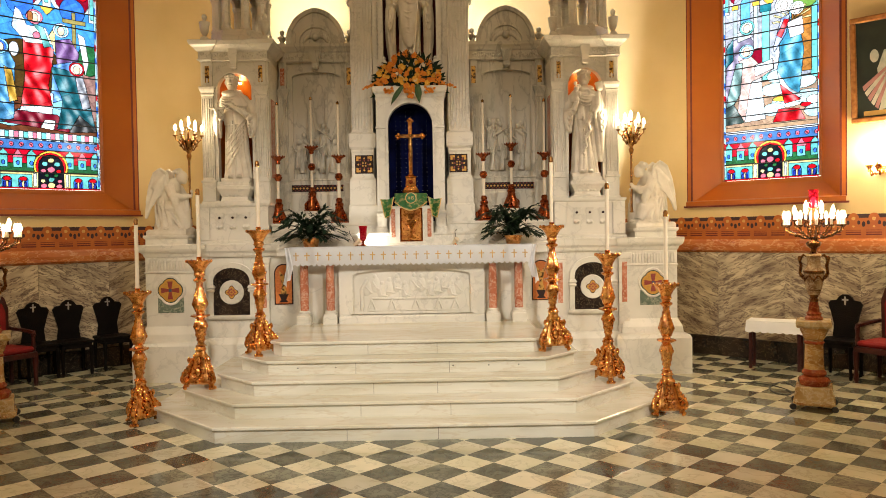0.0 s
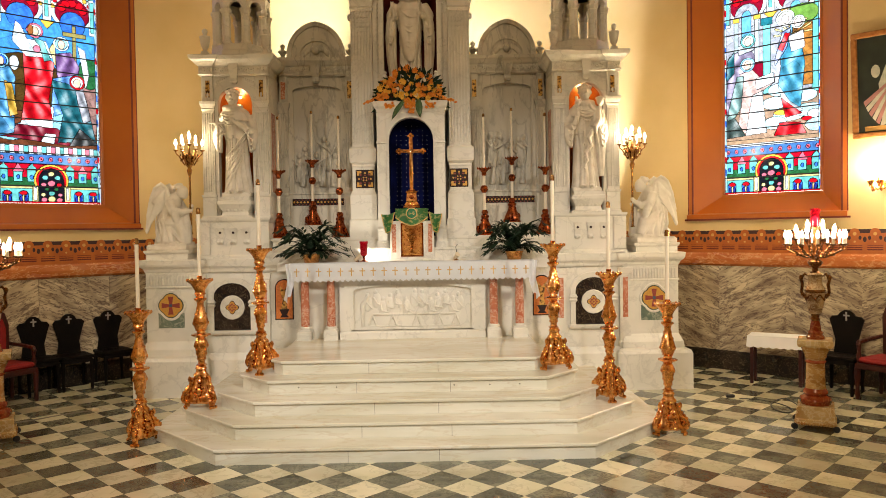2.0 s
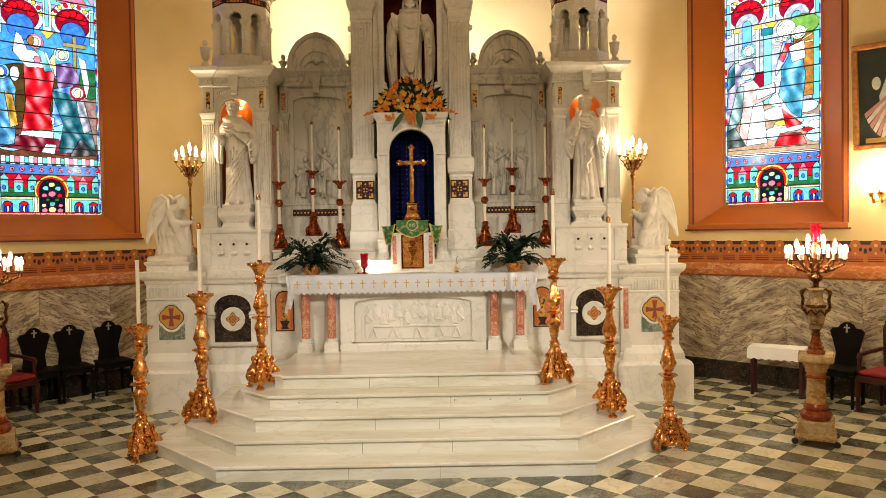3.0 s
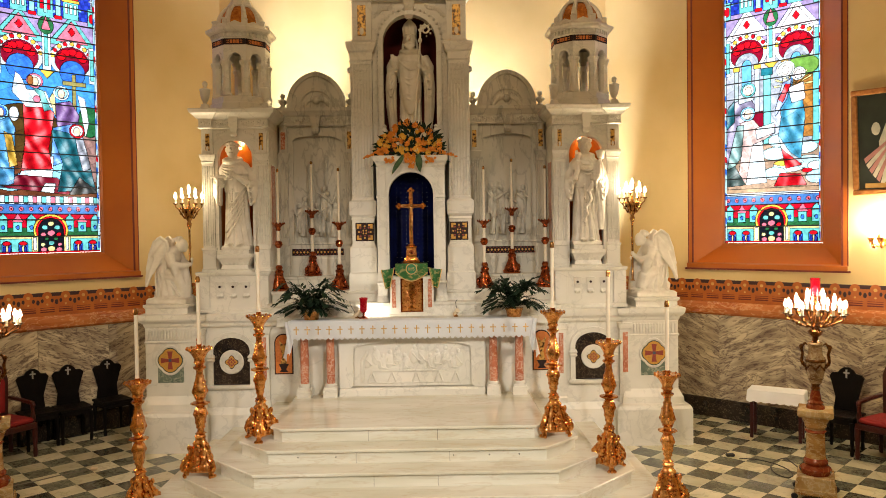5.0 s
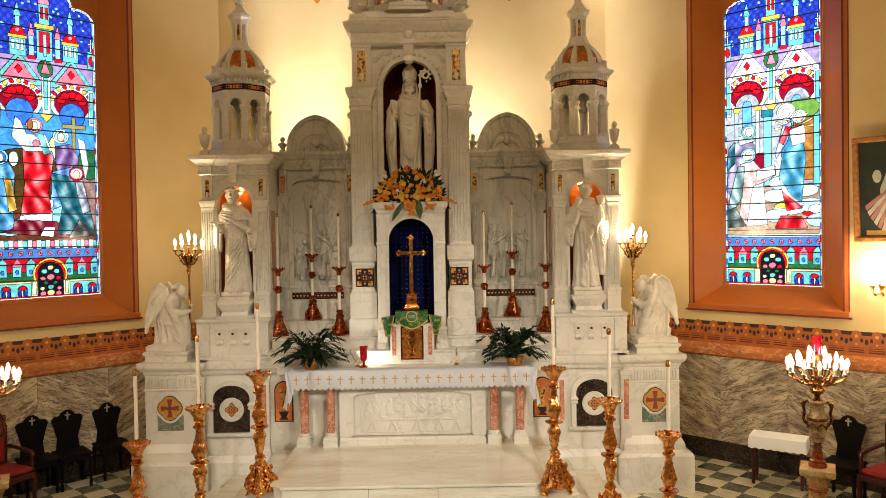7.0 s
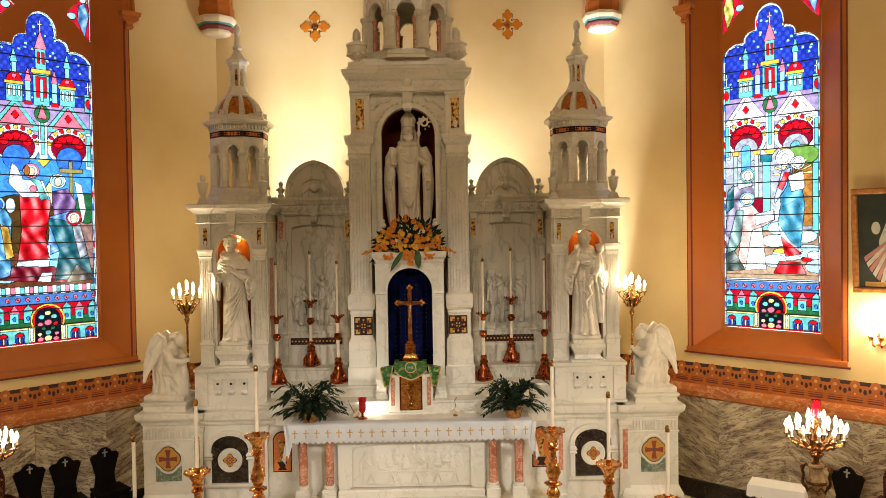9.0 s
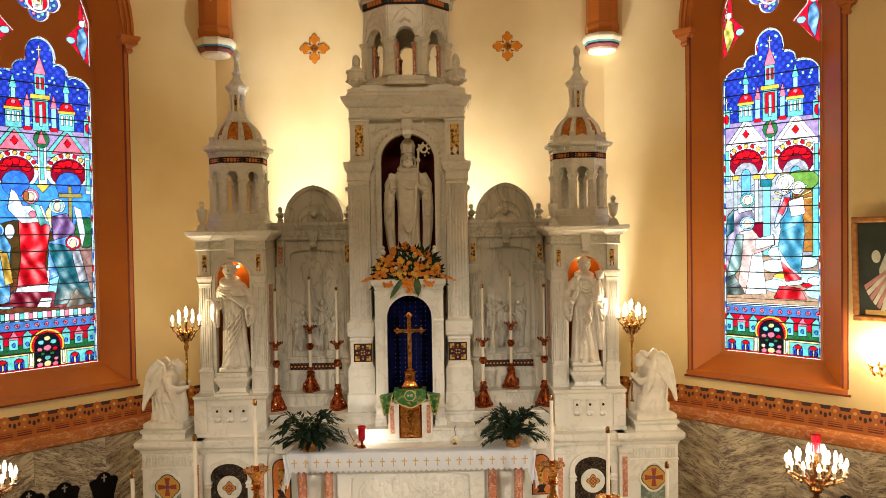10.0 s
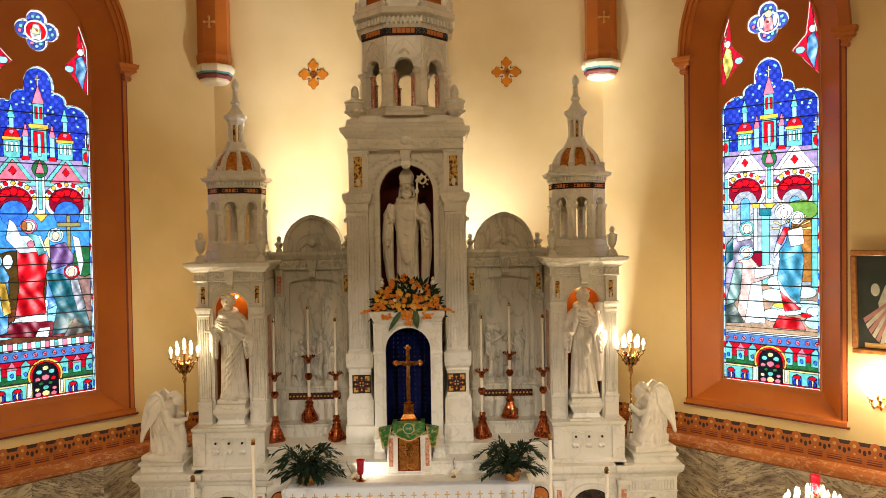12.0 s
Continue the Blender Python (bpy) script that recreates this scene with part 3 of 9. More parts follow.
def base_side(s):
    x0, x1 = span(s, 2.70, 3.42)
    ap("wing", box(B(), x0, x1, 9.49, 10.6, 0.5, 1.58, 0.004))
    ap("wing_plinth", rect_loft(B(), *span(s, 2.74, 3.42), 9.49, 10.6, [(0, 0.14), (0.46, 0.14), (0.50, 0.12), (0.52, 0.06), (0.60, 0.05), (0.66, 0.02), (0.70, 0.002)]))
    # fluted frieze under the cornice
    n = 17
    for i in range(n):
        u = 2.76 + (3.40 - 2.76) * (i + 0.5) / n
        ap("flute", box(B(), *span(s, u - 0.011, u + 0.011), 9.474, 9.492, 1.42, 1.545, 0.004))
    ap("frieze_list", box(B(), *span(s, 2.72, 3.43), 9.47, 9.50, 1.385, 1.405, 0.003))
    # pilaster with pink strip beside the black arch
    ap("narrow_pilaster", rect_loft(B(), *span(s, 2.66, 2.80), 9.475, 9.6, [(0.54, 0.012), (0.60, 0.012), (0.62, 0), (1.47, 0), (1.49, 0.012), (1.56, 0.02)]))
    ap("pink_inlay", box(B(), *span(s, 2.70, 2.765), 9.470, 9.480, 0.92, 1.44, 0.002), PINK_MARBLE, "pink marble inlay strip")
    ap("narrow_pilaster", rect_loft(B(), *span(s, 1.84, 1.97), 9.475, 9.6, [(0.54, 0.012), (0.60, 0.012), (0.62, 0), (1.47, 0), (1.49, 0.012), (1.56, 0.02)]))
    ap("pink_inlay", box(B(), *span(s, 1.875, 1.935), 9.470, 9.480, 0.92, 1.44, 0.002), PINK_MARBLE, "pink marble inlay strip")
    # black arched panel in a moulded frame
    c = s * 2.325
    bm = B()
    pts_in = [(c + 0.235, 0.83)] + arch(c, 0.235, 1.27, rise=0.17) + [(c - 0.235, 0.83)]
    pts_out = [(c + 0.30, 0.83)] + arch(c, 0.30, 1.27, rise=0.24) + [(c - 0.30, 0.83)]
    rings(bm, [[(p[0], 9.50, p[1]), (p[0], 9.485, p[1]), (q[0], 9.475, q[1]), (q[0], 9.525, q[1])] for p, q in zip(pts_in, pts_out)])
    ap("arch_frame", bm)
    ap("panel_sill", rect_loft(B(), c - 0.31, c + 0.31, 9.47, 9.53, [(0.775, -0.01), (0.785, 0.0), (0.81, 0.012), (0.83, 0.012)]))
    ap("black_panel", prism(B(), pts_in, 9.508, 9.53), BLACK_MARBLE, "black veined marble arched panel")
    for q in (-1, 1):
        ap("scroll", rect_loft(B(), *sorted((c + q * 0.225, c + q * 0.30)), 9.468, 9.52, [(1.13, 0), (1.15, 0.012), (1.17, 0.0), (1.19, 0.015), (1.22, 0.0)]))
    ap("roundel", lathe_y(c, 1.125, [(0.155, 9.508), (0.155, 9.496), (0.145, 9.488), (0.10, 9.492), (0.098, 9.497)], 32), WHITE_MARBLE, smooth=True)
    lozenge(c, 1.125, 0.088, 9.490)
    # quatrefoil mosaic over a green panel
    c = s * 3.10
    ap("green_panel", box(B(), c - 0.165, c + 0.165, 9.480, 9.492, 0.875, 1.07, 0.002), GREEN_MARBLE, "green marble panel")
    ap("green_relief", box(B(), c - 0.12, c + 0.12, 9.476, 9.482, 0.905, 0.93, 0.002), GREEN_MARBLE)
    ap("quatrefoil_rim", lathe_y(c, 1.165, [(0.19, 9.492), (0.19, 9.474), (0.178, 9.466), (0.16, 9.47), (0.16, 9.478)], 40, lambda a: 0.90 + 0.12 * abs(math.cos(2 * a))), WHITE_MARBLE)
    ap("quatrefoil_edge", lathe_y(c, 1.165, [(0.158, 9.476), (0.158, 9.4695), (0.0, 9.4695)], 40, lambda a: 0.88 + 0.14 * abs(math.cos(2 * a))), DARK_GREEN)
    ap("quatrefoil_field", lathe_y(c, 1.165, [(0.146, 9.474), (0.146, 9.4665), (0.0, 9.4665)], 40, lambda a: 0.88 + 0.14 * abs(math.cos(2 * a))), MOSAIC_GOLD, "gold mosaic field")
    for k in range(4):
        w = Matrix.Rotation(k * math.pi / 2, 3, "Y")
        pts = [w @ Vector(p) for p in ((-0.018, 0, 0.018), (-0.034, 0, 0.115), (0.034, 0, 0.115), (0.018, 0, 0.018))]
        ap("cross_arm", prism(B(), [(c + p.x, 1.165 + p.z) for p in pts], 9.4625, 9.468), MOSAIC_RED)
    ap("cross_boss", box(B(), c - 0.018, c + 0.018, 9.4622, 9.468, 1.147, 1.183), MOSAIC_BLUE)
    # orange panel beside the altar table
    c = s * 1.66
    pts = [(c + 0.12, 0.955)] + arch(c, 0.12, 1.36) + [(c - 0.12, 0.955)]
    ap("mosaic_edge", prism(B(), pts, 9.512, 9.53), MOSAIC_DARK)
    pts = [(c + 0.105, 0.97)] + arch(c, 0.105, 1.36) + [(c - 0.105, 0.97)]
    ap("mosaic_panel", prism(B(), pts, 9.508, 9.53), MOSAIC_ORANGE, "arched gold and orange mosaic panel")
    ap("mosaic_lily", prism(B(), [(c - 0.05, 1.06), (c - 0.02, 1.2), (c - 0.06, 1.40), (c, 1.33), (c + 0.06, 1.40), (c + 0.02, 1.2), (c + 0.05, 1.06)], 9.505, 9.51), GILT)
    ap("mosaic_vase", prism(B(), [(c - 0.06, 0.985), (c - 0.03, 1.02), (c - 0.065, 1.09), (c + 0.065, 1.09), (c + 0.03, 1.02), (c + 0.06, 0.985)], 9.502, 9.51), MOSAIC_DARK)
    # cornice of the base, breaking forward over the wings
    ap("base_cornice", rect_loft(B(), *span(s, 2.70, 3.42), 9.49, 10.6, [(1.58, 0.0), (1.60, 0.012), (1.63, 0.02), (1.66, 0.055), (1.69, 0.07), (1.74, 0.075), (1.75, 0.065)], 0.0))
    ap("base_cornice", rect_loft(B(), *span(s, 1.72, 2.699), 9.49, 10.3, [(1.58, 0.0), (1.60, 0.012), (1.63, 0.02), (1.66, 0.045), (1.69, 0.05), (1.74, 0.055), (1.75, 0.045)], 0.0))


def lathe_y(cx, cz, profile, seg=24, wave=None):
    """A turned boss on a wall: profile of (radius, y)."""
    bm = B()
    loops = []
    for r, y in profile:
        loops.append([(cx + max(r, 0.001) * (wave(a) if wave else 1) * math.cos(a), y, cz + max(r, 0.001) * (wave(a) if wave else 1) * math.sin(a)) for a in [2 * math.pi * k / seg for k in range(seg)]])
    rings(bm, loops)
    return bm


def lozenge(cx, cz, r, y):
    w = lambda a: 0.84 + 0.16 * math.cos(4 * a)
    ap("boss_edge", lathe_y(cx, cz, [(r, y + 0.012), (r, y + 0.003), (0, y + 0.003)], 32, w), MOSAIC_DARK)
    ap("boss_field", lathe_y(cx, cz, [(r * 0.88, y + 0.01), (r * 0.88, y), (0, y)], 32, w), MOSAIC_GOLD, "gold mosaic boss")
    k = r * 0.24
    for i, j in ((0, 0), (1.15, 1.15), (-1.15, 1.15), (1.15, -1.15), (-1.15, -1.15), (0, 1.9), (0, -1.9), (1.9, 0), (-1.9, 0)):
        x, z = cx + i * k, cz + j * k
        ap("boss_tessera", prism(B(), [(x, z - k * 0.75), (x + k * 0.75, z), (x, z + k * 0.75), (x - k * 0.75, z)], y - 0.003, y + 0.002), MOSAIC_RED)


both(base_side)
ap("base_top", box(B(), -1.72, 1.72, 9.40, 10.9, 1.58, 1.69, 0.004))

# gradines behind the table
ap("gradine", rect_loft(B(), -1.84, 1.84, 9.44, 10.9, [(1.69, 0), (1.82, 0), (1.835, 0.012), (1.86, 0.015)]))
ap("gradine", rect_loft(B(), -1.84, 1.84, 9.72, 10.9, [(1.86, 0), (1.955, 0), (1.97, 0.012), (2.00, 0.016)]))
ap("gradine", rect_loft(B(), -1.84, 1.84, 10.16, 10.9, [(2.00, 0), (2.13, 0), (2.14, 0.01), (2.17, 0.012)]), GREY_MARBLE)
random.seed(4)
for s in (-1, 1):
    # carved vine along the lowest gradine
    bm = B()
    pts = [(s * (0.52 + 1.22 * t / 40), 9.436, 1.755 + 0.028 * math.sin(t * 0.95)) for t in range(41)]
    tube(bm, pts, 0.007, 5)
    for t in range(1, 40, 2):
        p = pts[t]
        ball(bm, (p[0] + 0.012, 9.434, p[2] + (0.035 if t % 4 == 1 else -0.035)), (0.022, 0.010, 0.016), 7, 5)
    ap("vine_relief", bm, smooth=True)

# altar table
table = thing("altar_table", "white marble altar table with pink columns and a carved relief", "altar table", (0, 9.0, PREDELLA))


def tp(name, bm, mat=None, label="", smooth=False):
    bmesh.ops.translate(bm, verts=bm.verts, vec=(0, -9.0, -PREDELLA))
    return part(name, bm, mat or WHITE_MARBLE, table, label, smooth)


tp("mensa_slab", rect_loft(B(), -1.46, 1.46, 9.0, 9.396, [(1.575, -0.01), (1.59, 0.0), (1.61, 0.012), (1.685, 0.015), (1.69, 0.01)]))
tp("table_back", box(B(), -1.42, 1.42, 9.22, 9.396, PREDELLA, 1.575))
tp("table_plinth", rect_loft(B(), -0.90, 0.90, 9.10, 9.24, [(PREDELLA, 0), (0.82, 0), (0.84, -0.015)]))
bm = arch_plate(B(), -0.90, 0.90, 0.84, 1.575, 0, 0.76, 1.34, 9.15, 9.24, rise=0.09)
tp("panel_frame", bm)
bm = B()
inner = [(0.73, 0.87)] + arch(0, 0.73, 1.33, rise=0.08) + [(-0.73, 0.87)]
outer = [(0.76, 0.85)] + arch(0, 0.76, 1.34, rise=0.09) + [(-0.76, 0.85)]
strip(bm, inner, outer, 9.14, 9.20)
tp("panel_moulding", bm)
for x in (-1.34, -1.02, 0.99, 1.31):
    x += 0.015
    tp("column_base", rect_loft(B(), x - 0.075, x + 0.075, 9.05, 9.20, [(PREDELLA, 0.012), (0.845, 0.012), (0.855, 0), (0.875, 0)], 1))
    bm = lathe(B(), [(0.066, 0.875), (0.07, 0.89), (0.066, 0.905), (0.054, 0.912)], 18, (x, 9.125, 0))
    tp("column_torus", bm, smooth=True)
    tp("column_shaft", lathe(B(), [(0.052, 0.912), (0.054, 1.15), (0.048, 1.47)], 18, (x, 9.125, 0)), PINK_MARBLE, "pink marble column shaft", True)
    tp("column_capital", lathe(B(), [(0.05, 1.47), (0.058, 1.48), (0.055, 1.49), (0.075, 1.55), (0.08, 1.575)], 16, (x, 9.125, 0)), smooth=True)
tp("relief_ground", box(B(), -0.76, 0.76, 9.19, 9.225, 0.85, 1.43))
# shallow carved table scene: plain rounded forms along a board
random.seed(11)
bm = B()
box(bm, -0.50, 0.58, 9.172, 9.2, 1.03, 1.055, 0.004)
box(bm, -0.56, 0.60, 9.176, 9.2, 0.885, 0.90, 0.003)
for i, x in enumerate([-0.56, -0.46, -0.37, -0.28, -0.19, -0.09, 0.03, 0.12, 0.22, 0.31, 0.41, 0.50, 0.57]):
    h = 1.24 + 0.05 * math.sin(i * 2.1) + (0.05 if i == 6 else 0)
    ball(bm, (x, 9.190, h + 0.035), (0.026, 0.014, 0.032), 10, 7)
    ball(bm, (x + 0.012 * math.sin(i * 1.7), 9.19, h - 0.07), (0.058, 0.014, 0.10), 10, 7)
    tube(bm, [(x - 0.03, 9.182, h - 0.03), (x + 0.04 * math.cos(i), 9.176, h - 0.11), (x + 0.07, 9.178, h - 0.13)], [0.018, 0.016, 0.010], 6)
for x in (-0.50, -0.25, 0.05, 0.33, 0.54):
    tube(bm, [(x - 0.05, 9.185, 0.90), (x, 9.18, 1.03)], [0.016, 0.012], 5)
    tube(bm, [(x + 0.05, 9.185, 0.90), (x, 9.18, 1.03)], [0.016, 0.012], 5)
tube(bm, [(-0.62, 9.186, 0.89), (-0.62, 9.18, 1.16), (-0.55, 9.18, 1.27)], [0.022, 0.03, 0.02], 6)
tp("relief_carving", bm, smooth=True)

# cloth
cloth = thing("altar_cloth", "white linen altar cloth with gold crosses and scalloped hem", "altar cloth", (0, 9.0, 1.69))


def cloth_strip():
    bm = B()
    cols = 150
    rows = [(9.13, 0.010), (9.05, 0.011), (8.985, 0.010), (8.968, 0.0), (8.962, -0.06), (8.960, -0.13), (8.960, -0.19)]
    loops = []
    for y, z in rows:
        loop = []
        for i in range(cols + 1):
            x = -1.475 + 2.95 * i / cols
            hem = -0.036 * abs(math.sin(x * math.pi / 0.067)) if z <= -0.19 else 0
            fold = 0.004 * math.sin(x * 5.0 + 1) * min(1, max(0, -z * 8))
            loop.append((x, y - 9.0 - fold, z + hem))
        loops.append(loop)
    rings(bm, loops, closed=False)
    bmesh.ops.solidify(bm, geom=bm.faces, thickness=0.003)
    return bm


part("front_drop", cloth_strip(), CLOTH, cloth, smooth=True)
for s in (-1, 1):
    bm = B()
    loops = []
    # the end falls down beside the table, gathered to a lower corner
    for k in range(9):
        t = k / 8
        low = 0.48 * t
        loop = []
        for j in range(9):
            q = j / 8
            fold = 0.025 * math.sin(q * 9 + k * 0.5) * t
            loop.append((s * (1.475 + 0.055 * t + fold + 0.02 * math.sin(q * 5)), -0.035 + q * (0.165 + 0.05 * t), 0.008 - low * (1 - 0.25 * q) - 0.02 * abs(math.sin(q * 14)) * (k == 8)))
        loops.append(loop)
    rings(bm, loops, closed=False)
    bmesh.ops.solidify(bm, geom=bm.faces, thickness=0.003)
    part("end_fall", bm, CLOTH, cloth, smooth=True)
    bm = B()
    loops = [[(s * (1.475 - 0.05 * t + 0.052 * q), -0.041 - 0.012 * math.sin(q * 7), 0.005 - (0.30 + 0.16 * q - 0.05) * t) for q in [j / 6 for j in range(7)]] for t in [k / 8 for k in range(9)]]
    rings(bm, loops, closed=False)
    bmesh.ops.solidify(bm, geom=bm.faces, thickness=0.003)
    part("corner_fold", bm, CLOTH, cloth, smooth=True)
for i in range(22):
    x = -1.39 + 2.78 * i / 21
    bm = box(B(), x - 0.006, x + 0.006, -0.0460, -0.0395, -0.155, -0.055)
    box(bm, x - 0.033, x - 0.0065, -0.0458, -0.0395, -0.098, -0.087)
    box(bm, x + 0.0065, x + 0.033, -0.0458, -0.0395, -0.098, -0.087)
    part("gold_cross", bm, GOLD_THREAD, cloth)


# ---- upper altar: side bays ----
def fluted(name, x0, x1, y0, y1, z0, z1, n=5, mat=None):
    """A fluted pilaster: a shaft with raised fillets between its channels."""
    w = (x1 - x0) / n
    xs = [x0]
    for i in range(n):
        xs += [x0 + w * (i + 0.20), x0 + w * (i + 0.28), x0 + w * (i + 0.72), x0 + w * (i + 0.80)]
    xs.append(x1)
    deep = [0.0] + [0.0, 0.013, 0.013, 0.0] * n + [0.0]

    def ring(z, cut):
        return [(x, y0 + d * cut, z) for x, d in zip(xs, deep)] + [(x1, y1, z), (x0, y1, z)]

    bm = B()
    rings(bm, [ring(z0, 0), ring(z0 + 0.035, 0), ring(z0 + 0.04, 1), ring(z1 - 0.04, 1), ring(z1 - 0.035, 0), ring(z1, 0)])
    return ap(name, bm, mat)


def dentils(x0, x1, y, z, size=0.03, gap=0.03, mat=None):
    bm = B()
    n = int((x1 - x0) / (size + gap))
    off = ((x1 - x0) - n * (size + gap) + gap) / 2
    for i in range(n):
        x = x0 + off + i * (size + gap)
        box(bm, x, x + size, y, y + 0.03, z, z + size * 1.2, 0.003)
    ap("dentil_course", bm, mat)


def carved_band(x0, x1, y, z0, z1, seed=1, mat=None, density=0.03):
    """A band of low foliage carving."""
    rng = random.Random(seed)
    bm = B()
    n = int((x1 - x0) / density)
    for i in range(n):
        x = x0 + (x1 - x0) * (i + 0.5) / n
        zc = (z0 + z1) / 2 + (z1 - z0) * 0.22 * math.sin(i * 1.9)
        ball(bm, (x, y, zc), (density * 0.52, 0.010, (z1 - z0) * rng.uniform(0.18, 0.3)), 7, 5)
        ball(bm, (x + density * 0.4, y, (z0 + z1) - zc), (density * 0.3, 0.008, (z1 - z0) * 0.14), 6, 4)
    ap("carved_band", bm, mat, smooth=True)


def fused(ob, voxel=0.006):
    """Melt the touching forms of a carving into one skin."""
    fuse = ob.modifiers.new("fuse", "REMESH")
    fuse.mode, fuse.voxel_size, fuse.use_smooth_shade = "VOXEL", voxel, True


def side_bay(s):
    c = s * 1.34
    x0, x1 = span(s, 0.80, 1.90)
    ap("bay_wall", box(B(), x0, x1, 10.50, 10.9, 2.17, 4.30), GREY_MARBLE)
    # panel with a shallow arched head
    bm = arch_plate(B(), c - 0.42, c + 0.42, 2.62, 4.26, c, 0.335, 4.06, 10.455, 10.5, rise=0.07)
    ap("bay_panel", bm, GREY_MARBLE)
    ap("bay_base", rect_loft(B(), c - 0.44, c + 0.44, 10.42, 10.5, [(2.17, 0.01), (2.40, 0.01), (2.42, 0.0), (2.60, 0.0), (2.61, 0.012), (2.63, 0.0)]), GREY_MARBLE)
    # geometric mosaic strip
    ap("mosaic_strip", box(B(), c - 0.36, c + 0.36, 10.412, 10.43, 2.45, 2.545, 0.002), MOSAIC_DARK)
    for i in range(15):
        x, w, q = c - 0.336 + 0.048 * i, 0.017, 0.009
        ap("gold_tessera", prism(B(), [(x, 2.4975 - w), (x + w, 2.4975), (x, 2.4975 + w), (x - w, 2.4975)], 10.409, 10.415), MOSAIC_GOLD)
        for z in (2.4655, 2.5295):
            ap("red_tessera", prism(B(), [(x + 0.024, z - q), (x + 0.024 + q, z), (x + 0.024, z + q), (x + 0.024 - q, z)], 10.409, 10.415), MOSAIC_RED)
    for q in (-1, 1):
        a, b = sorted((c + q * 0.40, c + q * 0.53))
        fluted("bay_pilaster", a, b, 10.40, 10.5, 2.66, 3.78, 4, GREY_MARBLE)
        ap("pilaster_base", rect_loft(B(), a, b, 10.40, 10.5, [(2.17, 0.012), (2.55, 0.012), (2.58, 0), (2.61, 0.01), (2.64, 0.0), (2.66, 0.0)]), GREY_MARBLE)
        ap("pilaster_capital", rect_loft(B(), a, b, 10.40, 10.5, [(3.78, 0), (3.80, 0.006), (3.85, 0.02), (3.88, 0.026), (3.89, 0.02)]), GREY_MARBLE)
        ap("upper_pilaster", box(B(), a + 0.012, b - 0.012, 10.42, 10.5, 3.89, 4.26, 0.003), GREY_MARBLE)
        ap("gilt_inlay", box(B(), a + 0.035, b - 0.035, 10.414, 10.424, 3.94, 4.18, 0.002), GILT if q * s < 0 or s > 0 else PINK_MARBLE, "mottled gold mosaic inlay")
    # shallow figure carving in the panel, in plain rounded forms
    rng = random.Random(5 + s)
    bm = B()
    for i in range(7):
        x = c + (-0.25 + 0.08 * i) + rng.uniform(-0.02, 0.02)
        h = 2.95 + 0.32 * rng.random()
        ball(bm, (x, 10.475, h + 0.17), (0.036, 0.034, 0.044), 9, 7)
        ball(bm, (x, 10.490, h - 0.04), (0.062, 0.036, 0.19), 10, 7)
        tube(bm, [(x, 10.465, h + 0.08), (x + rng.uniform(-0.12, 0.12), 10.45, h + 0.02), (x + rng.uniform(-0.14, 0.14), 10.455, h + 0.12)], [0.020, 0.016, 0.010], 6)
        for q in range(3):
            tube(bm, [(x - 0.03 + 0.03 * q, 10.460, h - 0.02), (x - 0.045 + 0.04 * q, 10.468, h - 0.2)], [0.010, 0.014], 5)
    for i in range(4):
        x = c - 0.22 + 0.14 * i
        tube(bm, [(x, 10.496, 2.72), (x + 0.02, 10.49, 3.0)], [0.05, 0.03], 7)
    if s < 0:
        box(bm, c + 0.16, c + 0.31, 10.478, 10.5, 2.70, 3.02, 0.006)
        box(bm, c + 0.10, c + 0.15, 10.484, 10.5, 3.2, 3.85, 0.01)
    else:
        for i in range(6):
            ball(bm, (c - 0.24 + 0.06 * (i % 3), 10.49, 3.30 + 0.09 * (i // 3)), (0.05, 0.03, 0.07), 8, 6)
    fused(ap("panel_relief", bm, GREY_MARBLE, smooth=True))
    # entablature and round-headed gable
    ap("bay_entablature", rect_loft(B(), *span(s, 0.80, 1.88), 10.42, 10.9, [(4.26, 0), (4.28, 0.01), (4.285, 0.0), (4.39, 0.0), (4.41, 0.02), (4.44, 0.035), (4.47, 0.055), (4.51, 0.06)]), GREY_MARBLE)
    carved_band(*span(s, 0.86, 1.84), 10.418, 4.295, 4.385, 3, GREY_MARBLE)
    bm = rect_loft(B(), c - 0.055, c + 0.055, 10.37, 10.45, [(4.16, -0.022), (4.19, -0.006), (4.24, -0.012), (4.30, 0.006), (4.38, 0.02), (4.41, 0.03)])
    ap("keystone", bm, GREY_MARBLE)
    r = 0.41
    head = [(c + r, 4.51), (c + r, 4.58)] + [(c + x, z - 0.02) for x, z in pointed(r, 4.58, 10, 1.15)[1:-1]] + [(c - r, 4.58), (c - r, 4.51)]
    ap("gable", prism(B(), head, 10.49, 10.78), GREY_MARBLE)
    bm = B()
    inn = [(c + (x - c) * 0.84, 4.53 + (z - 4.51) * 0.86) for x, z in head]
    loops = [[(p[0], 10.46, p[1]), (q[0], 10.445, q[1]), (q[0], 10.50, q[1]), (p[0], 10.50, p[1])] for p, q in zip(inn, head)]
    rings(bm, loops)
    ap("gable_moulding", bm, GREY_MARBLE)
    bm = B()
    ins = [(c + 0.23 * math.cos(math.pi * k / 14), 4.53 + 0.23 * math.sin(math.pi * k / 14)) for k in range(15)]
    out = [(c + 0.275 * math.cos(math.pi * k / 14), 4.53 + 0.275 * math.sin(math.pi * k / 14)) for k in range(15)]
    strip(bm, ins, out, 10.468, 10.5)
    ap("gable_arch", bm, GREY_MARBLE)
    bm = B()
    ball(bm, (c, 10.475, 4.63), (0.05, 0.035, 0.06), 12, 8)
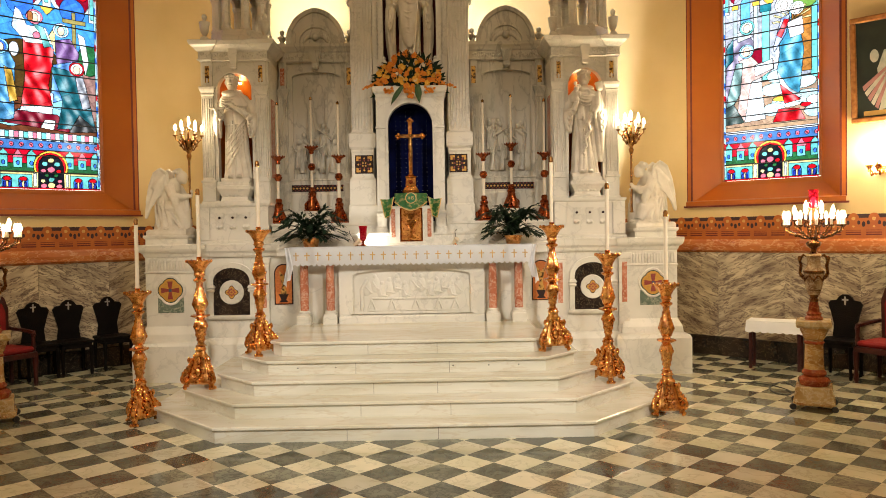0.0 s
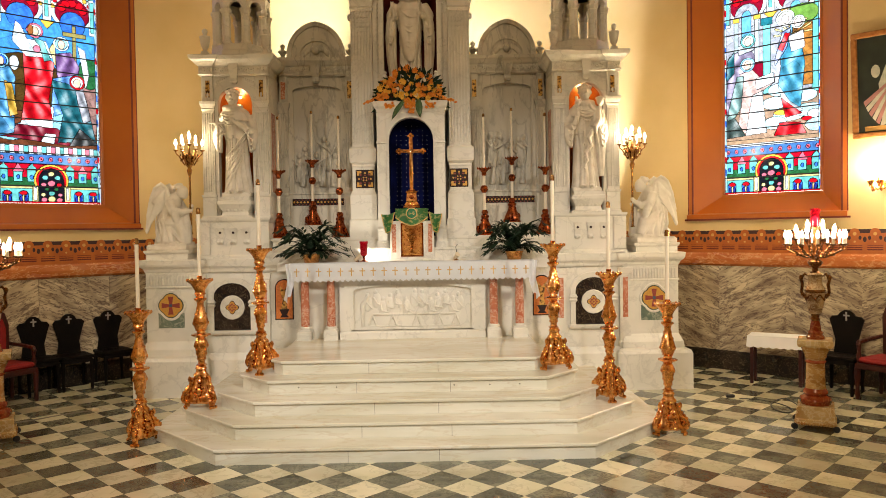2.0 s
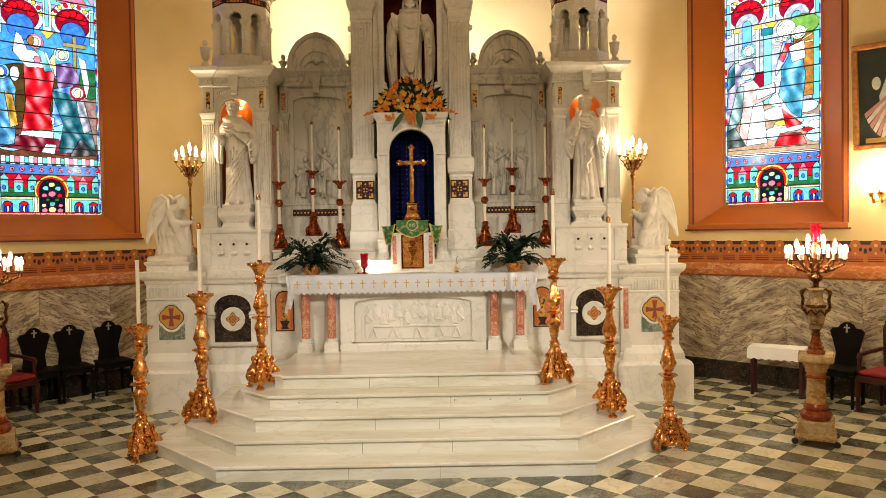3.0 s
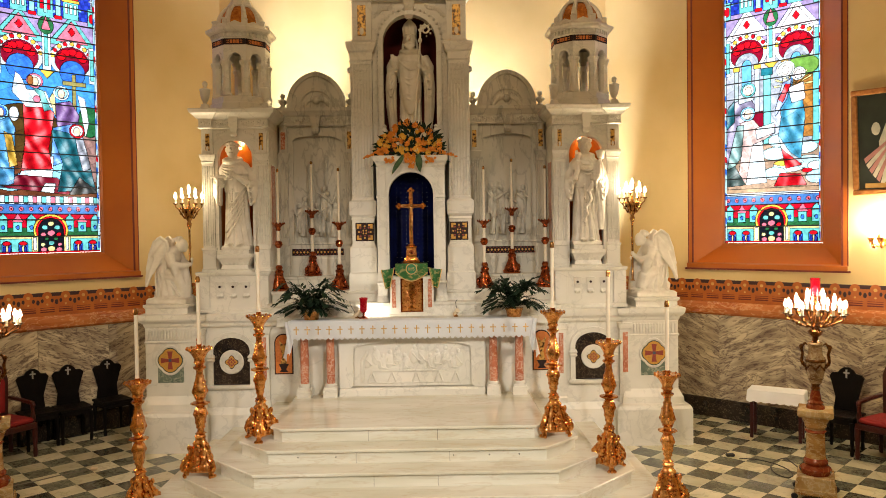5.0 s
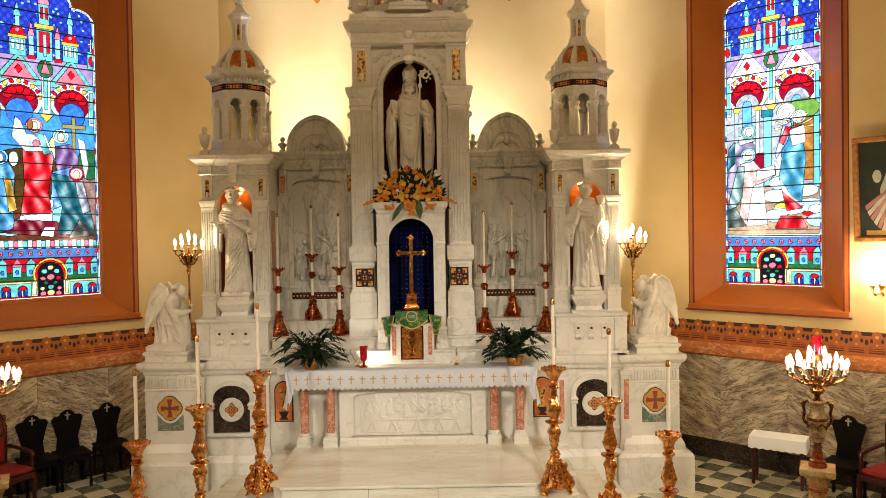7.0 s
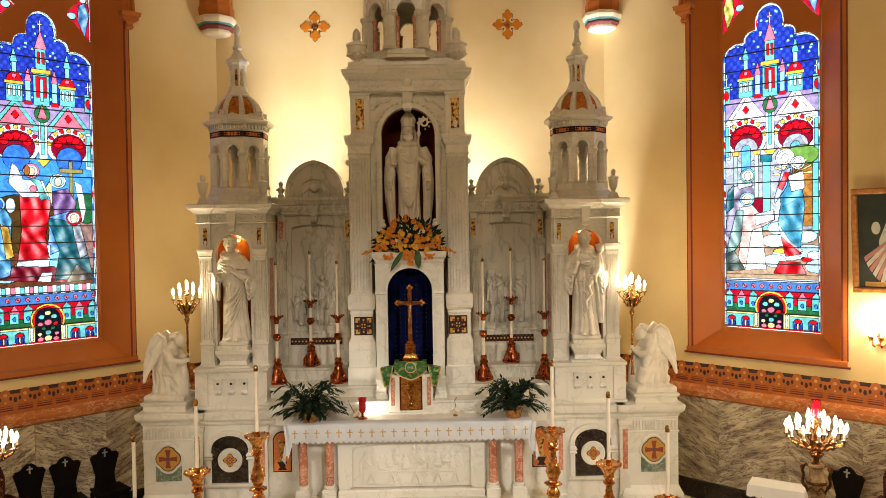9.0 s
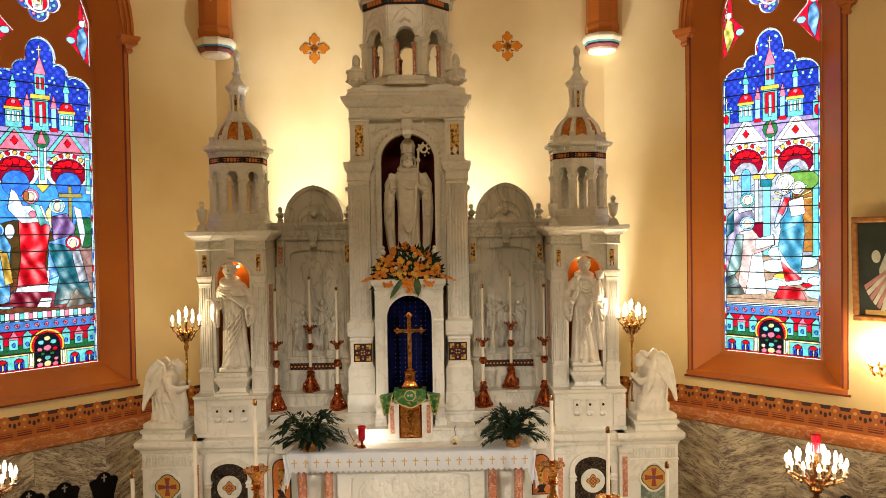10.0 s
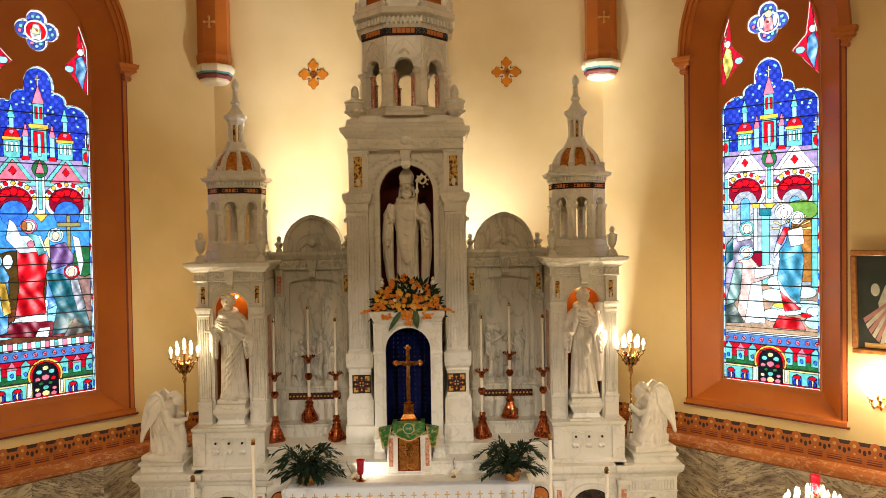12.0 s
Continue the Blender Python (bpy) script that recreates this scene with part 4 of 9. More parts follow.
    for q in (-1, 1):
        for j in range(5):
            ball(bm, (c + q * (0.06 + 0.032 * j), 10.482, 4.635 - 0.014 * j * j * 0.5 + 0.02), (0.03, 0.014, 0.045), 8, 6)
    fused(ap("winged_boss", bm, GREY_MARBLE, smooth=True), 0.005)
    for q in (-1, 1):
        x = c + q * 0.475
        bm = lathe(B(), [(0.045, 4.51), (0.045, 4.55), (0.025, 4.56), (0.05, 4.60), (0.055, 4.63), (0.02, 4.66), (0.035, 4.69), (0.03, 4.72), (0.0, 4.74)], 12, (x, 10.52, 0))
        for k in range(5):
            a = k * 2 * math.pi / 5
            ball(bm, (x + 0.05 * math.cos(a), 10.52 + 0.05 * math.sin(a), 4.62), 0.022, 7, 5)
        ap("acroterion", bm, GREY_MARBLE, smooth=True)


both(side_bay)


# ---- towers with statue niches ----
def tower(s):
    c, front = s * 2.32, 9.80
    # pedestal
    ap("tower_pedestal", box(B(), c - 0.46, c + 0.46, 9.62, 10.9, 1.69, 2.22, 0.004))
    ap("pedestal_cap", rect_loft(B(), c - 0.46, c + 0.46, 9.62, 10.9, [(2.22, 0.0), (2.235, 0.012), (2.25, 0.02), (2.275, 0.022)]))
    ap("pedestal_foot", rect_loft(B(), c - 0.46, c + 0.46, 9.62, 9.7, [(1.74, 0.02), (1.78, 0.02), (1.80, 0.004)]))
    for q in (-1, 1):
        ap("pedestal_pier", box(B(), *sorted((c + q * 0.30, c + q * 0.462)), 9.595, 9.625, 1.80, 2.22, 0.004))
    for i in range(3):
        x = c - 0.17 + 0.17 * i
        bm = rect_loft(B(), x - 0.045, x + 0.045, 9.60, 9.64, [(1.93, -0.02), (1.96, 0), (2.0, -0.012), (2.13, 0.0), (2.15, 0.004)])
        ball(bm, (x - 0.025, 9.592, 1.96), 0.018, 8, 6)
        ball(bm, (x + 0.025, 9.592, 1.96), 0.018, 8, 6)
        ap("console", bm)
        ap("console_dot", lathe_y(x, 2.085, [(0.016, 9.604), (0.016, 9.592), (0.0, 9.592)], 12), MOSAIC_DARK)
        if i < 2:
            xx = x + 0.085
            ap("console_arch", strip(B(), arch(xx, 0.035, 2.09, 8), arch(xx, 0.05, 2.09, 8), 9.606, 9.63))
    # body and niche
    ap("tower_body", box(B(), c - 0.44, c + 0.44, 10.36, 10.9, 2.275, 4.15))
    for q in (-1, 1):
        ap("tower_cheek", box(B(), *sorted((c + q * 0.30, c + q * 0.445)), front + 0.05, 10.36, 2.275, 4.15))
    ap("niche_front", arch_plate(B(), c - 0.30, c + 0.30, 2.275, 4.15, c, 0.225, 3.78, front + 0.04, front + 0.14))
    bm = B()
    loops = []
    for k in range(13):
        a = math.pi * k / 12
        col = [(c + 0.236 * math.cos(a), front + 0.13 + 0.30 * math.sin(a), z) for z in (2.28, 3.0, 3.78)]
        for j in range(1, 7):
            e = math.pi / 2 * j / 6
            col.append((c + 0.236 * math.cos(a) * math.cos(e), front + 0.13 + 0.30 * math.sin(a) * math.cos(e), 3.78 + 0.232 * math.sin(e)))
        loops.append(col)
    rings(bm, loops, closed=False)
    ap("niche_shell", bm, NICHE_GOLD, "orange gilded niche lining", True)
    bm = B()
    strip(bm, [(c + 0.225, 2.6)] + arch(c, 0.225, 3.78) + [(c - 0.225, 2.6)], [(c + 0.262, 2.6)] + arch(c, 0.262, 3.78) + [(c - 0.262, 2.6)], front + 0.022, front + 0.05)
    ap("niche_archivolt", bm)
    for q in (-1, 1):
        a, b = sorted((c + q * 0.262, c + q * 0.44))
        ap("pilaster_pedestal", rect_loft(B(), a, b, front, front + 0.2, [(2.275, 0.012), (2.30, 0.012), (2.315, 0.0), (2.55, 0.0), (2.56, 0.01), (2.585, 0.012)]))
        fluted("tower_pilaster", a + 0.012, b - 0.012, front + 0.005, front + 0.1, 2.585, 3.70, 5)
        ap("pilaster_capital", rect_loft(B(), a + 0.008, b - 0.008, front, front + 0.1, [(3.70, 0), (3.715, 0.008), (3.73, 0.002), (3.78, 0.022), (3.815, 0.026), (3.82, 0.018)]))
        ap("upper_pilaster", box(B(), a + 0.02, b - 0.02, front + 0.01, front + 0.1, 3.82, 4.15, 0.003))
        ap("gilt_inlay", box(B(), a + 0.062, b - 0.062, front + 0.005, front + 0.02, 3.87, 4.09, 0.002), GILT, "mottled gold mosaic inlay")
        ap("inlay_figure", ball(B(), ((a + b) / 2, front + 0.006, 3.90), (0.016, 0.008, 0.035), 8, 6), STATUE_MARBLE)
        bm = B()
        for j in range(6):
            ball(bm, (c + q * (0.11 + 0.026 * j), front + 0.042, 4.115 - 0.011 * j), (0.016, 0.008, 0.026), 7, 5)
        ap("spandrel_leaf", bm, smooth=True)
    # side bands in pink stone seen along the flank
    ap("flank_inlay", box(B(), *sorted((s * 1.872, s * 1.880)), front + 0.16, 10.2, 2.62, 3.68, 0.002), PINK_MARBLE, "pink marble flank inlay")
    ap("tower_entablature", rect_loft(B(), c - 0.435, c + 0.435, front + 0.01, 10.9, [(4.15, 0.0), (4.165, 0.015), (4.175, 0.0), (4.27, 0.0), (4.285, 0.03), (4.32, 0.06), (4.35, 0.10), (4.395, 0.115), (4.405, 0.10)]))
    carved_band(c - 0.26, c + 0.26, front + 0.006, 4.185, 4.262, 7)
    for q in (-1, 1):
        a, b = sorted((c + q * 0.285, c + q * 0.452))
        ap("entablature_break", rect_loft(B(), a, b, front - 0.03, front + 0.2, [(4.15, 0.0), (4.165, 0.015), (4.175, 0.0), (4.27, 0.0), (4.285, 0.028), (4.32, 0.056), (4.35, 0.094), (4.395, 0.108), (4.4075, 0.094)]))
        carved_band(a + 0.012, b - 0.012, front - 0.033, 4.185, 4.262, 11)
    bm = rect_loft(B(), c - 0.05, c + 0.05, front - 0.03, front + 0.05, [(4.045, -0.022), (4.07, -0.006), (4.11, -0.012), (4.17, 0.0), (4.30, 0.012)])
    ap("keystone", bm)
    # octagonal lantern
    ax, ay = s * 2.35, 10.40
    t8 = math.pi / 8
    ap("lantern_base", lathe(B(), [(0.47, 4.405), (0.47, 4.45), (0.44, 4.46), (0.44, 4.53), (0.415, 4.545), (0.41, 4.61), (0.40, 4.63)], 8, (ax, ay, 0), t8))
    for k in range(8):
        a = k * math.pi / 4 + t8
        p = (ax + 0.338 * math.cos(a), ay + 0.338 * math.sin(a), 0)
        ap("lantern_column", lathe(B(), [(0.074, 4.63), (0.074, 4.655), (0.066, 4.665), (0.060, 4.68), (0.058, 5.02), (0.064, 5.03), (0.062, 5.04), (0.076, 5.07), (0.082, 5.085), (0.082, 5.10)], 8, p, a + t8))
        # round-headed arch between the columns
        turn = Matrix.Translation((ax, ay, 0)) @ Matrix.Rotation(a + t8, 4, "Z") @ Matrix.Rotation(-math.pi / 2, 4, "Z")
        bm = arch_plate(B(), -0.151, 0.151, 5.10, 5.31, 0, 0.082, 5.115, 0.30, 0.362, rise=0.09)
        ring = strip(B(), arch(0, 0.084, 5.125, 10), arch(0, 0.112, 5.125, 10), 0.355, 0.372)
        strip(ring, arch(0, 0.116, 5.125, 10), arch(0, 0.128, 5.125, 10), 0.355, 0.368)
        band, tess = B(), B()
        box(band, -0.143, 0.143, 0.345, 0.3645, 5.315, 5.392)
        for j in range(5):
            x = -0.088 + 0.044 * j
            if j in (0, 4):
                for q in (-1, 1):
                    for e in (-1, 1):
                        box(tess, x + q * 0.010 - 0.006, x + q * 0.010 + 0.006, 0.364, 0.367, 5.3535 + e * 0.014 - 0.007, 5.3535 + e * 0.014 + 0.007)
            else:
                box(tess, x - 0.017, x + 0.017, 0.364, 0.367, 5.330, 5.377)
        for j in range(6):
            x = -0.135 + 0.054 * j
            bracket = rect_loft(B(), x - 0.013, x + 0.013, 0.355, 0.385, [(5.425, -0.004), (5.44, 0.0), (5.475, 0.0)], 1)
            bmesh.ops.transform(bracket, verts=bracket.verts, matrix=turn)
            ap("bracket", bracket)
        for b2 in (bm, ring, band, tess):
            bmesh.ops.transform(b2, verts=b2.verts, matrix=turn)
        ap("lantern_arch", bm)
        ap("lantern_archivolt", ring)
        ap("mosaic_band", band, MOSAIC_DARK)
        ap("mosaic_tesserae", tess, MOSAIC_ORANGE, "orange mosaic tesserae")
    ap("lantern_drum", lathe(B(), [(0.385, 5.31), (0.372, 5.32), (0.372, 5.39), (0.392, 5.396), (0.40, 5.41), (0.388, 5.42), (0.388, 5.47), (0.45, 5.485), (0.475, 5.505), (0.485, 5.535), (0.47, 5.545), (0.40, 5.55), (0.395, 5.60), (0.35, 5.61), (0.33, 5.62), (0.33, 5.31)], 8, (ax, ay, 0), t8))
    dome = [(0.298 * math.cos(e), 5.60 + 0.34 * math.sin(e)) for e in [math.pi / 2 * j / 8 for j in range(8)]]
    ap("dome", lathe(B(), dome + [(0.06, 5.95)], 8, (ax, ay, 0), t8), DOME_GOLD, "gilded octagonal dome")
    for k in range(8):
        a = k * math.pi / 4 + t8
        tube_pts = [(ax + (r + 0.004) * math.cos(a), ay + (r + 0.004) * math.sin(a), z) for r, z in dome]
        ap("dome_rib", tube(B(), tube_pts, [0.044, 0.044, 0.040, 0.036, 0.032, 0.028, 0.026, 0.026], 6))
        bm = rect_loft(B(), ax + 0.352 * math.cos(a) - 0.03, ax + 0.352 * math.cos(a) + 0.03, ay + 0.352 * math.sin(a) - 0.03, ay + 0.352 * math.sin(a) + 0.03, [(5.55, 0.006), (5.57, 0.006), (5.58, 0.0), (5.655, 0.0), (5.665, 0.006), (5.685, -0.01)], 1)
        ap("dome_block", bm)
        # low gable between the blocks at the dome's foot
        turn = Matrix.Translation((ax, ay, 0)) @ Matrix.Rotation(a + t8, 4, "Z") @ Matrix.Rotation(-math.pi / 2, 4, "Z")
        bm = prism(B(), [(-0.11, 5.55), (0.11, 5.55), (0.11, 5.60), (0.0, 5.645), (-0.11, 5.60)], 0.285, 0.335)
        bmesh.ops.transform(bm, verts=bm.verts, matrix=turn)
        ap("dome_gable", bm)
    ap("dome_neck", lathe(B(), [(0.185, 5.885), (0.185, 5.91), (0.165, 5.93), (0.145, 5.965), (0.128, 6.01), (0.125, 6.035)], 8, (ax, ay, 0), t8))
    for k in range(8):
        a = k * math.pi / 4 + t8
        p = (ax + 0.09 * math.cos(a), ay + 0.09 * math.sin(a), 0)
        ap("turret_column", lathe(B(), [(0.022, 6.03), (0.017, 6.05), (0.016, 6.22), (0.024, 6.245), (0.024, 6.275)], 8, p), smooth=True)
    ap("turret_core", lathe(B(), [(0.045, 6.03), (0.045, 6.275)], 8, (ax, ay, 0), t8), GILT)
    ap("turret_cap", lathe(B(), [(0.118, 6.27), (0.118, 6.31), (0.128, 6.33), (0.155, 6.36), (0.16, 6.395), (0.145, 6.405), (0.115, 6.42), (0.085, 6.46), (0.06, 6.50), (0.048, 6.53), (0.044, 6.55), (0.066, 6.565), (0.068, 6.59), (0.044, 6.605), (0.036, 6.65), (0.030, 6.72)], 8, (ax, ay, 0), t8))
    ap("turret_finial", lathe(B(), [(0.034, 6.71), (0.036, 6.735), (0.024, 6.75), (0.046, 6.79), (0.052, 6.825), (0.042, 6.86), (0.022, 6.89), (0.005, 6.91)], 12, (ax, ay, 0)), smooth=True)
    # urns on the cornice corners
    for q in (-1, 1):
        x = c + q * 0.40
        bm = rect_loft(B(), x - 0.05, x + 0.05, 9.86, 9.96, [(4.405, 0.012), (4.43, 0.012), (4.45, 0), (4.49, -0.01)], 1)
        lathe(bm, [(0.03, 4.49), (0.022, 4.51), (0.05, 4.56), (0.062, 4.62), (0.064, 4.66), (0.07, 4.67), (0.07, 4.69), (0.045, 4.70), (0.018, 4.71), (0.03, 4.735), (0.036, 4.765), (0.022, 4.79), (0.0, 4.80)], 16, (x, 9.91, 0))
        ap("urn", bm, smooth=True)


both(tower)


# ---- centre: exposition niche, tall statue niche, crowning lantern ----
FY = 9.86
for s in (-1, 1):
    a, b = span(s, 0.50, 0.79)
    ap("centre_plinth", rect_loft(B(), a, b, FY - 0.02, 10.6, [(2.0, 0.045), (2.22, 0.045), (2.24, 0.03), (2.56, 0.03), (2.59, 0.012), (2.62, 0.0), (2.92, 0.0), (2.94, 0.01), (2.965, 0.0), (3.0, 0.03), (3.17, 0.035), (3.19, 0.01), (3.20, 0.0)]))
    fluted("centre_pilaster", a + 0.004, b - 0.004, FY, 10.6, 3.20, 5.02, 7)
    # square geometric mosaic on the plinth
    c = s * 0.625
    z = 2.77
    ap("mosaic_ground", box(B(), c - 0.122, c + 0.122, FY - 0.026, FY - 0.01, z - 0.122, z + 0.122, 0.002), MOSAIC_DARK, "dark square mosaic with gold geometric figure")
    bm, red = B(), B()
    y0, y1 = FY - 0.029, FY - 0.024
    for i in (-1, 1):
        for j in (-1, 1):
            box(bm, *sorted((c + i * 0.075, c + i * 0.105)), y0, y1, *sorted((z + j * 0.045, z + j * 0.105)))
            box(bm, *sorted((c + i * 0.045, c + i * 0.0745)), y0, y1, *sorted((z + j * 0.075, z + j * 0.105)))
            prism(red, [(c + i * 0.055, z + j * 0.04), (c + i * 0.07, z + j * 0.055), (c + i * 0.055, z + j * 0.07), (c + i * 0.04, z + j * 0.055)], y0, y1)
            prism(bm, [(c + i * 0.018, z + j * 0.005), (c + i * 0.031, z + j * 0.018), (c + i * 0.018, z + j * 0.031), (c + i * 0.005, z + j * 0.018)], y0, y1)
    for i, j in ((0, 0.078), (0, -0.078), (0.078, 0), (-0.078, 0)):
        disc(bm, c + i, z + j, 0.013, y0, 0.005, seg=8)
        prism(red, [(c + i * 0.62 - 0.012, z + j * 0.62), (c + i * 0.62, z + j * 0.62 + 0.012), (c + i * 0.62 + 0.012, z + j * 0.62), (c + i * 0.62, z + j * 0.62 - 0.012)], y0, y1)
    ap("gold_tesserae", bm, MOSAIC_GOLD)
    ap("red_tesserae", red, MOSAIC_RED)
    ap("centre_capital", rect_loft(B(), a, b, FY, 10.6, [(5.02, 0.0), (5.035, 0.012), (5.05, 0.0), (5.14, 0.004), (5.17, 0.03), (5.24, 0.05), (5.27, 0.05), (5.28, 0.035)]))
    # drops hung below the capital
    for i in range(5):
        for j in range(3 + (2 - abs(i - 2))):
            x = (a + b) / 2 - 0.094 + 0.047 * i
            ap("pilaster_drop", box(B(), x - 0.012, x + 0.012, FY - 0.012, FY + 0.004, 4.95 - 0.062 * j - 0.045, 4.95 - 0.062 * j, 0.002))
    a2, b2 = span(s, 0.50, 0.75)
    ap("attic_pier", rect_loft(B(), a2, b2, FY, 10.6, [(5.28, 0.02), (5.31, 0.0), (5.80, 0.0), (5.815, 0.012), (5.84, 0.012)]))
    ap("gilt_inlay", box(B(), (a2 + b2) / 2 - 0.055, (a2 + b2) / 2 + 0.055, FY - 0.008, FY + 0.01, 5.36, 5.76, 0.003), GILT, "mottled gold mosaic inlay")
    ap("inlay_figure", ball(B(), ((a2 + b2) / 2, FY - 0.008, 5.42), (0.028, 0.01, 0.05), 8, 6), STATUE_MARBLE)
    ap("scroll_ear", lathe_y(s * 0.80, 4.93, [(0.038, 9.98), (0.038, 9.92), (0.028, 9.915), (0.012, 9.93), (0.0, 9.925)], 16), smooth=True)
# tall niche
ap("niche_front", arch_plate(B(), -0.50, 0.50, 3.78, 5.84, 0, 0.355, 5.30, 9.95, 10.08))
bm = B()
loops = []
for k in range(13):
    a = math.pi * k / 12
    col = [(0.37 * math.cos(a), 10.07 + 0.40 * math.sin(a), z) for z in (3.78, 4.5, 5.30)]
    for j in range(1, 7):
        e = math.pi / 2 * j / 6
        col.append((0.37 * math.cos(a) * math.cos(e), 10.07 + 0.40 * math.sin(a) * math.cos(e), 5.30 + 0.36 * math.sin(e)))
    loops.append(col)
rings(bm, loops, closed=False)
ap("niche_shell", bm, NICHE_RED, "dark wine-red niche lining", True)
ap("niche_floor", box(B(), -0.40, 0.40, 9.96, 10.5, 3.74, 3.79))
ap("niche_back", box(B(), -0.50, 0.50, 10.48, 10.6, 2.0, 5.84))
bm = strip(B(), [(0.355, 3.79)] + arch(0, 0.355, 5.30) + [(-0.355, 3.79)], [(0.41, 3.79)] + arch(0, 0.41, 5.30) + [(-0.41, 3.79)], 9.925, 9.96)
ap("niche_archivolt", bm)
bm = B()
for k in range(19):
    a = math.pi * (k + 0.5) / 19
    ball(bm, (0.435 * math.cos(a), 9.945, 5.30 + 0.435 * math.sin(a)), (0.022, 0.012, 0.022), 7, 5)
for q in (-1, 1):
    for j in range(24):
        ball(bm, (q * 0.435, 9.945, 3.9 + 0.06 * j), (0.012, 0.01, 0.02), 6, 4)
    for j in range(9):
        ball(bm, (q * (0.22 + 0.03 * j), 9.946, 5.79 - 0.016 * j - 0.02 * math.sin(j)), (0.026, 0.012, 0.03), 7, 5)
ap("niche_carving", bm, smooth=True)
ap("keystone", rect_loft(B(), -0.06, 0.06, 9.88, 9.97, [(5.60, -0.02), (5.64, 0.0), (5.70, -0.008), (5.84, 0.015)]))
ap("centre_entablature", rect_loft(B(), -0.75, 0.75, FY, 10.7, [(5.84, 0.0), (5.855, 0.02), (5.865, 0.005), (5.99, 0.005), (6.005, 0.035), (6.04, 0.06), (6.08, 0.095), (6.12, 0.105), (6.135, 0.09)]))
carved_band(-0.72, -0.16, FY - 0.004, 5.885, 5.98, 12, density=0.05)
carved_band(0.16, 0.72, FY - 0.004, 5.885, 5.98, 13, density=0.05)
bm = ball(B(), (0, FY - 0.01, 5.98), (0.07, 0.04, 0.075), 14, 9)
for q in (-1, 1):
    for j in range(6):
        ball(bm, (q * (0.06 + 0.025 * j), FY + 0.0, 5.965 - 0.012 * j), (0.024, 0.016, 0.055 - 0.004 * j), 8, 6)
fused(ap("winged_boss", bm, smooth=True), 0.005)

# lantern on top
ay = 10.47
t8 = math.pi / 8
ap("crown_base", rect_loft(B(), -0.74, 0.74, 9.92, 11.1, [(6.135, 0.0), (6.20, 0.0), (6.22, -0.015), (6.30, -0.02)]))
ap("crown_plinth", lathe(B(), [(0.66, 6.30), (0.66, 6.34), (0.63, 6.36), (0.63, 6.42), (0.52, 6.42), (0.52, 6.30)], 8, (0, ay, 0), t8))
for k in range(8):
    a = k * math.pi / 4 + t8
    turn = Matrix.Translation((0, ay, 0)) @ Matrix.Rotation(a + t8, 4, "Z") @ Matrix.Rotation(-math.pi / 2, 4, "Z")
    p = (0.57 * math.cos(a), ay + 0.57 * math.sin(a), 0)
    ap("crown_pier", lathe(B(), [(0.10, 6.42), (0.10, 6.46), (0.085, 6.47), (0.085, 6.84), (0.10, 6.86), (0.115, 6.90)], 8, p, a + t8))
    for q in (-1, 1):
        bm = lathe(B(), [(0.034, 6.42), (0.03, 6.45), (0.026, 6.47), (0.026, 6.80), (0.04, 6.86)], 10, (q * 0.115, 0.50, 0))
        bmesh.ops.transform(bm, verts=bm.verts, matrix=turn)
        ap("crown_colonnette", bm, PINK_MARBLE, "slender pink marble colonnette", True)
    bm = arch_plate(B(), -0.25, 0.25, 6.90, 7.34, 0, 0.125, 6.92, 0.49, 0.575, rise=0.13)
    ring = strip(B(), arch(0, 0.13, 6.93, 12), arch(0, 0.175, 6.93, 12), 0.57, 0.595)
    peak = strip(B(), [(0.19, 6.92)] + [(x * 0.19 / 0.19, z) for x, z in pointed(0.19, 6.98, 6)] + [(-0.19, 6.92)], [(0.21, 6.92)] + pointed(0.21, 6.98, 6) + [(-0.21, 6.92)], 0.572, 0.588)
    leaf = B()
    for j in range(5):
        ball(leaf, (-0.06 + 0.03 * j, 0.578, 7.16 - 0.02 * abs(j - 2)), (0.02, 0.010, 0.022), 6, 5)
    band = box(B(), -0.24, 0.24, 0.56, 0.5835, 7.35, 7.46)
    tess, dark = B(), B()
    for j in range(5):
        x = -0.12 + 0.06 * j
        box(tess, x - 0.026, x + 0.026, 0.583, 0.588, 7.375, 7.435)
    for q in (-1, 1):
        for dx, dz in ((0, 0), (0.022, 0.022), (-0.022, 0.022), (0.022, -0.022), (-0.022, -0.022)):
            box(dark, q * 0.195 + dx - 0.009, q * 0.195 + dx + 0.009, 0.583, 0.588, 7.405 + dz - 0.009, 7.405 + dz + 0.009)
    for j in range(9):
        x = -0.24 + 0.06 * j
        bracket = box(B(), x - 0.013, x + 0.013, 0.59, 0.655, 7.50, 7.58, 0.003)
        bmesh.ops.transform(bracket, verts=bracket.verts, matrix=turn)
        ap("bracket", bracket)
    for b2 in (bm, ring, peak, leaf, band, tess, dark):
        bmesh.ops.transform(b2, verts=b2.verts, matrix=turn)
    ap("crown_arch", bm)
    ap("crown_archivolt", ring)
    ap("crown_gablet", peak)
    ap("crown_leaf", leaf, smooth=True)
    ap("mosaic_band", band, MOSAIC_DARK)
    ap("mosaic_tesserae", tess, MOSAIC_ORANGE, "orange mosaic tesserae")
    ap("mosaic_figures", dark, MOSAIC_BLUE)
ap("crown_drum", lathe(B(), [(0.60, 7.34), (0.60, 7.35), (0.64, 7.47), (0.645, 7.50), (0.635, 7.58), (0.74, 7.62), (0.755, 7.68), (0.73, 7.70), (0.66, 7.71), (0.66, 7.80), (0.5, 7.80), (0.5, 7.34)], 8, (0, ay, 0), t8))
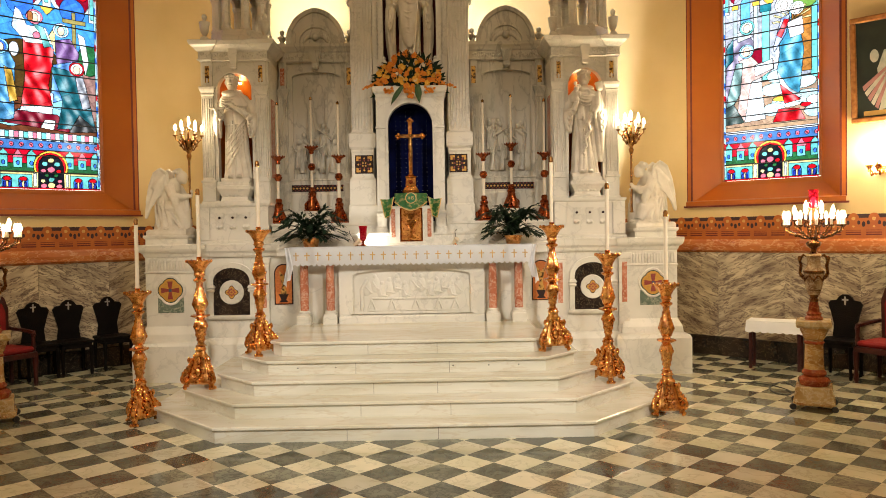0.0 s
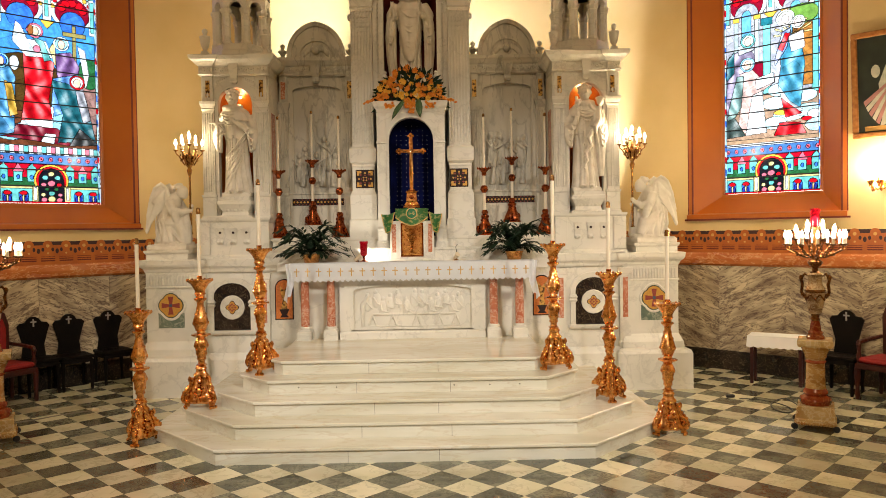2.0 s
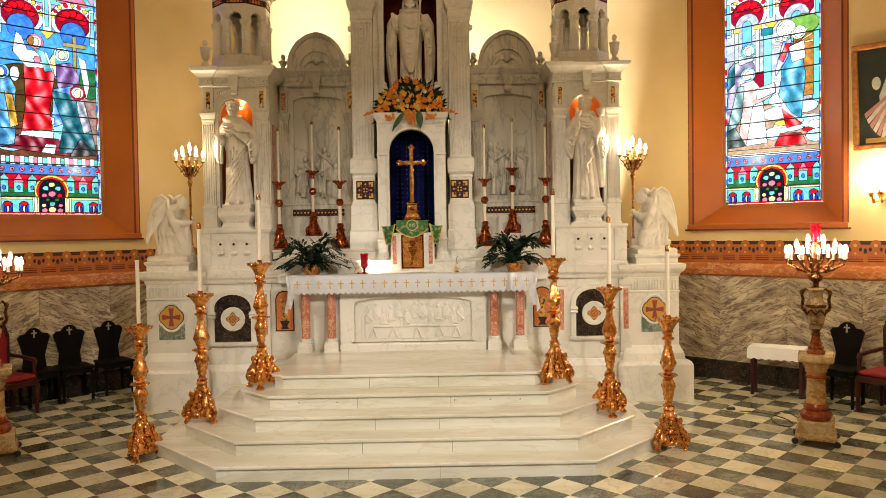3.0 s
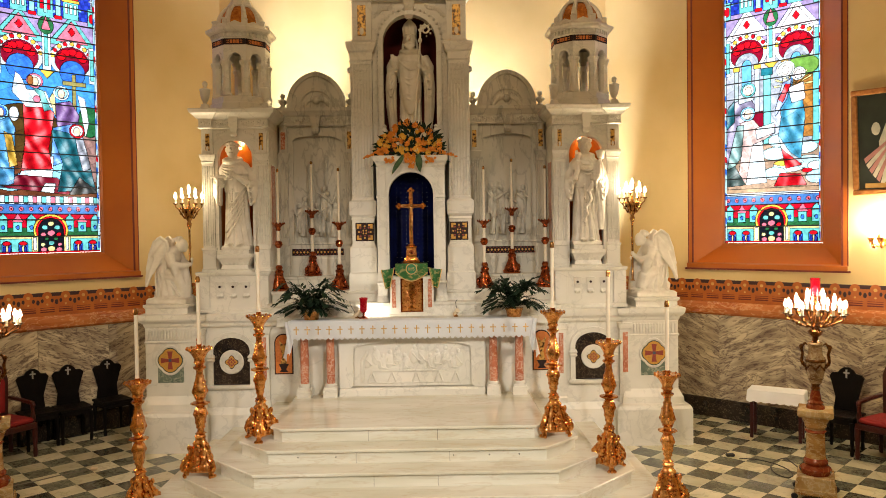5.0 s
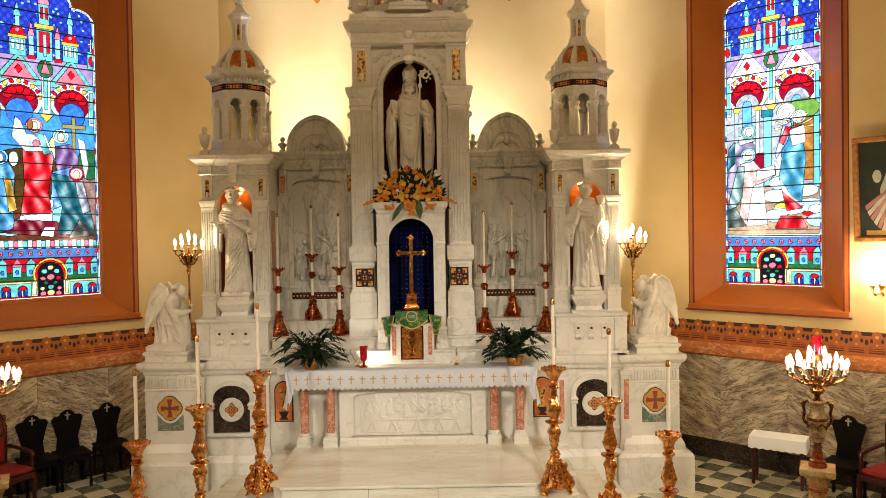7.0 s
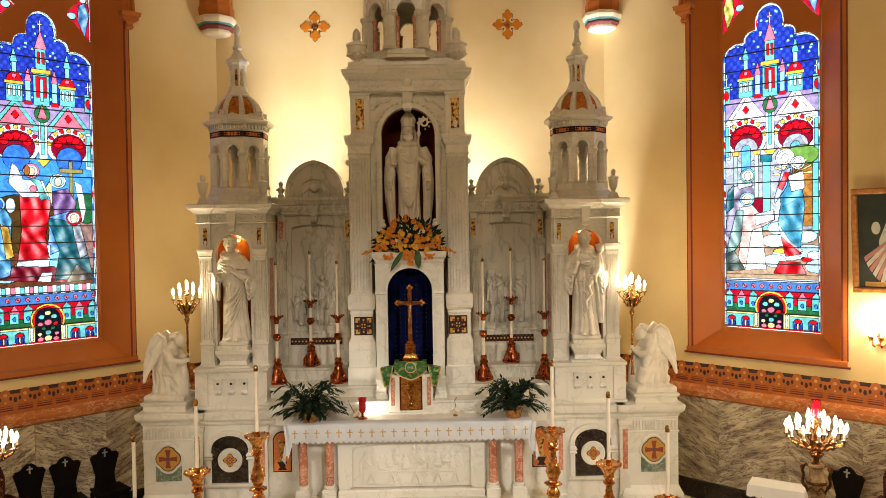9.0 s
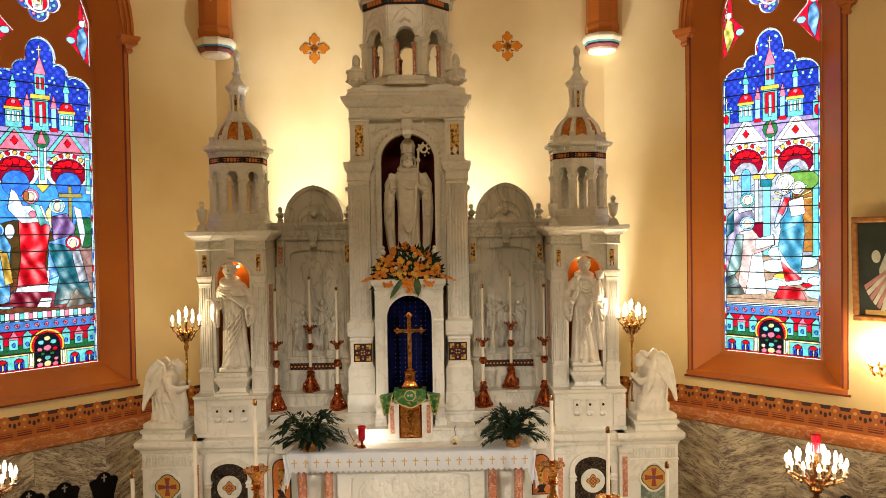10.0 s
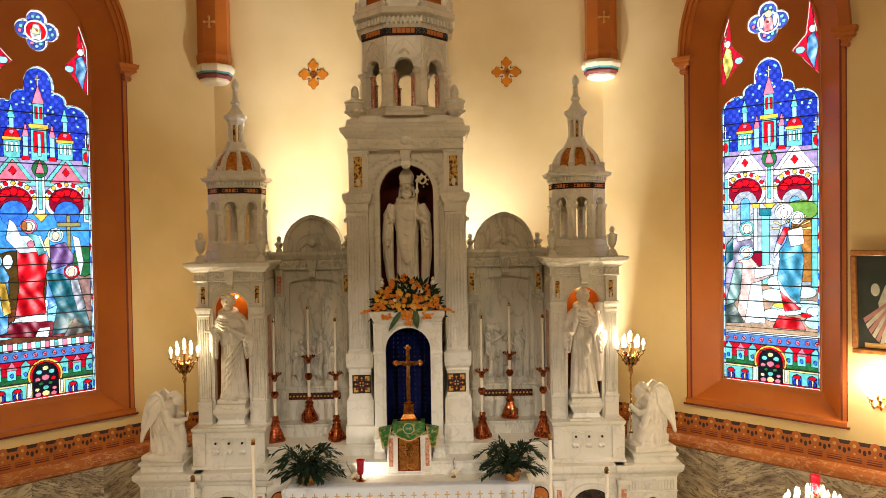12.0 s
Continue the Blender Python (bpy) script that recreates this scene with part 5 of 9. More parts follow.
ap("crown_stage", lathe(B(), [(0.55, 7.80), (0.55, 8.25)], 8, (0, ay, 0), t8), NICHE_GOLD, "orange gilded upper stage")
for k in range(8):
    a = k * math.pi / 4 + t8
    ap("crown_buttress", box(B(), 0.60 * math.cos(a) - 0.05, 0.60 * math.cos(a) + 0.05, ay + 0.60 * math.sin(a) - 0.05, ay + 0.60 * math.sin(a) + 0.05, 7.71, 8.2, 0.005))
    p = (0.665 * math.cos(a), ay + 0.665 * math.sin(a), 0)
    ap("crown_knob", lathe(B(), [(0.05, 7.705), (0.055, 7.75), (0.03, 7.77), (0.05, 7.81), (0.045, 7.86), (0.0, 7.9)], 10, p), smooth=True)
for s in (-1, 1):
    x = s * 0.66
    bm = rect_loft(B(), x - 0.11, x + 0.11, 9.86, 10.08, [(6.135, 0.015), (6.17, 0.015), (6.18, 0.0), (6.24, 0.0), (6.25, -0.03)], 1)
    lathe(bm, [(0.06, 6.25), (0.05, 6.27), (0.06, 6.29), (0.11, 6.33), (0.125, 6.38), (0.125, 6.46), (0.14, 6.47), (0.14, 6.49), (0.12, 6.50), (0.06, 6.53), (0.045, 6.55), (0.055, 6.58), (0.052, 6.64), (0.03, 6.69), (0.0, 6.71)], 20, (x, 9.97, 0))
    for k in range(10):
        a = k * math.pi / 5
        ball(bm, (x + 0.12 * math.cos(a), 9.97 + 0.12 * math.sin(a), 6.36), (0.028, 0.028, 0.024), 7, 5)
    ap("urn", bm, smooth=True)

# exposition niche under the statue
EY = 9.60
bm = arch_plate(B(), -0.43, 0.43, 2.20, 3.70, 0, 0.288, 3.25, EY, EY + 0.10)
ap("exposition_front", bm)
for s in (-1, 1):
    a, b = span(s, 0.30, 0.43)
    ap("exposition_side", box(B(), a, b, EY + 0.1, 10.0, 1.86, 3.70))
    ap("exposition_pier", rect_loft(B(), *span(s, 0.325, 0.44), EY - 0.012, EY + 0.02, [(1.86, 0.02), (1.92, 0.02), (1.94, 0.004), (2.08, 0.004), (2.11, 0.016), (2.14, 0.0), (3.20, 0.0), (3.21, 0.012), (3.24, 0.0), (3.56, 0.0), (3.60, 0.01)]))
ap("exposition_back", box(B(), -0.31, 0.31, 9.97, 10.0, 1.86, 3.70), BLUE_VELVET, "navy velvet lining with silver studs")
ap("exposition_lining", strip(B(), [(0.289, 2.2)] + arch(0, 0.289, 3.25) + [(-0.289, 2.2)], [(0.30, 2.2)] + arch(0, 0.30, 3.25) + [(-0.30, 2.2)], EY + 0.05, 9.97), BLUE_VELVET)
bm = B()
for r in range(19):
    for q in (-0.205, -0.145, -0.075, 0.075, 0.145, 0.205, 0.0):
        z = 2.36 + 0.062 * r
        if math.hypot(q, max(0, z - 3.25)) < 0.24 and (q or z > 3.3):
            ball(bm, (q, 9.967, z), 0.0055, 6, 4)
ap("studs", bm, SILVER, "small silver studs", True)
ap("exposition_archivolt", strip(B(), [(0.288, 2.2)] + arch(0, 0.288, 3.25) + [(-0.288, 2.2)], [(0.318, 2.2)] + arch(0, 0.318, 3.25) + [(-0.318, 2.2)], EY - 0.02, EY + 0.02))
ap("exposition_cornice", rect_loft(B(), -0.43, 0.43, EY, 10.0, [(3.60, 0.0), (3.62, 0.012), (3.65, 0.02), (3.68, 0.045), (3.74, 0.05), (3.75, 0.04)]))
for s in (-1, 1):
    bm = lathe(B(), [(0.05, 3.75), (0.05, 3.78), (0.025, 3.80), (0.05, 3.86), (0.06, 3.93), (0.05, 3.99), (0.062, 4.0), (0.03, 4.03), (0.022, 4.06), (0.04, 4.09), (0.02, 4.13), (0.03, 4.15), (0.0, 4.18)], 14, (s * 0.335, 9.76, 0))
    ap("finial_vase", bm, smooth=True)

# tabernacle
tab = thing("tabernacle", "white marble tabernacle with an embossed gilt door", "tabernacle", (0, 9.5, 1.69))


def bp(name, bm, mat=None, label="", smooth=False):
    bmesh.ops.translate(bm, verts=bm.verts, vec=(0, -9.5, -1.69))
    return part(name, bm, mat or WHITE_MARBLE, tab, label, smooth)


bp("tabernacle_body", box(B(), -0.28, 0.28, 9.425, 9.6, 1.694, 2.20, 0.004))
bp("door_frame", arch_plate(B(), -0.19, 0.19, 1.72, 2.19, 0, 0.145, 2.175, 9.40, 9.428, rise=0.004))
bp("tabernacle_step", rect_loft(B(), -0.29, 0.29, 9.40, 9.5, [(1.694, 0.0), (1.715, 0.0), (1.72, -0.01)]))
door = bp("door", box(B(), -0.143, 0.143, 9.408, 9.43, 1.745, 2.172, 0.004), material("embossed_gilt", (0.55, 0.24, 0.05), 0.28, 0.9, second=(0.34, 0.10, 0.02), scale=14, fine=60, bump=0.01), "embossed copper-gilt door")
bm = strip(B(), [(0.125, 1.762), (0.125, 2.155), (-0.125, 2.155), (-0.125, 1.762), (0.125, 1.762)], [(0.14, 1.748), (0.14, 2.169), (-0.14, 2.169), (-0.14, 1.748), (0.14, 1.748)], 9.402, 9.41)
bp("door_border", bm, COPPER)
bm = B()
loops = []
for r, z in ((0.05, 1.79), (0.045, 1.80), (0.014, 1.83), (0.014, 1.87), (0.024, 1.88), (0.014, 1.89), (0.03, 1.92), (0.055, 1.96), (0.06, 2.02)):
    loops.append([(r * math.cos(a), 9.407 - 0.012 * math.sin(a), z) for a in [math.pi * k / 8 for k in range(9)]])
rings(bm, loops, closed=False)
disc(bm, 0, 2.07, 0.042, 9.398, 0.01)
for k in range(11):
    a = math.pi * k / 10
    tube(bm, [(0.05 * math.cos(a), 9.404, 2.07 + 0.05 * math.sin(a)), (0.10 * math.cos(a), 9.405, 2.07 + 0.085 * math.sin(a))], [0.004, 0.0015], 4)
bp("chalice_relief", bm, GOLD, "raised gilt cup and rays", True)
for s in (-1, 1):
    bp("pink_inlay", box(B(), *span(s, 0.205, 0.255), 9.418, 9.43, 1.80, 2.16, 0.002), PINK_MARBLE, "pink marble inlay strip")

# brocade veil over the tabernacle
veil = thing("tabernacle_veil", "green and gold brocade veil draped over the tabernacle", "altar veil", (0, 9.5, 2.235))
bm = B()
loops = []
for k in range(6):
    t = k / 5
    loops.append([(-0.205 + 0.41 * q, -0.115 - 0.012 * math.sin(q * 14), 0.115 - 0.19 * t * (0.55 + 0.55 * math.sin(math.pi * q)) if k else 0.12) for q in [j / 16 for j in range(17)]])
loops.insert(0, [(-0.205 + 0.41 * q, 0.10, 0.125) for q in [j / 16 for j in range(17)]])
rings(bm, loops, closed=False)
bmesh.ops.solidify(bm, geom=bm.faces, thickness=0.006)
part("front_lappet", bm, GREEN_SATIN, veil, smooth=True)
bm = B()
pts = [(-0.205 + 0.41 * q, -0.122 - 0.012 * math.sin(q * 14), 0.115 - 0.19 * (0.55 + 0.55 * math.sin(math.pi * q))) for q in [j / 16 for j in range(17)]]
tube(bm, pts, 0.008, 6)
part("gold_fringe", bm, GOLD_THREAD, veil)
part("medallion", lathe(B(), [(0.062, 0), (0.062, 0.008), (0.0, 0.01)], 24), GREEN_PLAIN, veil, "green satin medallion").matrix_basis = pose(0, -0.125, 0.06, 90)
part("medallion_rim", lathe(B(), [(0.066, 0.0), (0.072, 0.006), (0.062, 0.010), (0.06, 0.004)], 24), GOLD_THREAD, veil).matrix_basis = pose(0, -0.126, 0.06, 90)
text = bpy.data.curves.new("letters", "FONT")
text.body, text.size, text.align_x, text.align_y, text.extrude = "IHS", 0.055, "CENTER", "CENTER", 0.0015
letters = new("letters", text)
letters.parent, letters.matrix_basis = veil, pose(0, -0.139, 0.058, 90)
text.materials.append(GOLD_THREAD)
for s in (-1, 1):
    bm = B()
    loops = []
    for k in range(7):
        t = k / 6
        wide = 0.165 * (1 - 0.62 * t)
        loops.append([(s * (0.22 + 0.05 * t + wide * q), -0.085 - 0.015 * math.sin(q * 8 + 1) - 0.02 * t, 0.06 - 0.03 * q - 0.24 * t + 0.04 * abs(q - 0.45)) for q in [j / 8 for j in range(9)]])
    loops.insert(0, [(s * (0.20 + 0.175 * q), 0.06, 0.07 - 0.03 * q) for q in [j / 8 for j in range(9)]])
    rings(bm, loops, closed=False)
    bmesh.ops.solidify(bm, geom=bm.faces, thickness=0.006)
    part("side_lappet", bm, GREEN_SATIN, veil, smooth=True)
    bm = tube(B(), [loops[k][0] for k in range(1, 8)] + [loops[7][8]] + [loops[k][8] for k in range(6, 0, -1)], 0.007, 5)
    part("gold_fringe", bm, GOLD_THREAD, veil)
part("veil_top", box(B(), -0.20, 0.20, -0.10, 0.10, -0.035, 0.122, 0.006), GREEN_SATIN, veil)


# ---- stained glass ----
def glass_material():
    m = bpy.data.materials.new("stained_glass")
    m.use_nodes = True
    nodes, links = m.node_tree.nodes, m.node_tree.links
    nodes.remove(nodes["Principled BSDF"])
    tint = nodes.new("ShaderNodeAttribute")
    tint.attribute_name = "tint"
    geo = nodes.new("ShaderNodeNewGeometry")
    seeds = nodes.new("ShaderNodeTexNoise")
    seeds.inputs["Scale"].default_value, seeds.inputs["Detail"].default_value = 16, 5
    links.new(geo.outputs["Position"], seeds.inputs["Vector"])
    span_ = nodes.new("ShaderNodeMapRange")
    span_.inputs["From Min"].default_value, span_.inputs["From Max"].default_value = 0.3, 0.7
    span_.inputs["To Min"].default_value, span_.inputs["To Max"].default_value = 0.62, 1.15
    links.new(seeds.outputs["Fac"], span_.inputs["Value"])
    times = nodes.new("ShaderNodeVectorMath")
    times.operation = "SCALE"
    links.new(tint.outputs["Color"], times.inputs[0])
    links.new(span_.outputs["Result"], times.inputs["Scale"])
    through_glass = nodes.new("ShaderNodeBsdfTranslucent")
    links.new(times.outputs["Vector"], through_glass.inputs["Color"])
    gloss = nodes.new("ShaderNodeBsdfGlossy")
    gloss.inputs["Roughness"].default_value = 0.15
    mix = nodes.new("ShaderNodeMixShader")
    mix.inputs["Fac"].default_value = 0.012
    links.new(through_glass.outputs[0], mix.inputs[1])
    links.new(gloss.outputs[0], mix.inputs[2])
    links.new(mix.outputs[0], nodes["Material Output"].inputs["Surface"])
    return m


GLASS = glass_material()
LEAD = material("lead", (0.02, 0.02, 0.022), 0.5, 0.6)
DAYLIGHT = {-1: glow("north_daylight", (0.92, 0.97, 1.0), 2.9), 1: glow("bright_daylight", (0.92, 0.97, 1.0), 3.4)}
SKY, MID, PALE, ICE = (0.035, 0.07, 0.50), (0.06, 0.22, 0.75), (0.35, 0.72, 0.95), (0.80, 0.93, 1.0)
RED, ROSE, WINE, GOLDEN = (0.72, 0.012, 0.03), (0.85, 0.25, 0.35), (0.28, 0.01, 0.04), (0.85, 0.55, 0.10)
TEAL, SEA, GREEN, PLUM = (0.03, 0.22, 0.28), (0.20, 0.62, 0.62), (0.04, 0.20, 0.08), (0.30, 0.16, 0.42)
SKIN, BROWN, GREY, DARK, LEMON = (0.92, 0.66, 0.50), (0.16, 0.06, 0.03), (0.42, 0.45, 0.52), (0.015, 0.018, 0.03), (0.92, 0.82, 0.40)
CELL, FOOT, HEAD = 0.0085, 2.54, 8.72


def glazing(sign, win):
    nu, nz = int(2 * 0.69 / CELL), int((HEAD - FOOT) / CELL)
    us = -0.69 + (np.arange(nu) + 0.5) * CELL
    zs = FOOT + (np.arange(nz) + 0.5) * CELL
    U, Z = np.meshgrid(us, zs)
    C = np.zeros((nz, nu, 3))
    ID = np.zeros((nz, nu), int)
    count = [0]
    rng = np.random.RandomState(3 + sign)

    def put(mask, colour, split=0):
        count[0] += 1
        C[mask] = colour
        ID[mask] = count[0] * 50
        if split:
            ID[mask] += (np.floor((U[mask] * 0.9 + Z[mask] * 0.55) / split) % 3).astype(int) + 4 * (np.floor((Z[mask] - 0.5 * U[mask]) / (split * 1.4)) % 3).astype(int)

    def ell(cu, cz, ru, rz):
        return ((U - cu) / ru) ** 2 + ((Z - cz) / rz) ** 2 < 1

    def rect(u0, u1, z0, z1):
        return (U > u0) & (U < u1) & (Z > z0) & (Z < z1)

    def poly(*pts):
        inside = np.zeros(U.shape, bool)
        for (x0, y0), (x1, y1) in zip(pts, pts[1:] + pts[:1]):
            cross = ((y0 > Z) != (y1 > Z)) & (U < (x1 - x0) * (Z - y0) / ((y1 - y0) or 1e-9) + x0)
            inside ^= cross
        return inside

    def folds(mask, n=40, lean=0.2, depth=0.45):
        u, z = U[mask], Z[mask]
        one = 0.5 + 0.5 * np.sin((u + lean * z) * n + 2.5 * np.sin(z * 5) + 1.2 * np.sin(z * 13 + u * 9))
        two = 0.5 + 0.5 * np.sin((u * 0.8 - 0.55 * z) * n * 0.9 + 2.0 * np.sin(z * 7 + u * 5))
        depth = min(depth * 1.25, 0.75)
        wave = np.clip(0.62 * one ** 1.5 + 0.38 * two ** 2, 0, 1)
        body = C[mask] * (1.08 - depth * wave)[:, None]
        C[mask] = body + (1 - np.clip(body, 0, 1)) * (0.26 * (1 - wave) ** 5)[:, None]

    def tri(cu, z0, half, z1):
        return poly((cu - half, z0), (cu + half, z0), (cu, z1))

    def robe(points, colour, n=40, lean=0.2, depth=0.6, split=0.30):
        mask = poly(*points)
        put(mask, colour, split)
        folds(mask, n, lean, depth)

    def halo(u, z, rim, fill, face=SKIN, r=0.105):
        put(ell(u, z, r, r * 0.95), rim)
        put(ell(u, z, r * 0.78, r * 0.74), fill)
        put(ell(u, z - 0.01, 0.048, 0.062), face)

    # starry sky above, scene ground below
    put(Z > 5.6, SKY, 0.21)
    stars = rng.uniform((-0.66, 5.9), (0.66, 7.2), (90, 2))
    for a, b in stars:
        m_ = ell(a, b, 0.016, 0.016)
        C[m_] = PALE
    C[(Z > 5.6)] *= (0.75 + 0.5 * (np.sin(U[Z > 5.6] * 60) * np.sin(Z[Z > 5.6] * 52) > 0.2))[:, None]
    put(Z <= 5.6, (0.09, 0.36, 0.80) if sign < 0 else GREY, 0.24)
    # architecture in the upper part
    put(rect(-0.69, 0.69, 5.42, 5.86), (0.45, 0.36, 0.62))
    for c in (-0.34, 0.34):
        put(tri(c, 5.48, 0.33, 5.92), SEA if sign < 0 else ICE)
        put(tri(c, 5.53, 0.22, 5.84), ROSE if sign < 0 else (0.9, 0.8, 0.85))
        put(poly((c - 0.05, 5.68), (c, 5.62), (c + 0.05, 5.68), (c, 5.75)), RED)
        put(ell(c, 5.28, 0.30, 0.27) & (Z > 5.1), ICE)
        for k in range(9):
            a = math.pi * (k + 0.5) / 9
            put(ell(c + 0.265 * math.cos(a), 5.28 + 0.235 * math.sin(a), 0.03, 0.03), RED if k % 2 else GOLDEN)
        put(ell(c, 5.26, 0.235, 0.21) & (Z > 5.1), WINE)
        for k in range(5):
            a = math.pi * (k + 0.5) / 5
            put(ell(c + 0.15 * math.cos(a), 5.28 + 0.12 * math.sin(a), 0.06, 0.05), RED)
        put(ell(c, 5.10, 0.17, 0.18), MID if sign < 0 else GREY, 0.12)
        # tower
        put(rect(c - 0.10, c + 0.10, 5.86, 6.12), SEA)
        for k in (-1, 0, 1):
            put(rect(c + k * 0.06 - 0.016, c + k * 0.06 + 0.016, 5.94, 6.08), ICE)
        put(rect(c - 0.12, c + 0.12, 6.10, 6.14), GOLDEN)
        put(ell(c, 6.14, 0.10, 0.12) & (Z > 6.14), RED)
        put(ell(c, 6.21, 0.03, 0.03), ROSE)
        put(rect(c - 0.03, c + 0.03, 6.26, 6.40), PALE)
        put(tri(c, 6.40, 0.05, 6.60), SEA)
        side = 0.62 if c > 0 else -0.62
        put(rect(side - 0.05, side + 0.05, 5.80, 6.06), SEA)
        put(ell(side, 5.92, 0.035, 0.07), RED)
        put(rect(side - 0.008, side + 0.008, 6.06, 6.24), ICE)
        put(rect(side - 0.035, side + 0.035, 6.16, 6.18), ICE)
        q = 0.17 if c > 0 else -0.17
        put(rect(q - 0.035, q + 0.035, 5.86, 6.18), PALE)
        put(tri(q, 6.16, 0.045, 6.36), ROSE)
        put(rect(q - 0.05, q + 0.05, 5.84, 5.89), RED)
        put(rect(side - 0.05, side + 0.05, 4.98, 5.5), ICE)
        put(rect(side - 0.035, side + 0.035, 5.02, 5.46), SEA)
    put(rect(-0.10, 0.10, 5.84, 6.30), SEA)
    put(rect(-0.07, 0.07, 5.95, 6.24), RED)
    put(rect(-0.022, 0.022, 5.90, 6.20), PALE)
    put(rect(-0.13, 0.13, 6.28, 6.34), GOLDEN)
    put(rect(-0.07, 0.07, 6.34, 6.62), SEA)
    for k in (-1, 1):
        put(rect(k * 0.03 - 0.016, k * 0.03 + 0.016, 6.42, 6.58), RED)
    put(tri(0, 6.62, 0.08, 6.88), ROSE)
    put(rect(-0.008, 0.008, 6.86, 7.02), LEMON)
    put(rect(-0.035, 0.035, 6.95, 6.97), LEMON)
    put(rect(-0.055, 0.055, 5.10, 5.66), ICE)
    put(rect(-0.028, 0.028, 5.16, 5.60), SEA)
    put(ell(0, 5.72, 0.10, 0.12), GREEN)
    put(tri(0, 5.66, 0.06, 5.86), ROSE)
    put(poly((-0.10, 5.10), (0.10, 5.10), (0, 4.98)), GOLDEN)

    if sign < 0:
        # ground, hill and clouds
        put(rect(-0.69, 0.69, 3.32, 4.25), BROWN, 0.2)
        put(ell(-0.3, 4.2, 0.5, 0.4), (0.10, 0.06, 0.02), 0.15)
        put(rect(0.4, 0.69, 3.55, 4.35), (0.35, 0.22, 0.20), 0.09)
        put(ell(0.55, 4.42, 0.16, 0.22), GREEN, 0.08)
        for a, b, r in ((-0.25, 3.56, 0.22), (0.0, 3.62, 0.18), (0.15, 3.78, 0.16), (-0.5, 3.5, 0.2), (0.3, 3.5, 0.16)):
            put(ell(a, b, r, 0.10), PALE)
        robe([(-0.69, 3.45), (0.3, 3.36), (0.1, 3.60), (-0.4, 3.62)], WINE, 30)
        put(poly((-0.12, 3.40), (0.05, 3.38), (0.08, 3.52), (-0.06, 3.52)), ICE)
        # bearer of the cross
        put(rect(0.33, 0.38, 4.55, 5.08), (0.40, 0.36, 0.14))
        put(rect(0.2, 0.52, 4.92, 4.98), (0.40, 0.36, 0.14))
        put(poly((0.40, 4.8), (0.50, 4.75), (0.55, 4.4), (0.50, 4.2)), ICE)
        put(poly((0.10, 4.85), (0.02, 4.7), (0.10, 4.45)), LEMON)
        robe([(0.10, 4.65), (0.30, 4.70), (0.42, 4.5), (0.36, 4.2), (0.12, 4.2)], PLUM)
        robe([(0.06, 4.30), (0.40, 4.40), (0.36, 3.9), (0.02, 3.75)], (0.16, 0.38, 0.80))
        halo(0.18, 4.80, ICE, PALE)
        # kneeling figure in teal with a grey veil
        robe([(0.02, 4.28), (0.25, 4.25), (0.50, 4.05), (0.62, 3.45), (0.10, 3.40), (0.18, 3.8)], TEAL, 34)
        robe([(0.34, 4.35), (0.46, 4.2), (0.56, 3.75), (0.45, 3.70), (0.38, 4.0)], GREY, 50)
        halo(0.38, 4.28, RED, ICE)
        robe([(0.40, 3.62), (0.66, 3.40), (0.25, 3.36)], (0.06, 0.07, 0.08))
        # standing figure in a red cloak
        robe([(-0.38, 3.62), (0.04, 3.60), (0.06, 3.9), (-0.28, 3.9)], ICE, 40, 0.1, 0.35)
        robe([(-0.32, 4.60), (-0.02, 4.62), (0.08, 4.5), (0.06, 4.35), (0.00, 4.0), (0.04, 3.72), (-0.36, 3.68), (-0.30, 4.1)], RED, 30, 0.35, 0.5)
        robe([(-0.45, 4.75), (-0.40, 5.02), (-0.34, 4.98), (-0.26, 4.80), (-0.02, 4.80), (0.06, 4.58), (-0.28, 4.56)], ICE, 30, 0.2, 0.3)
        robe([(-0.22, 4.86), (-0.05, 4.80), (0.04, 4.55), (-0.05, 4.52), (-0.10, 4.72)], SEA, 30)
        put(ell(-0.14, 4.68, 0.045, 0.05), ROSE)
        halo(-0.16, 4.93, ROSE, ICE)
        put(ell(-0.215, 4.93, 0.035, 0.07), (0.35, 0.15, 0.05))
        # figure in blue
        robe([(-0.69, 4.45), (-0.52, 4.45), (-0.42, 4.25), (-0.45, 3.5), (-0.69, 3.42)], (0.12, 0.42, 0.75), 36)
        robe([(-0.56, 4.2), (-0.46, 4.15), (-0.40, 3.75), (-0.50, 3.72)], GOLDEN, 40)
        halo(-0.60, 4.46, PALE, MID)
        put(ell(-0.43, 4.45, 0.06, 0.10), ICE)
        put(rect(-0.69, 0.69, 3.22, 3.34), ICE)
        for k in range(12):
            put(rect(-0.69 + 0.116 * k, -0.69 + 0.116 * k + 0.058, 3.23, 3.33), SEA if k % 2 else ROSE)
    else:
        for c in (-0.34, 0.34):
            put(rect(c - 0.07, c + 0.07, 4.6, 5.08) | ell(c, 5.08, 0.07, 0.10), (0.18, 0.5, 0.85))
            for k in (-1, 1):
                put(rect(c + k * 0.15 - 0.03, c + k * 0.15 + 0.03, 4.3, 5.06), (0.5, 0.62, 0.65))
                put(rect(c + k * 0.15 - 0.05, c + k * 0.15 + 0.05, 5.03, 5.10), GOLDEN)
        put(rect(-0.69, 0.69, 3.30, 3.95), (0.42, 0.30, 0.22), 0.16)
        put(rect(-0.10, 0.0, 3.95, 4.95), SEA)
        put(rect(-0.14, 0.02, 4.92, 5.02), TEAL)
        put(rect(0.55, 0.66, 3.9, 4.95), SEA)
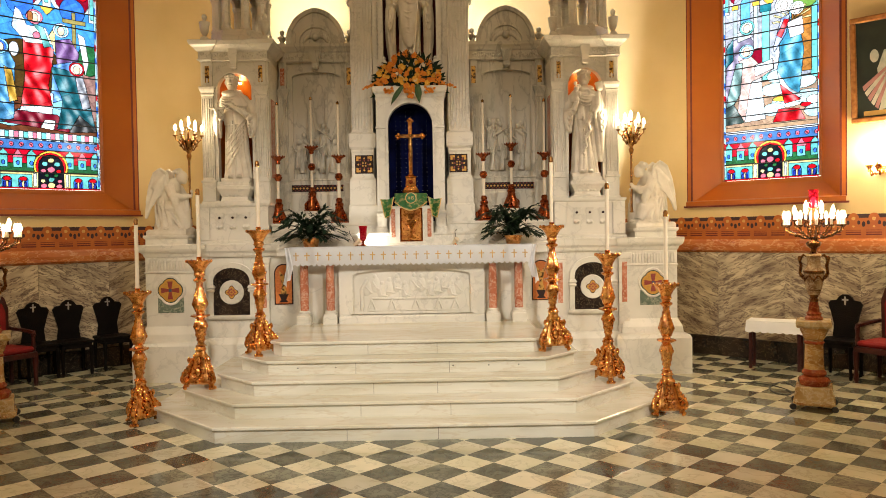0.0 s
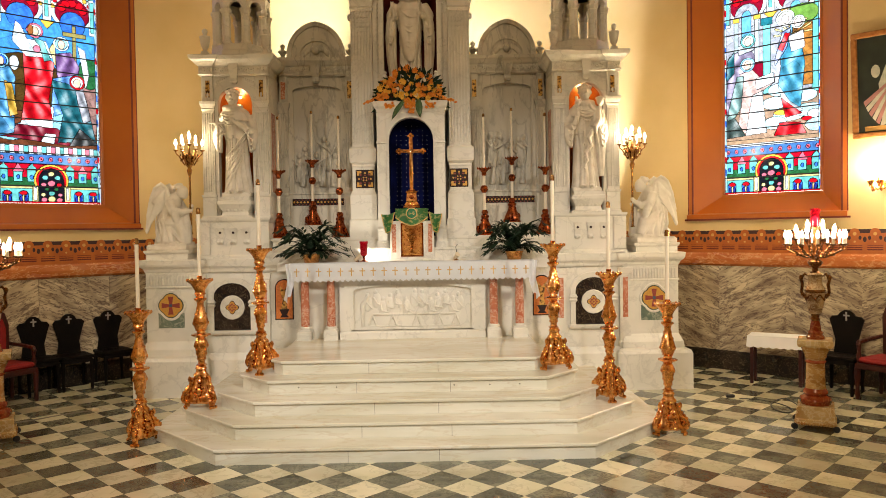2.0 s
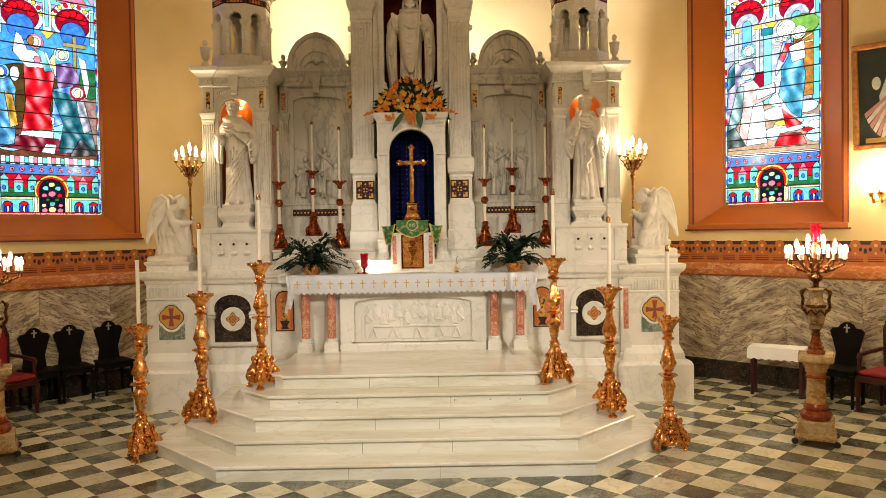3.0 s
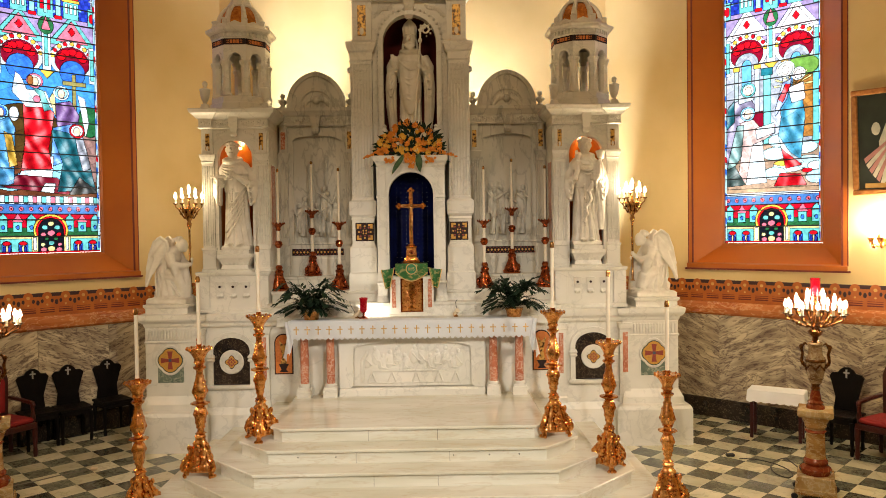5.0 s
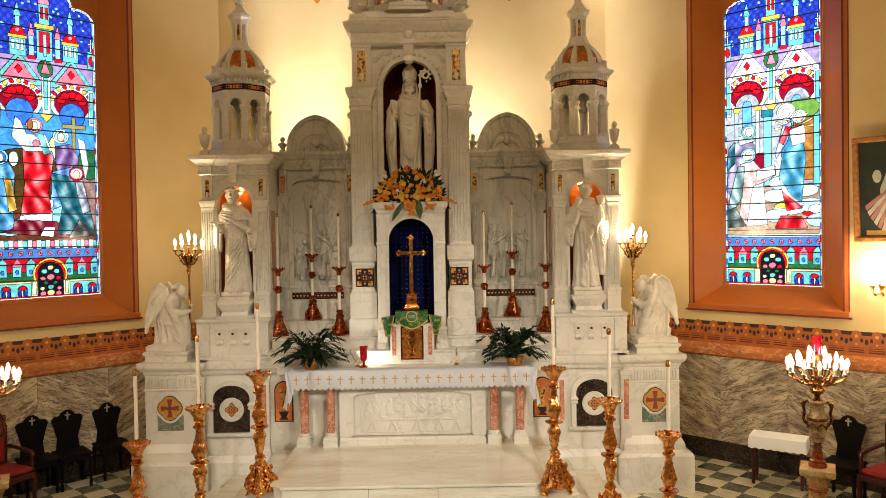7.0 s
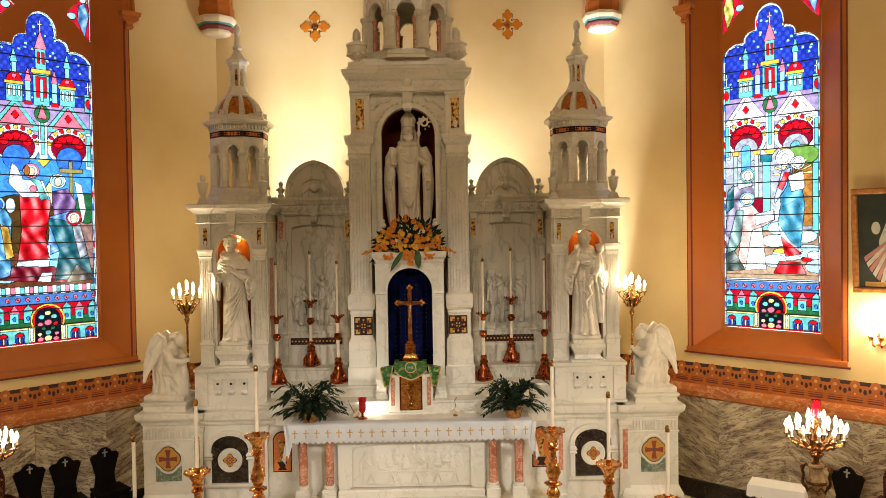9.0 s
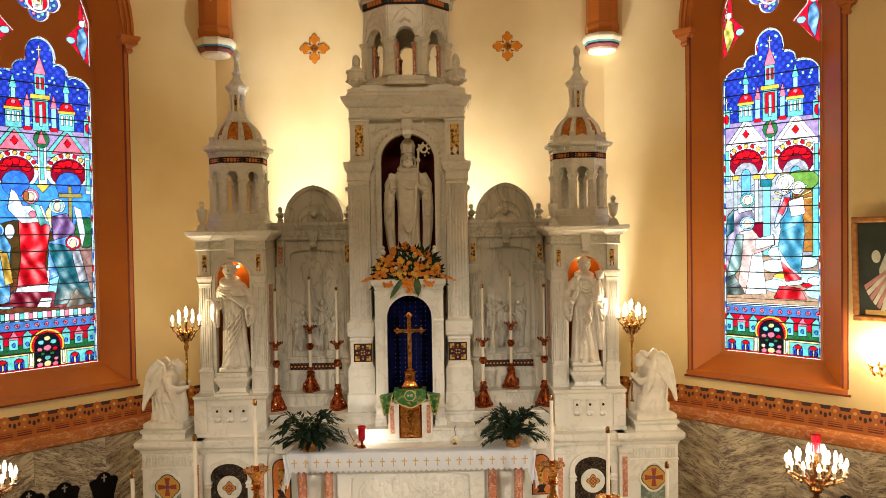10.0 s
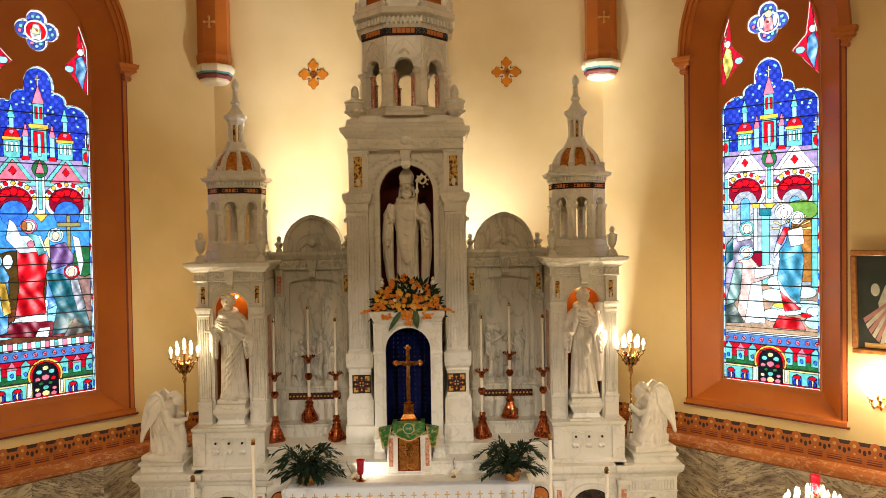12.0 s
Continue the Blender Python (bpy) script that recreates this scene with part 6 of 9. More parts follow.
        put(rect(0.30, 0.56, 4.0, 4.85), (0.45, 0.22, 0.06), 0.07)
        put(ell(0.42, 4.98, 0.22, 0.14), (0.22, 0.42, 0.10))
        for k in range(9):
            a = math.pi * k / 8
            put(poly((0.30, 4.72), (0.30 + 0.26 * math.cos(a - 0.06), 4.74 + 0.24 * math.sin(a - 0.06)), (0.30 + 0.26 * math.cos(a + 0.06), 4.74 + 0.24 * math.sin(a + 0.06))), LEMON)
        put(rect(-0.26, -0.10, 4.0, 4.42), WINE)
        # clouds and drapery at the feet
        for a, b, r in ((0.05, 3.80, 0.18), (0.25, 3.62, 0.22), (0.5, 3.66, 0.2), (0.42, 3.86, 0.2), (0.1, 3.98, 0.14), (0.6, 3.45, 0.14), (0.05, 3.52, 0.16)):
            put(ell(a, b, r, 0.09), (0.55, 0.80, 0.85))
        robe([(0.04, 3.34), (0.48, 3.34), (0.40, 3.50), (0.12, 3.52)], RED, 30)
        put(ell(0.18, 3.66, 0.14, 0.04), GOLDEN)
        put(ell(0.58, 3.60, 0.09, 0.06), (0.95, 0.95, 0.98))
        put(ell(0.48, 3.54, 0.07, 0.03), RED)
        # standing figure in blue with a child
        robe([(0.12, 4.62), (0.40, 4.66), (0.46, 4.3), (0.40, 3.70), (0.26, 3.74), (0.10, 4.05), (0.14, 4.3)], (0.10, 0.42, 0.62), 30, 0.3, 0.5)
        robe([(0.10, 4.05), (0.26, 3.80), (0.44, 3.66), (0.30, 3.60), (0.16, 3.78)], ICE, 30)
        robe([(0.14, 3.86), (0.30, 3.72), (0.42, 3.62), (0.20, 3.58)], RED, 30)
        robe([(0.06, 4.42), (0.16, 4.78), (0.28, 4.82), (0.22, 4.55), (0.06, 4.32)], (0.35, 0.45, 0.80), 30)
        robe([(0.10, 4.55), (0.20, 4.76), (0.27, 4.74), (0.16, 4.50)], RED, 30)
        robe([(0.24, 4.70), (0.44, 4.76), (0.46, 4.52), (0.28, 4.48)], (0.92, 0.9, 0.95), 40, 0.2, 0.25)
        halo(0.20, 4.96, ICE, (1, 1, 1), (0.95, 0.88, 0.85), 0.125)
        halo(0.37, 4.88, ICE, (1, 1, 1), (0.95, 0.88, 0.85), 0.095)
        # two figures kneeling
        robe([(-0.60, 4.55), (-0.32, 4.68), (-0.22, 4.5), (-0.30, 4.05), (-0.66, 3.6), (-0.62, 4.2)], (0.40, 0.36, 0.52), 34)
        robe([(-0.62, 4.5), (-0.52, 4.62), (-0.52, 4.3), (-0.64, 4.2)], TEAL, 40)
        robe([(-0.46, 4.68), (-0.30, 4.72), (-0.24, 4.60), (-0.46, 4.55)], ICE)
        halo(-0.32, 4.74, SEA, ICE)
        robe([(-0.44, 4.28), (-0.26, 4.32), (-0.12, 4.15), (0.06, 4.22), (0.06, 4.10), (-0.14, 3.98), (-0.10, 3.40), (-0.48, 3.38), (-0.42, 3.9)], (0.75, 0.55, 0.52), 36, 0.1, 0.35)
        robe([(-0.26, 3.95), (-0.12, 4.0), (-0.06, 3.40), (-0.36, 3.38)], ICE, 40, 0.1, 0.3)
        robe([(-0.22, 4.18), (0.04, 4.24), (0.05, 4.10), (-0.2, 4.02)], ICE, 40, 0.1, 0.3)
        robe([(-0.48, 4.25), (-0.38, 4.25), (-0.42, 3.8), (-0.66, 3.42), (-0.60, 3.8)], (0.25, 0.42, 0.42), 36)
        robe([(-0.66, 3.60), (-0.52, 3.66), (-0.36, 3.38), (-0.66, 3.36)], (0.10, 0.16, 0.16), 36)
        halo(-0.33, 4.40, PALE, ICE)
        put(rect(-0.69, 0.69, 3.24, 3.32), (0.50, 0.36, 0.24))
        put(rect(-0.69, 0.69, 3.22, 3.26), ICE)
    # band at the foot: flowers, castles, a round arch and little arcades
    put(rect(-0.69, 0.69, 3.09, 3.22), (0.10, 0.26, 0.60))
    for k in range(11):
        put(ell(-0.62 + 0.124 * k, 3.155, 0.028, 0.03), ROSE)
        put(ell(-0.62 + 0.124 * k, 3.155, 0.010, 0.010), RED)
    put(rect(-0.69, 0.69, 2.80, 3.08), (0.55, 0.01, 0.04))
    put(rect(-0.69, 0.69, 2.78, 2.90), GREEN, 0.1)
    for c in (-0.60, -0.42, -0.25, 0.25, 0.42, 0.60):
        tall = abs(abs(c) - 0.42) < 0.01
        put(rect(c - 0.055, c + 0.055, 2.84, 3.0 if not tall else 2.98), SEA)
        put(tri(c, 3.0 if not tall else 2.97, 0.075, 3.09), ROSE if tall else SEA)
        put(ell(c, 2.90, 0.022, 0.03), MID)
    put(rect(-0.69, 0.69, 2.745, 2.785), LEMON)
    put(rect(-0.69, 0.69, 2.56, 2.745), SEA)
    for c in (-0.56, -0.36, 0.36, 0.56):
        put(rect(c - 0.06, c + 0.06, 2.57, 2.66) | ell(c, 2.66, 0.06, 0.055), MID)
        put(ell(c, 2.68, 0.05, 0.03), RED)
        put(ell(c, 2.61, 0.014, 0.05), LEMON)
        put(ell(c - 0.03, 2.60, 0.018, 0.04), SKY)
        put(ell(c + 0.03, 2.60, 0.018, 0.04), SKY)
    put(ell(0, 2.86, 0.225, 0.225) & (Z > 2.78), GOLDEN)
    put(ell(0, 2.86, 0.195, 0.195) & (Z > 2.78), RED)
    put(ell(0, 2.86, 0.165, 0.17) | rect(-0.165, 0.165, 2.56, 2.86), DARK)
    for c in (-0.21, 0.21):
        put(rect(c - 0.04, c + 0.04, 2.56, 2.78), LEMON)
        put(rect(c - 0.02, c + 0.02, 2.58, 2.76), ICE)
    for a, b, r, col in ((0, 2.95, 0.04, LEMON), (-0.08, 2.90, 0.04, SEA), (0.08, 2.90, 0.04, SEA), (0, 2.82, 0.05, ROSE), (-0.1, 2.80, 0.035, ROSE), (0.1, 2.80, 0.035, RED), (-0.06, 2.74, 0.03, GREEN), (0.06, 2.74, 0.03, GREEN), (0, 2.68, 0.04, SEA), (-0.11, 2.66, 0.03, LEMON), (0.11, 2.66, 0.03, ROSE), (0, 2.60, 0.05, LEMON), (-0.10, 2.59, 0.04, ROSE), (0.10, 2.59, 0.04, ROSE)):
        put(ell(a, b, r, r * 0.8), col)
    put(Z < 2.565, RED)
    # outer border of small pieces
    main = (np.abs(U) < 0.665) & (Z < 6.42)
    main |= ell(-0.42, 6.42, 0.245, 0.22) | ell(0.42, 6.42, 0.245, 0.22) | (rect(-0.42, 0.42, 6.4, 6.64)) | ell(0, 6.86, 0.20, 0.27) | ell(-0.22, 6.66, 0.14, 0.13) | ell(0.22, 6.66, 0.14, 0.13)
    inner = main.copy()
    k = 3
    for dz, du in ((k, 0), (-k, 0), (0, k), (0, -k)):
        inner &= np.roll(np.roll(main, dz, 0), du, 1)
    rim = main & ~inner & (Z > 2.6)
    put(rim, (0.55, 0.85, 0.95))
    beads = rim & (np.floor((Z + U) / 0.09) % 4 == 0)
    C[beads] = MID
    C[rim & (np.floor((Z + U) / 0.09) % 8 == 2)] = RED
    ID[rim] += (np.floor((Z[rim] + U[rim]) / 0.09) % 2).astype(int)
    # quatrefoil and daggers of the tracery
    quad = np.zeros(U.shape, bool)
    for du, dz in ((0, 0.15), (0, -0.15), (0.15, 0), (-0.15, 0)):
        quad |= ell(du, 7.62 + dz, 0.135, 0.135)
    put(quad, (0.08, 0.12, 0.5), 0.09)
    for du, dz in ((0, 0.15), (0, -0.15), (0.15, 0), (-0.15, 0)):
        lobe = ell(du, 7.62 + dz, 0.135, 0.135) & ~ell(du, 7.62 + dz, 0.112, 0.112)
        put(lobe & ~ell(0, 7.62, 0.14, 0.14), ICE)
        for a in range(5):
            put(ell(du + 0.06 * math.cos(a * 1.257 + 1), 7.62 + dz + 0.06 * math.sin(a * 1.257 + 1), 0.026, 0.026), (PALE, SEA, ROSE)[a % 3])
    put(ell(0, 7.62, 0.155, 0.155), ICE)
    put(ell(0, 7.62, 0.125, 0.125), RED if sign < 0 else (0.12, 0.2, 0.7))
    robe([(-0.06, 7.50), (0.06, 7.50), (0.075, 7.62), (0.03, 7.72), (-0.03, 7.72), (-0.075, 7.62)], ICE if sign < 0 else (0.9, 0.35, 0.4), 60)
    if sign > 0:
        put(ell(0, 7.74, 0.05, 0.05), LEMON)
        put(ell(-0.09, 7.64, 0.03, 0.09), ICE)
        put(ell(0.09, 7.64, 0.03, 0.09), ICE)
    else:
        put(rect(-0.05, 0.05, 7.58, 7.66), LEMON)
    dagger = np.zeros(U.shape, bool)
    for s in (-1, 1):
        d = poly((s * 0.665, 6.80), (s * 0.665, 7.45), (s * 0.55, 7.80), (s * 0.50, 7.36), (s * 0.32, 7.16), (s * 0.44, 7.06), (s * 0.56, 6.90))
        dagger |= d
        put(d, (0.55, 0.015, 0.05), 0.1)
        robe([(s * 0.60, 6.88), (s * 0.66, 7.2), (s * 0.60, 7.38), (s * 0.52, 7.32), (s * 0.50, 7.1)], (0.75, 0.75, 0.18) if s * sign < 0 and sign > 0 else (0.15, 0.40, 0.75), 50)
        put(ell(s * 0.58, 7.42, 0.045, 0.05), ICE)
        put(poly((s * 0.62, 7.4), (s * 0.66, 7.3), (s * 0.56, 7.78)), (0.75, 0.8, 0.6))
        put(ell(s * 0.42, 7.16, 0.06, 0.05), PALE)
    glass = main | quad | dagger
    # lead between pieces
    edge = np.zeros(U.shape, bool)
    edge[:, :-1] |= ID[:, :-1] != ID[:, 1:]
    edge[:-1, :] |= ID[:-1, :] != ID[1:, :]
    C *= (0.90 + 0.18 * rng.rand(*U.shape))[..., None]
    shade = rng.rand(400)
    C *= (0.84 + 0.32 * shade[(ID * 7) % 400])[..., None]
    main_edge = np.zeros(U.shape, bool)
    shape_id = ID // 50
    main_edge[:, :-1] |= shape_id[:, :-1] != shape_id[:, 1:]
    main_edge[:-1, :] |= shape_id[:-1, :] != shape_id[1:, :]
    C[edge] *= 0.72
    C[main_edge] *= 0.12
    C = np.clip(C, 0, 1.2) ** 1.2
    bars = [2.54 + 0.232 * k for k in range(1, 19)]

    def sheet(mask, d, walls=0.0):
        """Quads over the chosen cells, in the window's plane."""
        number = -np.ones((nz + 1, nu + 1), int)
        rows, cols = np.nonzero(mask)
        need = np.zeros((nz + 1, nu + 1), bool)
        for a in (0, 1):
            for b in (0, 1):
                need[rows + a, cols + b] = True
        rr, cc = np.nonzero(need)
        number[rr, cc] = np.arange(len(rr))
        verts = np.stack([-0.69 + cc * CELL, np.full(len(rr), d), FOOT + rr * CELL], 1)
        faces = np.stack([number[rows, cols], number[rows, cols + 1], number[rows + 1, cols + 1], number[rows + 1, cols]], 1)
        return verts, faces, rows, cols

    low = FOOT
    for top in bars + [HEAD]:
        mask = glass & (Z >= low) & (Z < top)
        low = top
        if not mask.any():
            continue
        verts, faces, rows, cols = sheet(mask, 0.33)
        mesh = bpy.data.meshes.new("pane")
        mesh.from_pydata(verts.tolist(), [], faces.tolist())
        layer = mesh.attributes.new("tint", "FLOAT_COLOR", "FACE")
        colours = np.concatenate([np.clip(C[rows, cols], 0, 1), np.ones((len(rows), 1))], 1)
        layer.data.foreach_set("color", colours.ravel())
        mesh.materials.append(GLASS)
        pane = new("pane", mesh)
        pane.parent = win
    for z in bars[:17]:
        bar = part("saddle_bar", box(B(), -0.67, 0.67, 0.318, 0.328, z - 0.008, z + 0.008), LEAD, win)
    # tracery: the solid rest of the head
    solid_mask = ~glass
    verts, faces, rows, cols = sheet(solid_mask, 0.285)
    n = len(verts)
    allv = np.concatenate([verts, verts + np.array([0, 0.035, 0])])
    walls = []
    pad = np.pad(solid_mask, 1)
    for (dr, dc), (i, j) in (((0, 1), (1, 2)), ((0, -1), (3, 0)), ((1, 0), (2, 3)), ((-1, 0), (0, 1))):
        out = ~pad[rows + 1 + dr, cols + 1 + dc]
        f = faces[out]
        walls.append(np.stack([f[:, i], f[:, j], f[:, j] + n, f[:, i] + n], 1))
    mesh = bpy.data.meshes.new("tracery")
    mesh.from_pydata(allv.tolist(), [], np.concatenate([faces] + walls).tolist())
    mesh.materials.append(ORANGE)
    new("tracery", mesh).parent = win
    # daylight behind
    part("daylight", box(B(), -0.9, 0.9, 0.95, 0.97, 2.3, 9.3), DAYLIGHT[sign], win)


for sign, name in ((1, "window_1"), (-1, "window_2")):
    glazing(sign, window_setting(sign, name))


# ---- statues ----
def figure(name, bm, label, m, voxel=0.0068):
    """One carved mesh, fused and smoothed."""
    ob = solid(name, bm, STATUE_MARBLE, label, "statue")
    ob.matrix_world = m
    fuse = ob.modifiers.new("fuse", "REMESH")
    fuse.mode, fuse.voxel_size, fuse.use_smooth_shade = "VOXEL", voxel, True
    soft_ = ob.modifiers.new("soften", "SMOOTH")
    soft_.factor, soft_.iterations = 0.5, 1
    return ob


def drapery(bm, profile, folds=10, depth=0.16, swirl=0.6, seg=112, phase=0.0, steps=7):
    """A hanging robe: rows of (height, half width, half depth, x, y), cut with narrow valleys that wander down it."""
    rows = []
    for p, q in zip(profile, profile[1:]):
        for j in range(steps):
            t = j / steps
            t = t * t * (3 - 2 * t) * 0.5 + t * 0.5
            rows.append([a + (b - a) * t for a, b in zip(p, q)])
    rows.append(list(profile[-1]))
    loops = []
    for z, rx, ry, x, y in rows:
        loop = []
        for k in range(seg):
            a = 2 * math.pi * k / seg
            bend = phase + swirl * z * 5 + 0.5 * math.sin(2 * a + z * 6)
            v = abs(math.sin(folds * a / 2 + bend))
            v2 = abs(math.sin(folds * 0.9 * a + 1.7 + bend * 1.3 - z * 2))
            w = 1 - depth * (1 - v) ** 2.2 - depth * 0.35 * (1 - v2) ** 2
            loop.append((x + rx * w * math.cos(a), y + ry * w * math.sin(a), z))
        loops.append(loop)
    rings(bm, loops)


def swag(bm, a, b, sag, r=0.014, out=0.03):
    """A fold that hangs between two points, sagging and standing out in front."""
    a, b = Vector(a), Vector(b)
    pts = []
    for j in range(9):
        t = j / 8
        bow = math.sin(math.pi * t)
        pts.append(a.lerp(b, t) + Vector((0, -out * bow, -sag * bow)))
    tube(bm, pts, [r * (0.5 + 0.6 * math.sin(math.pi * j / 8)) for j in range(9)], 7)


def head(bm, x, y, z, size=1.0, nod=0.0):
    """A tonsured head with brow, nose, chin and ears."""
    ball(bm, (x, y, z), (0.076 * size, 0.088 * size, 0.108 * size), 18, 14)
    ball(bm, (x, y - 0.04 * size, z - 0.06 * size), (0.05 * size, 0.05 * size, 0.055 * size), 12, 9)
    tube(bm, [(x, y - 0.078 * size, z + 0.03 * size), (x, y - 0.102 * size - nod, z - 0.015 * size)], [0.010 * size, 0.017 * size], 7)
    tube(bm, [(x - 0.05 * size, y - 0.066 * size, z + 0.032 * size), (x, y - 0.09 * size, z + 0.037 * size), (x + 0.05 * size, y - 0.066 * size, z + 0.032 * size)], 0.012 * size, 6)
    tube(bm, [(x - 0.022 * size, y - 0.09 * size, z - 0.052 * size), (x + 0.022 * size, y - 0.09 * size, z - 0.052 * size)], 0.009 * size, 6)
    for s in (-1, 1):
        ball(bm, (x + s * 0.078 * size, y + 0.005, z - 0.005), (0.013 * size, 0.02 * size, 0.028 * size), 8, 6)


def friar(with_child):
    bm = B()
    rect_loft(bm, -0.19, 0.19, -0.14, 0.14, [(0.0, 0.0), (0.045, 0.0), (0.055, -0.01)], 1)
    hx = 0.0 if with_child else -0.05
    # habit to the feet, gathered at the girdle
    drapery(bm, [(0.05, 0.20, 0.15, 0.01, 0), (0.14, 0.185, 0.145, 0.01, 0), (0.42, 0.165, 0.13, 0, 0), (0.70, 0.155, 0.12, 0, 0), (0.82, 0.16, 0.12, 0, 0)], 9, 0.24, 0.35, phase=0.4 if with_child else 1.5)
    drapery(bm, [(0.76, 0.165, 0.125, 0, 0), (0.92, 0.185, 0.135, 0, 0), (1.06, 0.20, 0.13, 0, 0), (1.14, 0.165, 0.12, hx * 0.3, 0), (1.20, 0.09, 0.09, hx * 0.7, -0.01)], 7, 0.10, 0.5)
    # cowl: rolled hood round the neck and a cape over the shoulders
    drapery(bm, [(0.99, 0.222, 0.165, hx * 0.2, -0.005), (1.03, 0.225, 0.165, hx * 0.2, -0.005), (1.10, 0.20, 0.155, hx * 0.4, -0.008), (1.165, 0.13, 0.125, hx * 0.8, -0.01), (1.20, 0.10, 0.11, hx, -0.012)], 6, 0.09, 1.0)
    ring = [(hx + 0.105 * math.cos(a), -0.02 + 0.105 * math.sin(a) - 0.02 * max(0, -math.sin(a)), 1.185 + 0.035 * math.sin(a)) for a in [2 * math.pi * k / 16 for k in range(17)]]
    tube(bm, ring, 0.032, 8)
    tube(bm, [(hx, -0.01, 1.16), (hx, -0.015, 1.25)], 0.058, 10)
    head(bm, hx, -0.03, 1.325, 1.06)
    # crown of short hair
    for k in range(14):
        a = 2 * math.pi * k / 14
        ball(bm, (hx + 0.08 * math.cos(a), -0.022 + 0.09 * math.sin(a), 1.383 - 0.012 * math.sin(a)), (0.022, 0.022, 0.018), 7, 5)
    for s in (-1, 1):
        # wide sleeve hanging from the forearm
        tube(bm, [(s * 0.17, 0.0, 1.06), (s * 0.225, -0.02, 0.95), (s * 0.235, -0.06, 0.84), (s * 0.17, -0.145, 0.86)], [0.07, 0.075, 0.07, 0.048], 12)
        tube(bm, [(s * 0.235, -0.06, 0.86), (s * 0.238, -0.075, 0.74), (s * 0.215, -0.085, 0.63), (s * 0.19, -0.08, 0.58)], [0.068, 0.062, 0.045, 0.015], 11)
        for k in range(3):
            swag(bm, (s * 0.265, -0.10, 0.90 - 0.03 * k), (s * 0.165, -0.14, 0.88 - 0.02 * k), 0.14 + 0.055 * k, 0.010, 0.03)
    if with_child:
        tube(bm, [(-0.16, -0.15, 0.87), (-0.13, -0.185, 0.98)], [0.042, 0.03], 9)
        ball(bm, (-0.125, -0.19, 1.01), (0.032, 0.024, 0.045), 9, 7)
        tube(bm, [(-0.125, -0.195, 0.92), (-0.12, -0.2, 1.05), (-0.115, -0.2, 1.20)], 0.008, 6)
        for k in range(5):
            ball(bm, (-0.118 + 0.026 * math.cos(k * 2.3), -0.2 + 0.012 * math.sin(k * 2.3), 1.08 + 0.034 * k), (0.024, 0.016, 0.03), 8, 6)
        # child on the arm
        tube(bm, [(0.17, -0.145, 0.86), (0.10, -0.175, 0.88)], [0.05, 0.035], 9)
        drapery(bm, [(0.86, 0.085, 0.07, 0.14, -0.13), (0.95, 0.09, 0.08, 0.145, -0.13), (1.05, 0.07, 0.065, 0.155, -0.12), (1.12, 0.035, 0.04, 0.165, -0.12)], 7, 0.18, 1.4, seg=64)
        ball(bm, (0.185, -0.135, 1.19), (0.052, 0.056, 0.066), 14, 10)
        for k in range(9):
            a = 2 * math.pi * k / 9
            ball(bm, (0.185 + 0.046 * math.cos(a), -0.12 + 0.04 * math.sin(a), 1.225), 0.020, 7, 5)
        tube(bm, [(0.11, -0.15, 1.07), (0.06, -0.17, 1.10), (0.03, -0.165, 1.15)], [0.026, 0.02, 0.016], 8)
        tube(bm, [(0.14, -0.18, 0.90), (0.10, -0.215, 0.84), (0.11, -0.20, 0.75)], [0.042, 0.032, 0.016], 8)
        # cloak end falling from the arm in a long zigzag
        drapery(bm, [(0.20, 0.035, 0.03, 0.20, -0.07), (0.40, 0.055, 0.045, 0.195, -0.085), (0.62, 0.065, 0.05, 0.19, -0.095), (0.86, 0.08, 0.06, 0.175, -0.10)], 5, 0.24, 0.5, seg=48)
        tube(bm, [(0.08, -0.165, 0.80), (0.02, -0.17, 0.70), (0.05, -0.175, 0.60), (-0.02, -0.17, 0.50), (0.0, -0.165, 0.40), (-0.07, -0.155, 0.30)], [0.032, 0.03, 0.026, 0.024, 0.02, 0.008], 8)
    else:
        # open hand on the breast; the other holds a cross
        tube(bm, [(0.17, -0.145, 0.87), (0.06, -0.185, 0.95), (0.0, -0.178, 0.985)], [0.045, 0.034, 0.022], 9)
        for k in range(4):
            tube(bm, [(0.01, -0.18, 0.965 + 0.013 * k), (-0.055, -0.172, 0.985 + 0.016 * k)], [0.011, 0.007], 6)
        tube(bm, [(-0.17, -0.145, 0.86), (-0.21, -0.18, 0.92)], [0.045, 0.034], 9)
        ball(bm, (-0.215, -0.19, 0.935), (0.036, 0.03, 0.036), 9, 7)
        box(bm, -0.30, -0.10, -0.215, -0.19, 0.945, 0.972)
        box(bm, -0.215, -0.188, -0.215, -0.188, 0.60, 1.02)
        for k in range(5):
            swag(bm, (0.15, -0.105, 0.86 - 0.06 * k), (-0.14, -0.10, 0.52 - 0.10 * k), 0.05, 0.012, 0.075)
    for k in range(4):
        swag(bm, (hx - 0.13, -0.12, 1.09 - 0.022 * k), (hx + 0.13, -0.12, 1.09 - 0.022 * k), 0.03 + 0.022 * k, 0.010, 0.05)
    # knotted cord
    tube(bm, [(-0.03, -0.135, 0.80), (-0.035, -0.165, 0.5), (-0.025, -0.16, 0.25)], 0.010, 6)
    for z in (0.62, 0.46, 0.30):
        ball(bm, (-0.034, -0.165, z), 0.017, 7, 5)
    for s in (-1, 1):
        ball(bm, (s * 0.06, -0.16, 0.07), (0.035, 0.06, 0.025), 8, 6)
    return bm


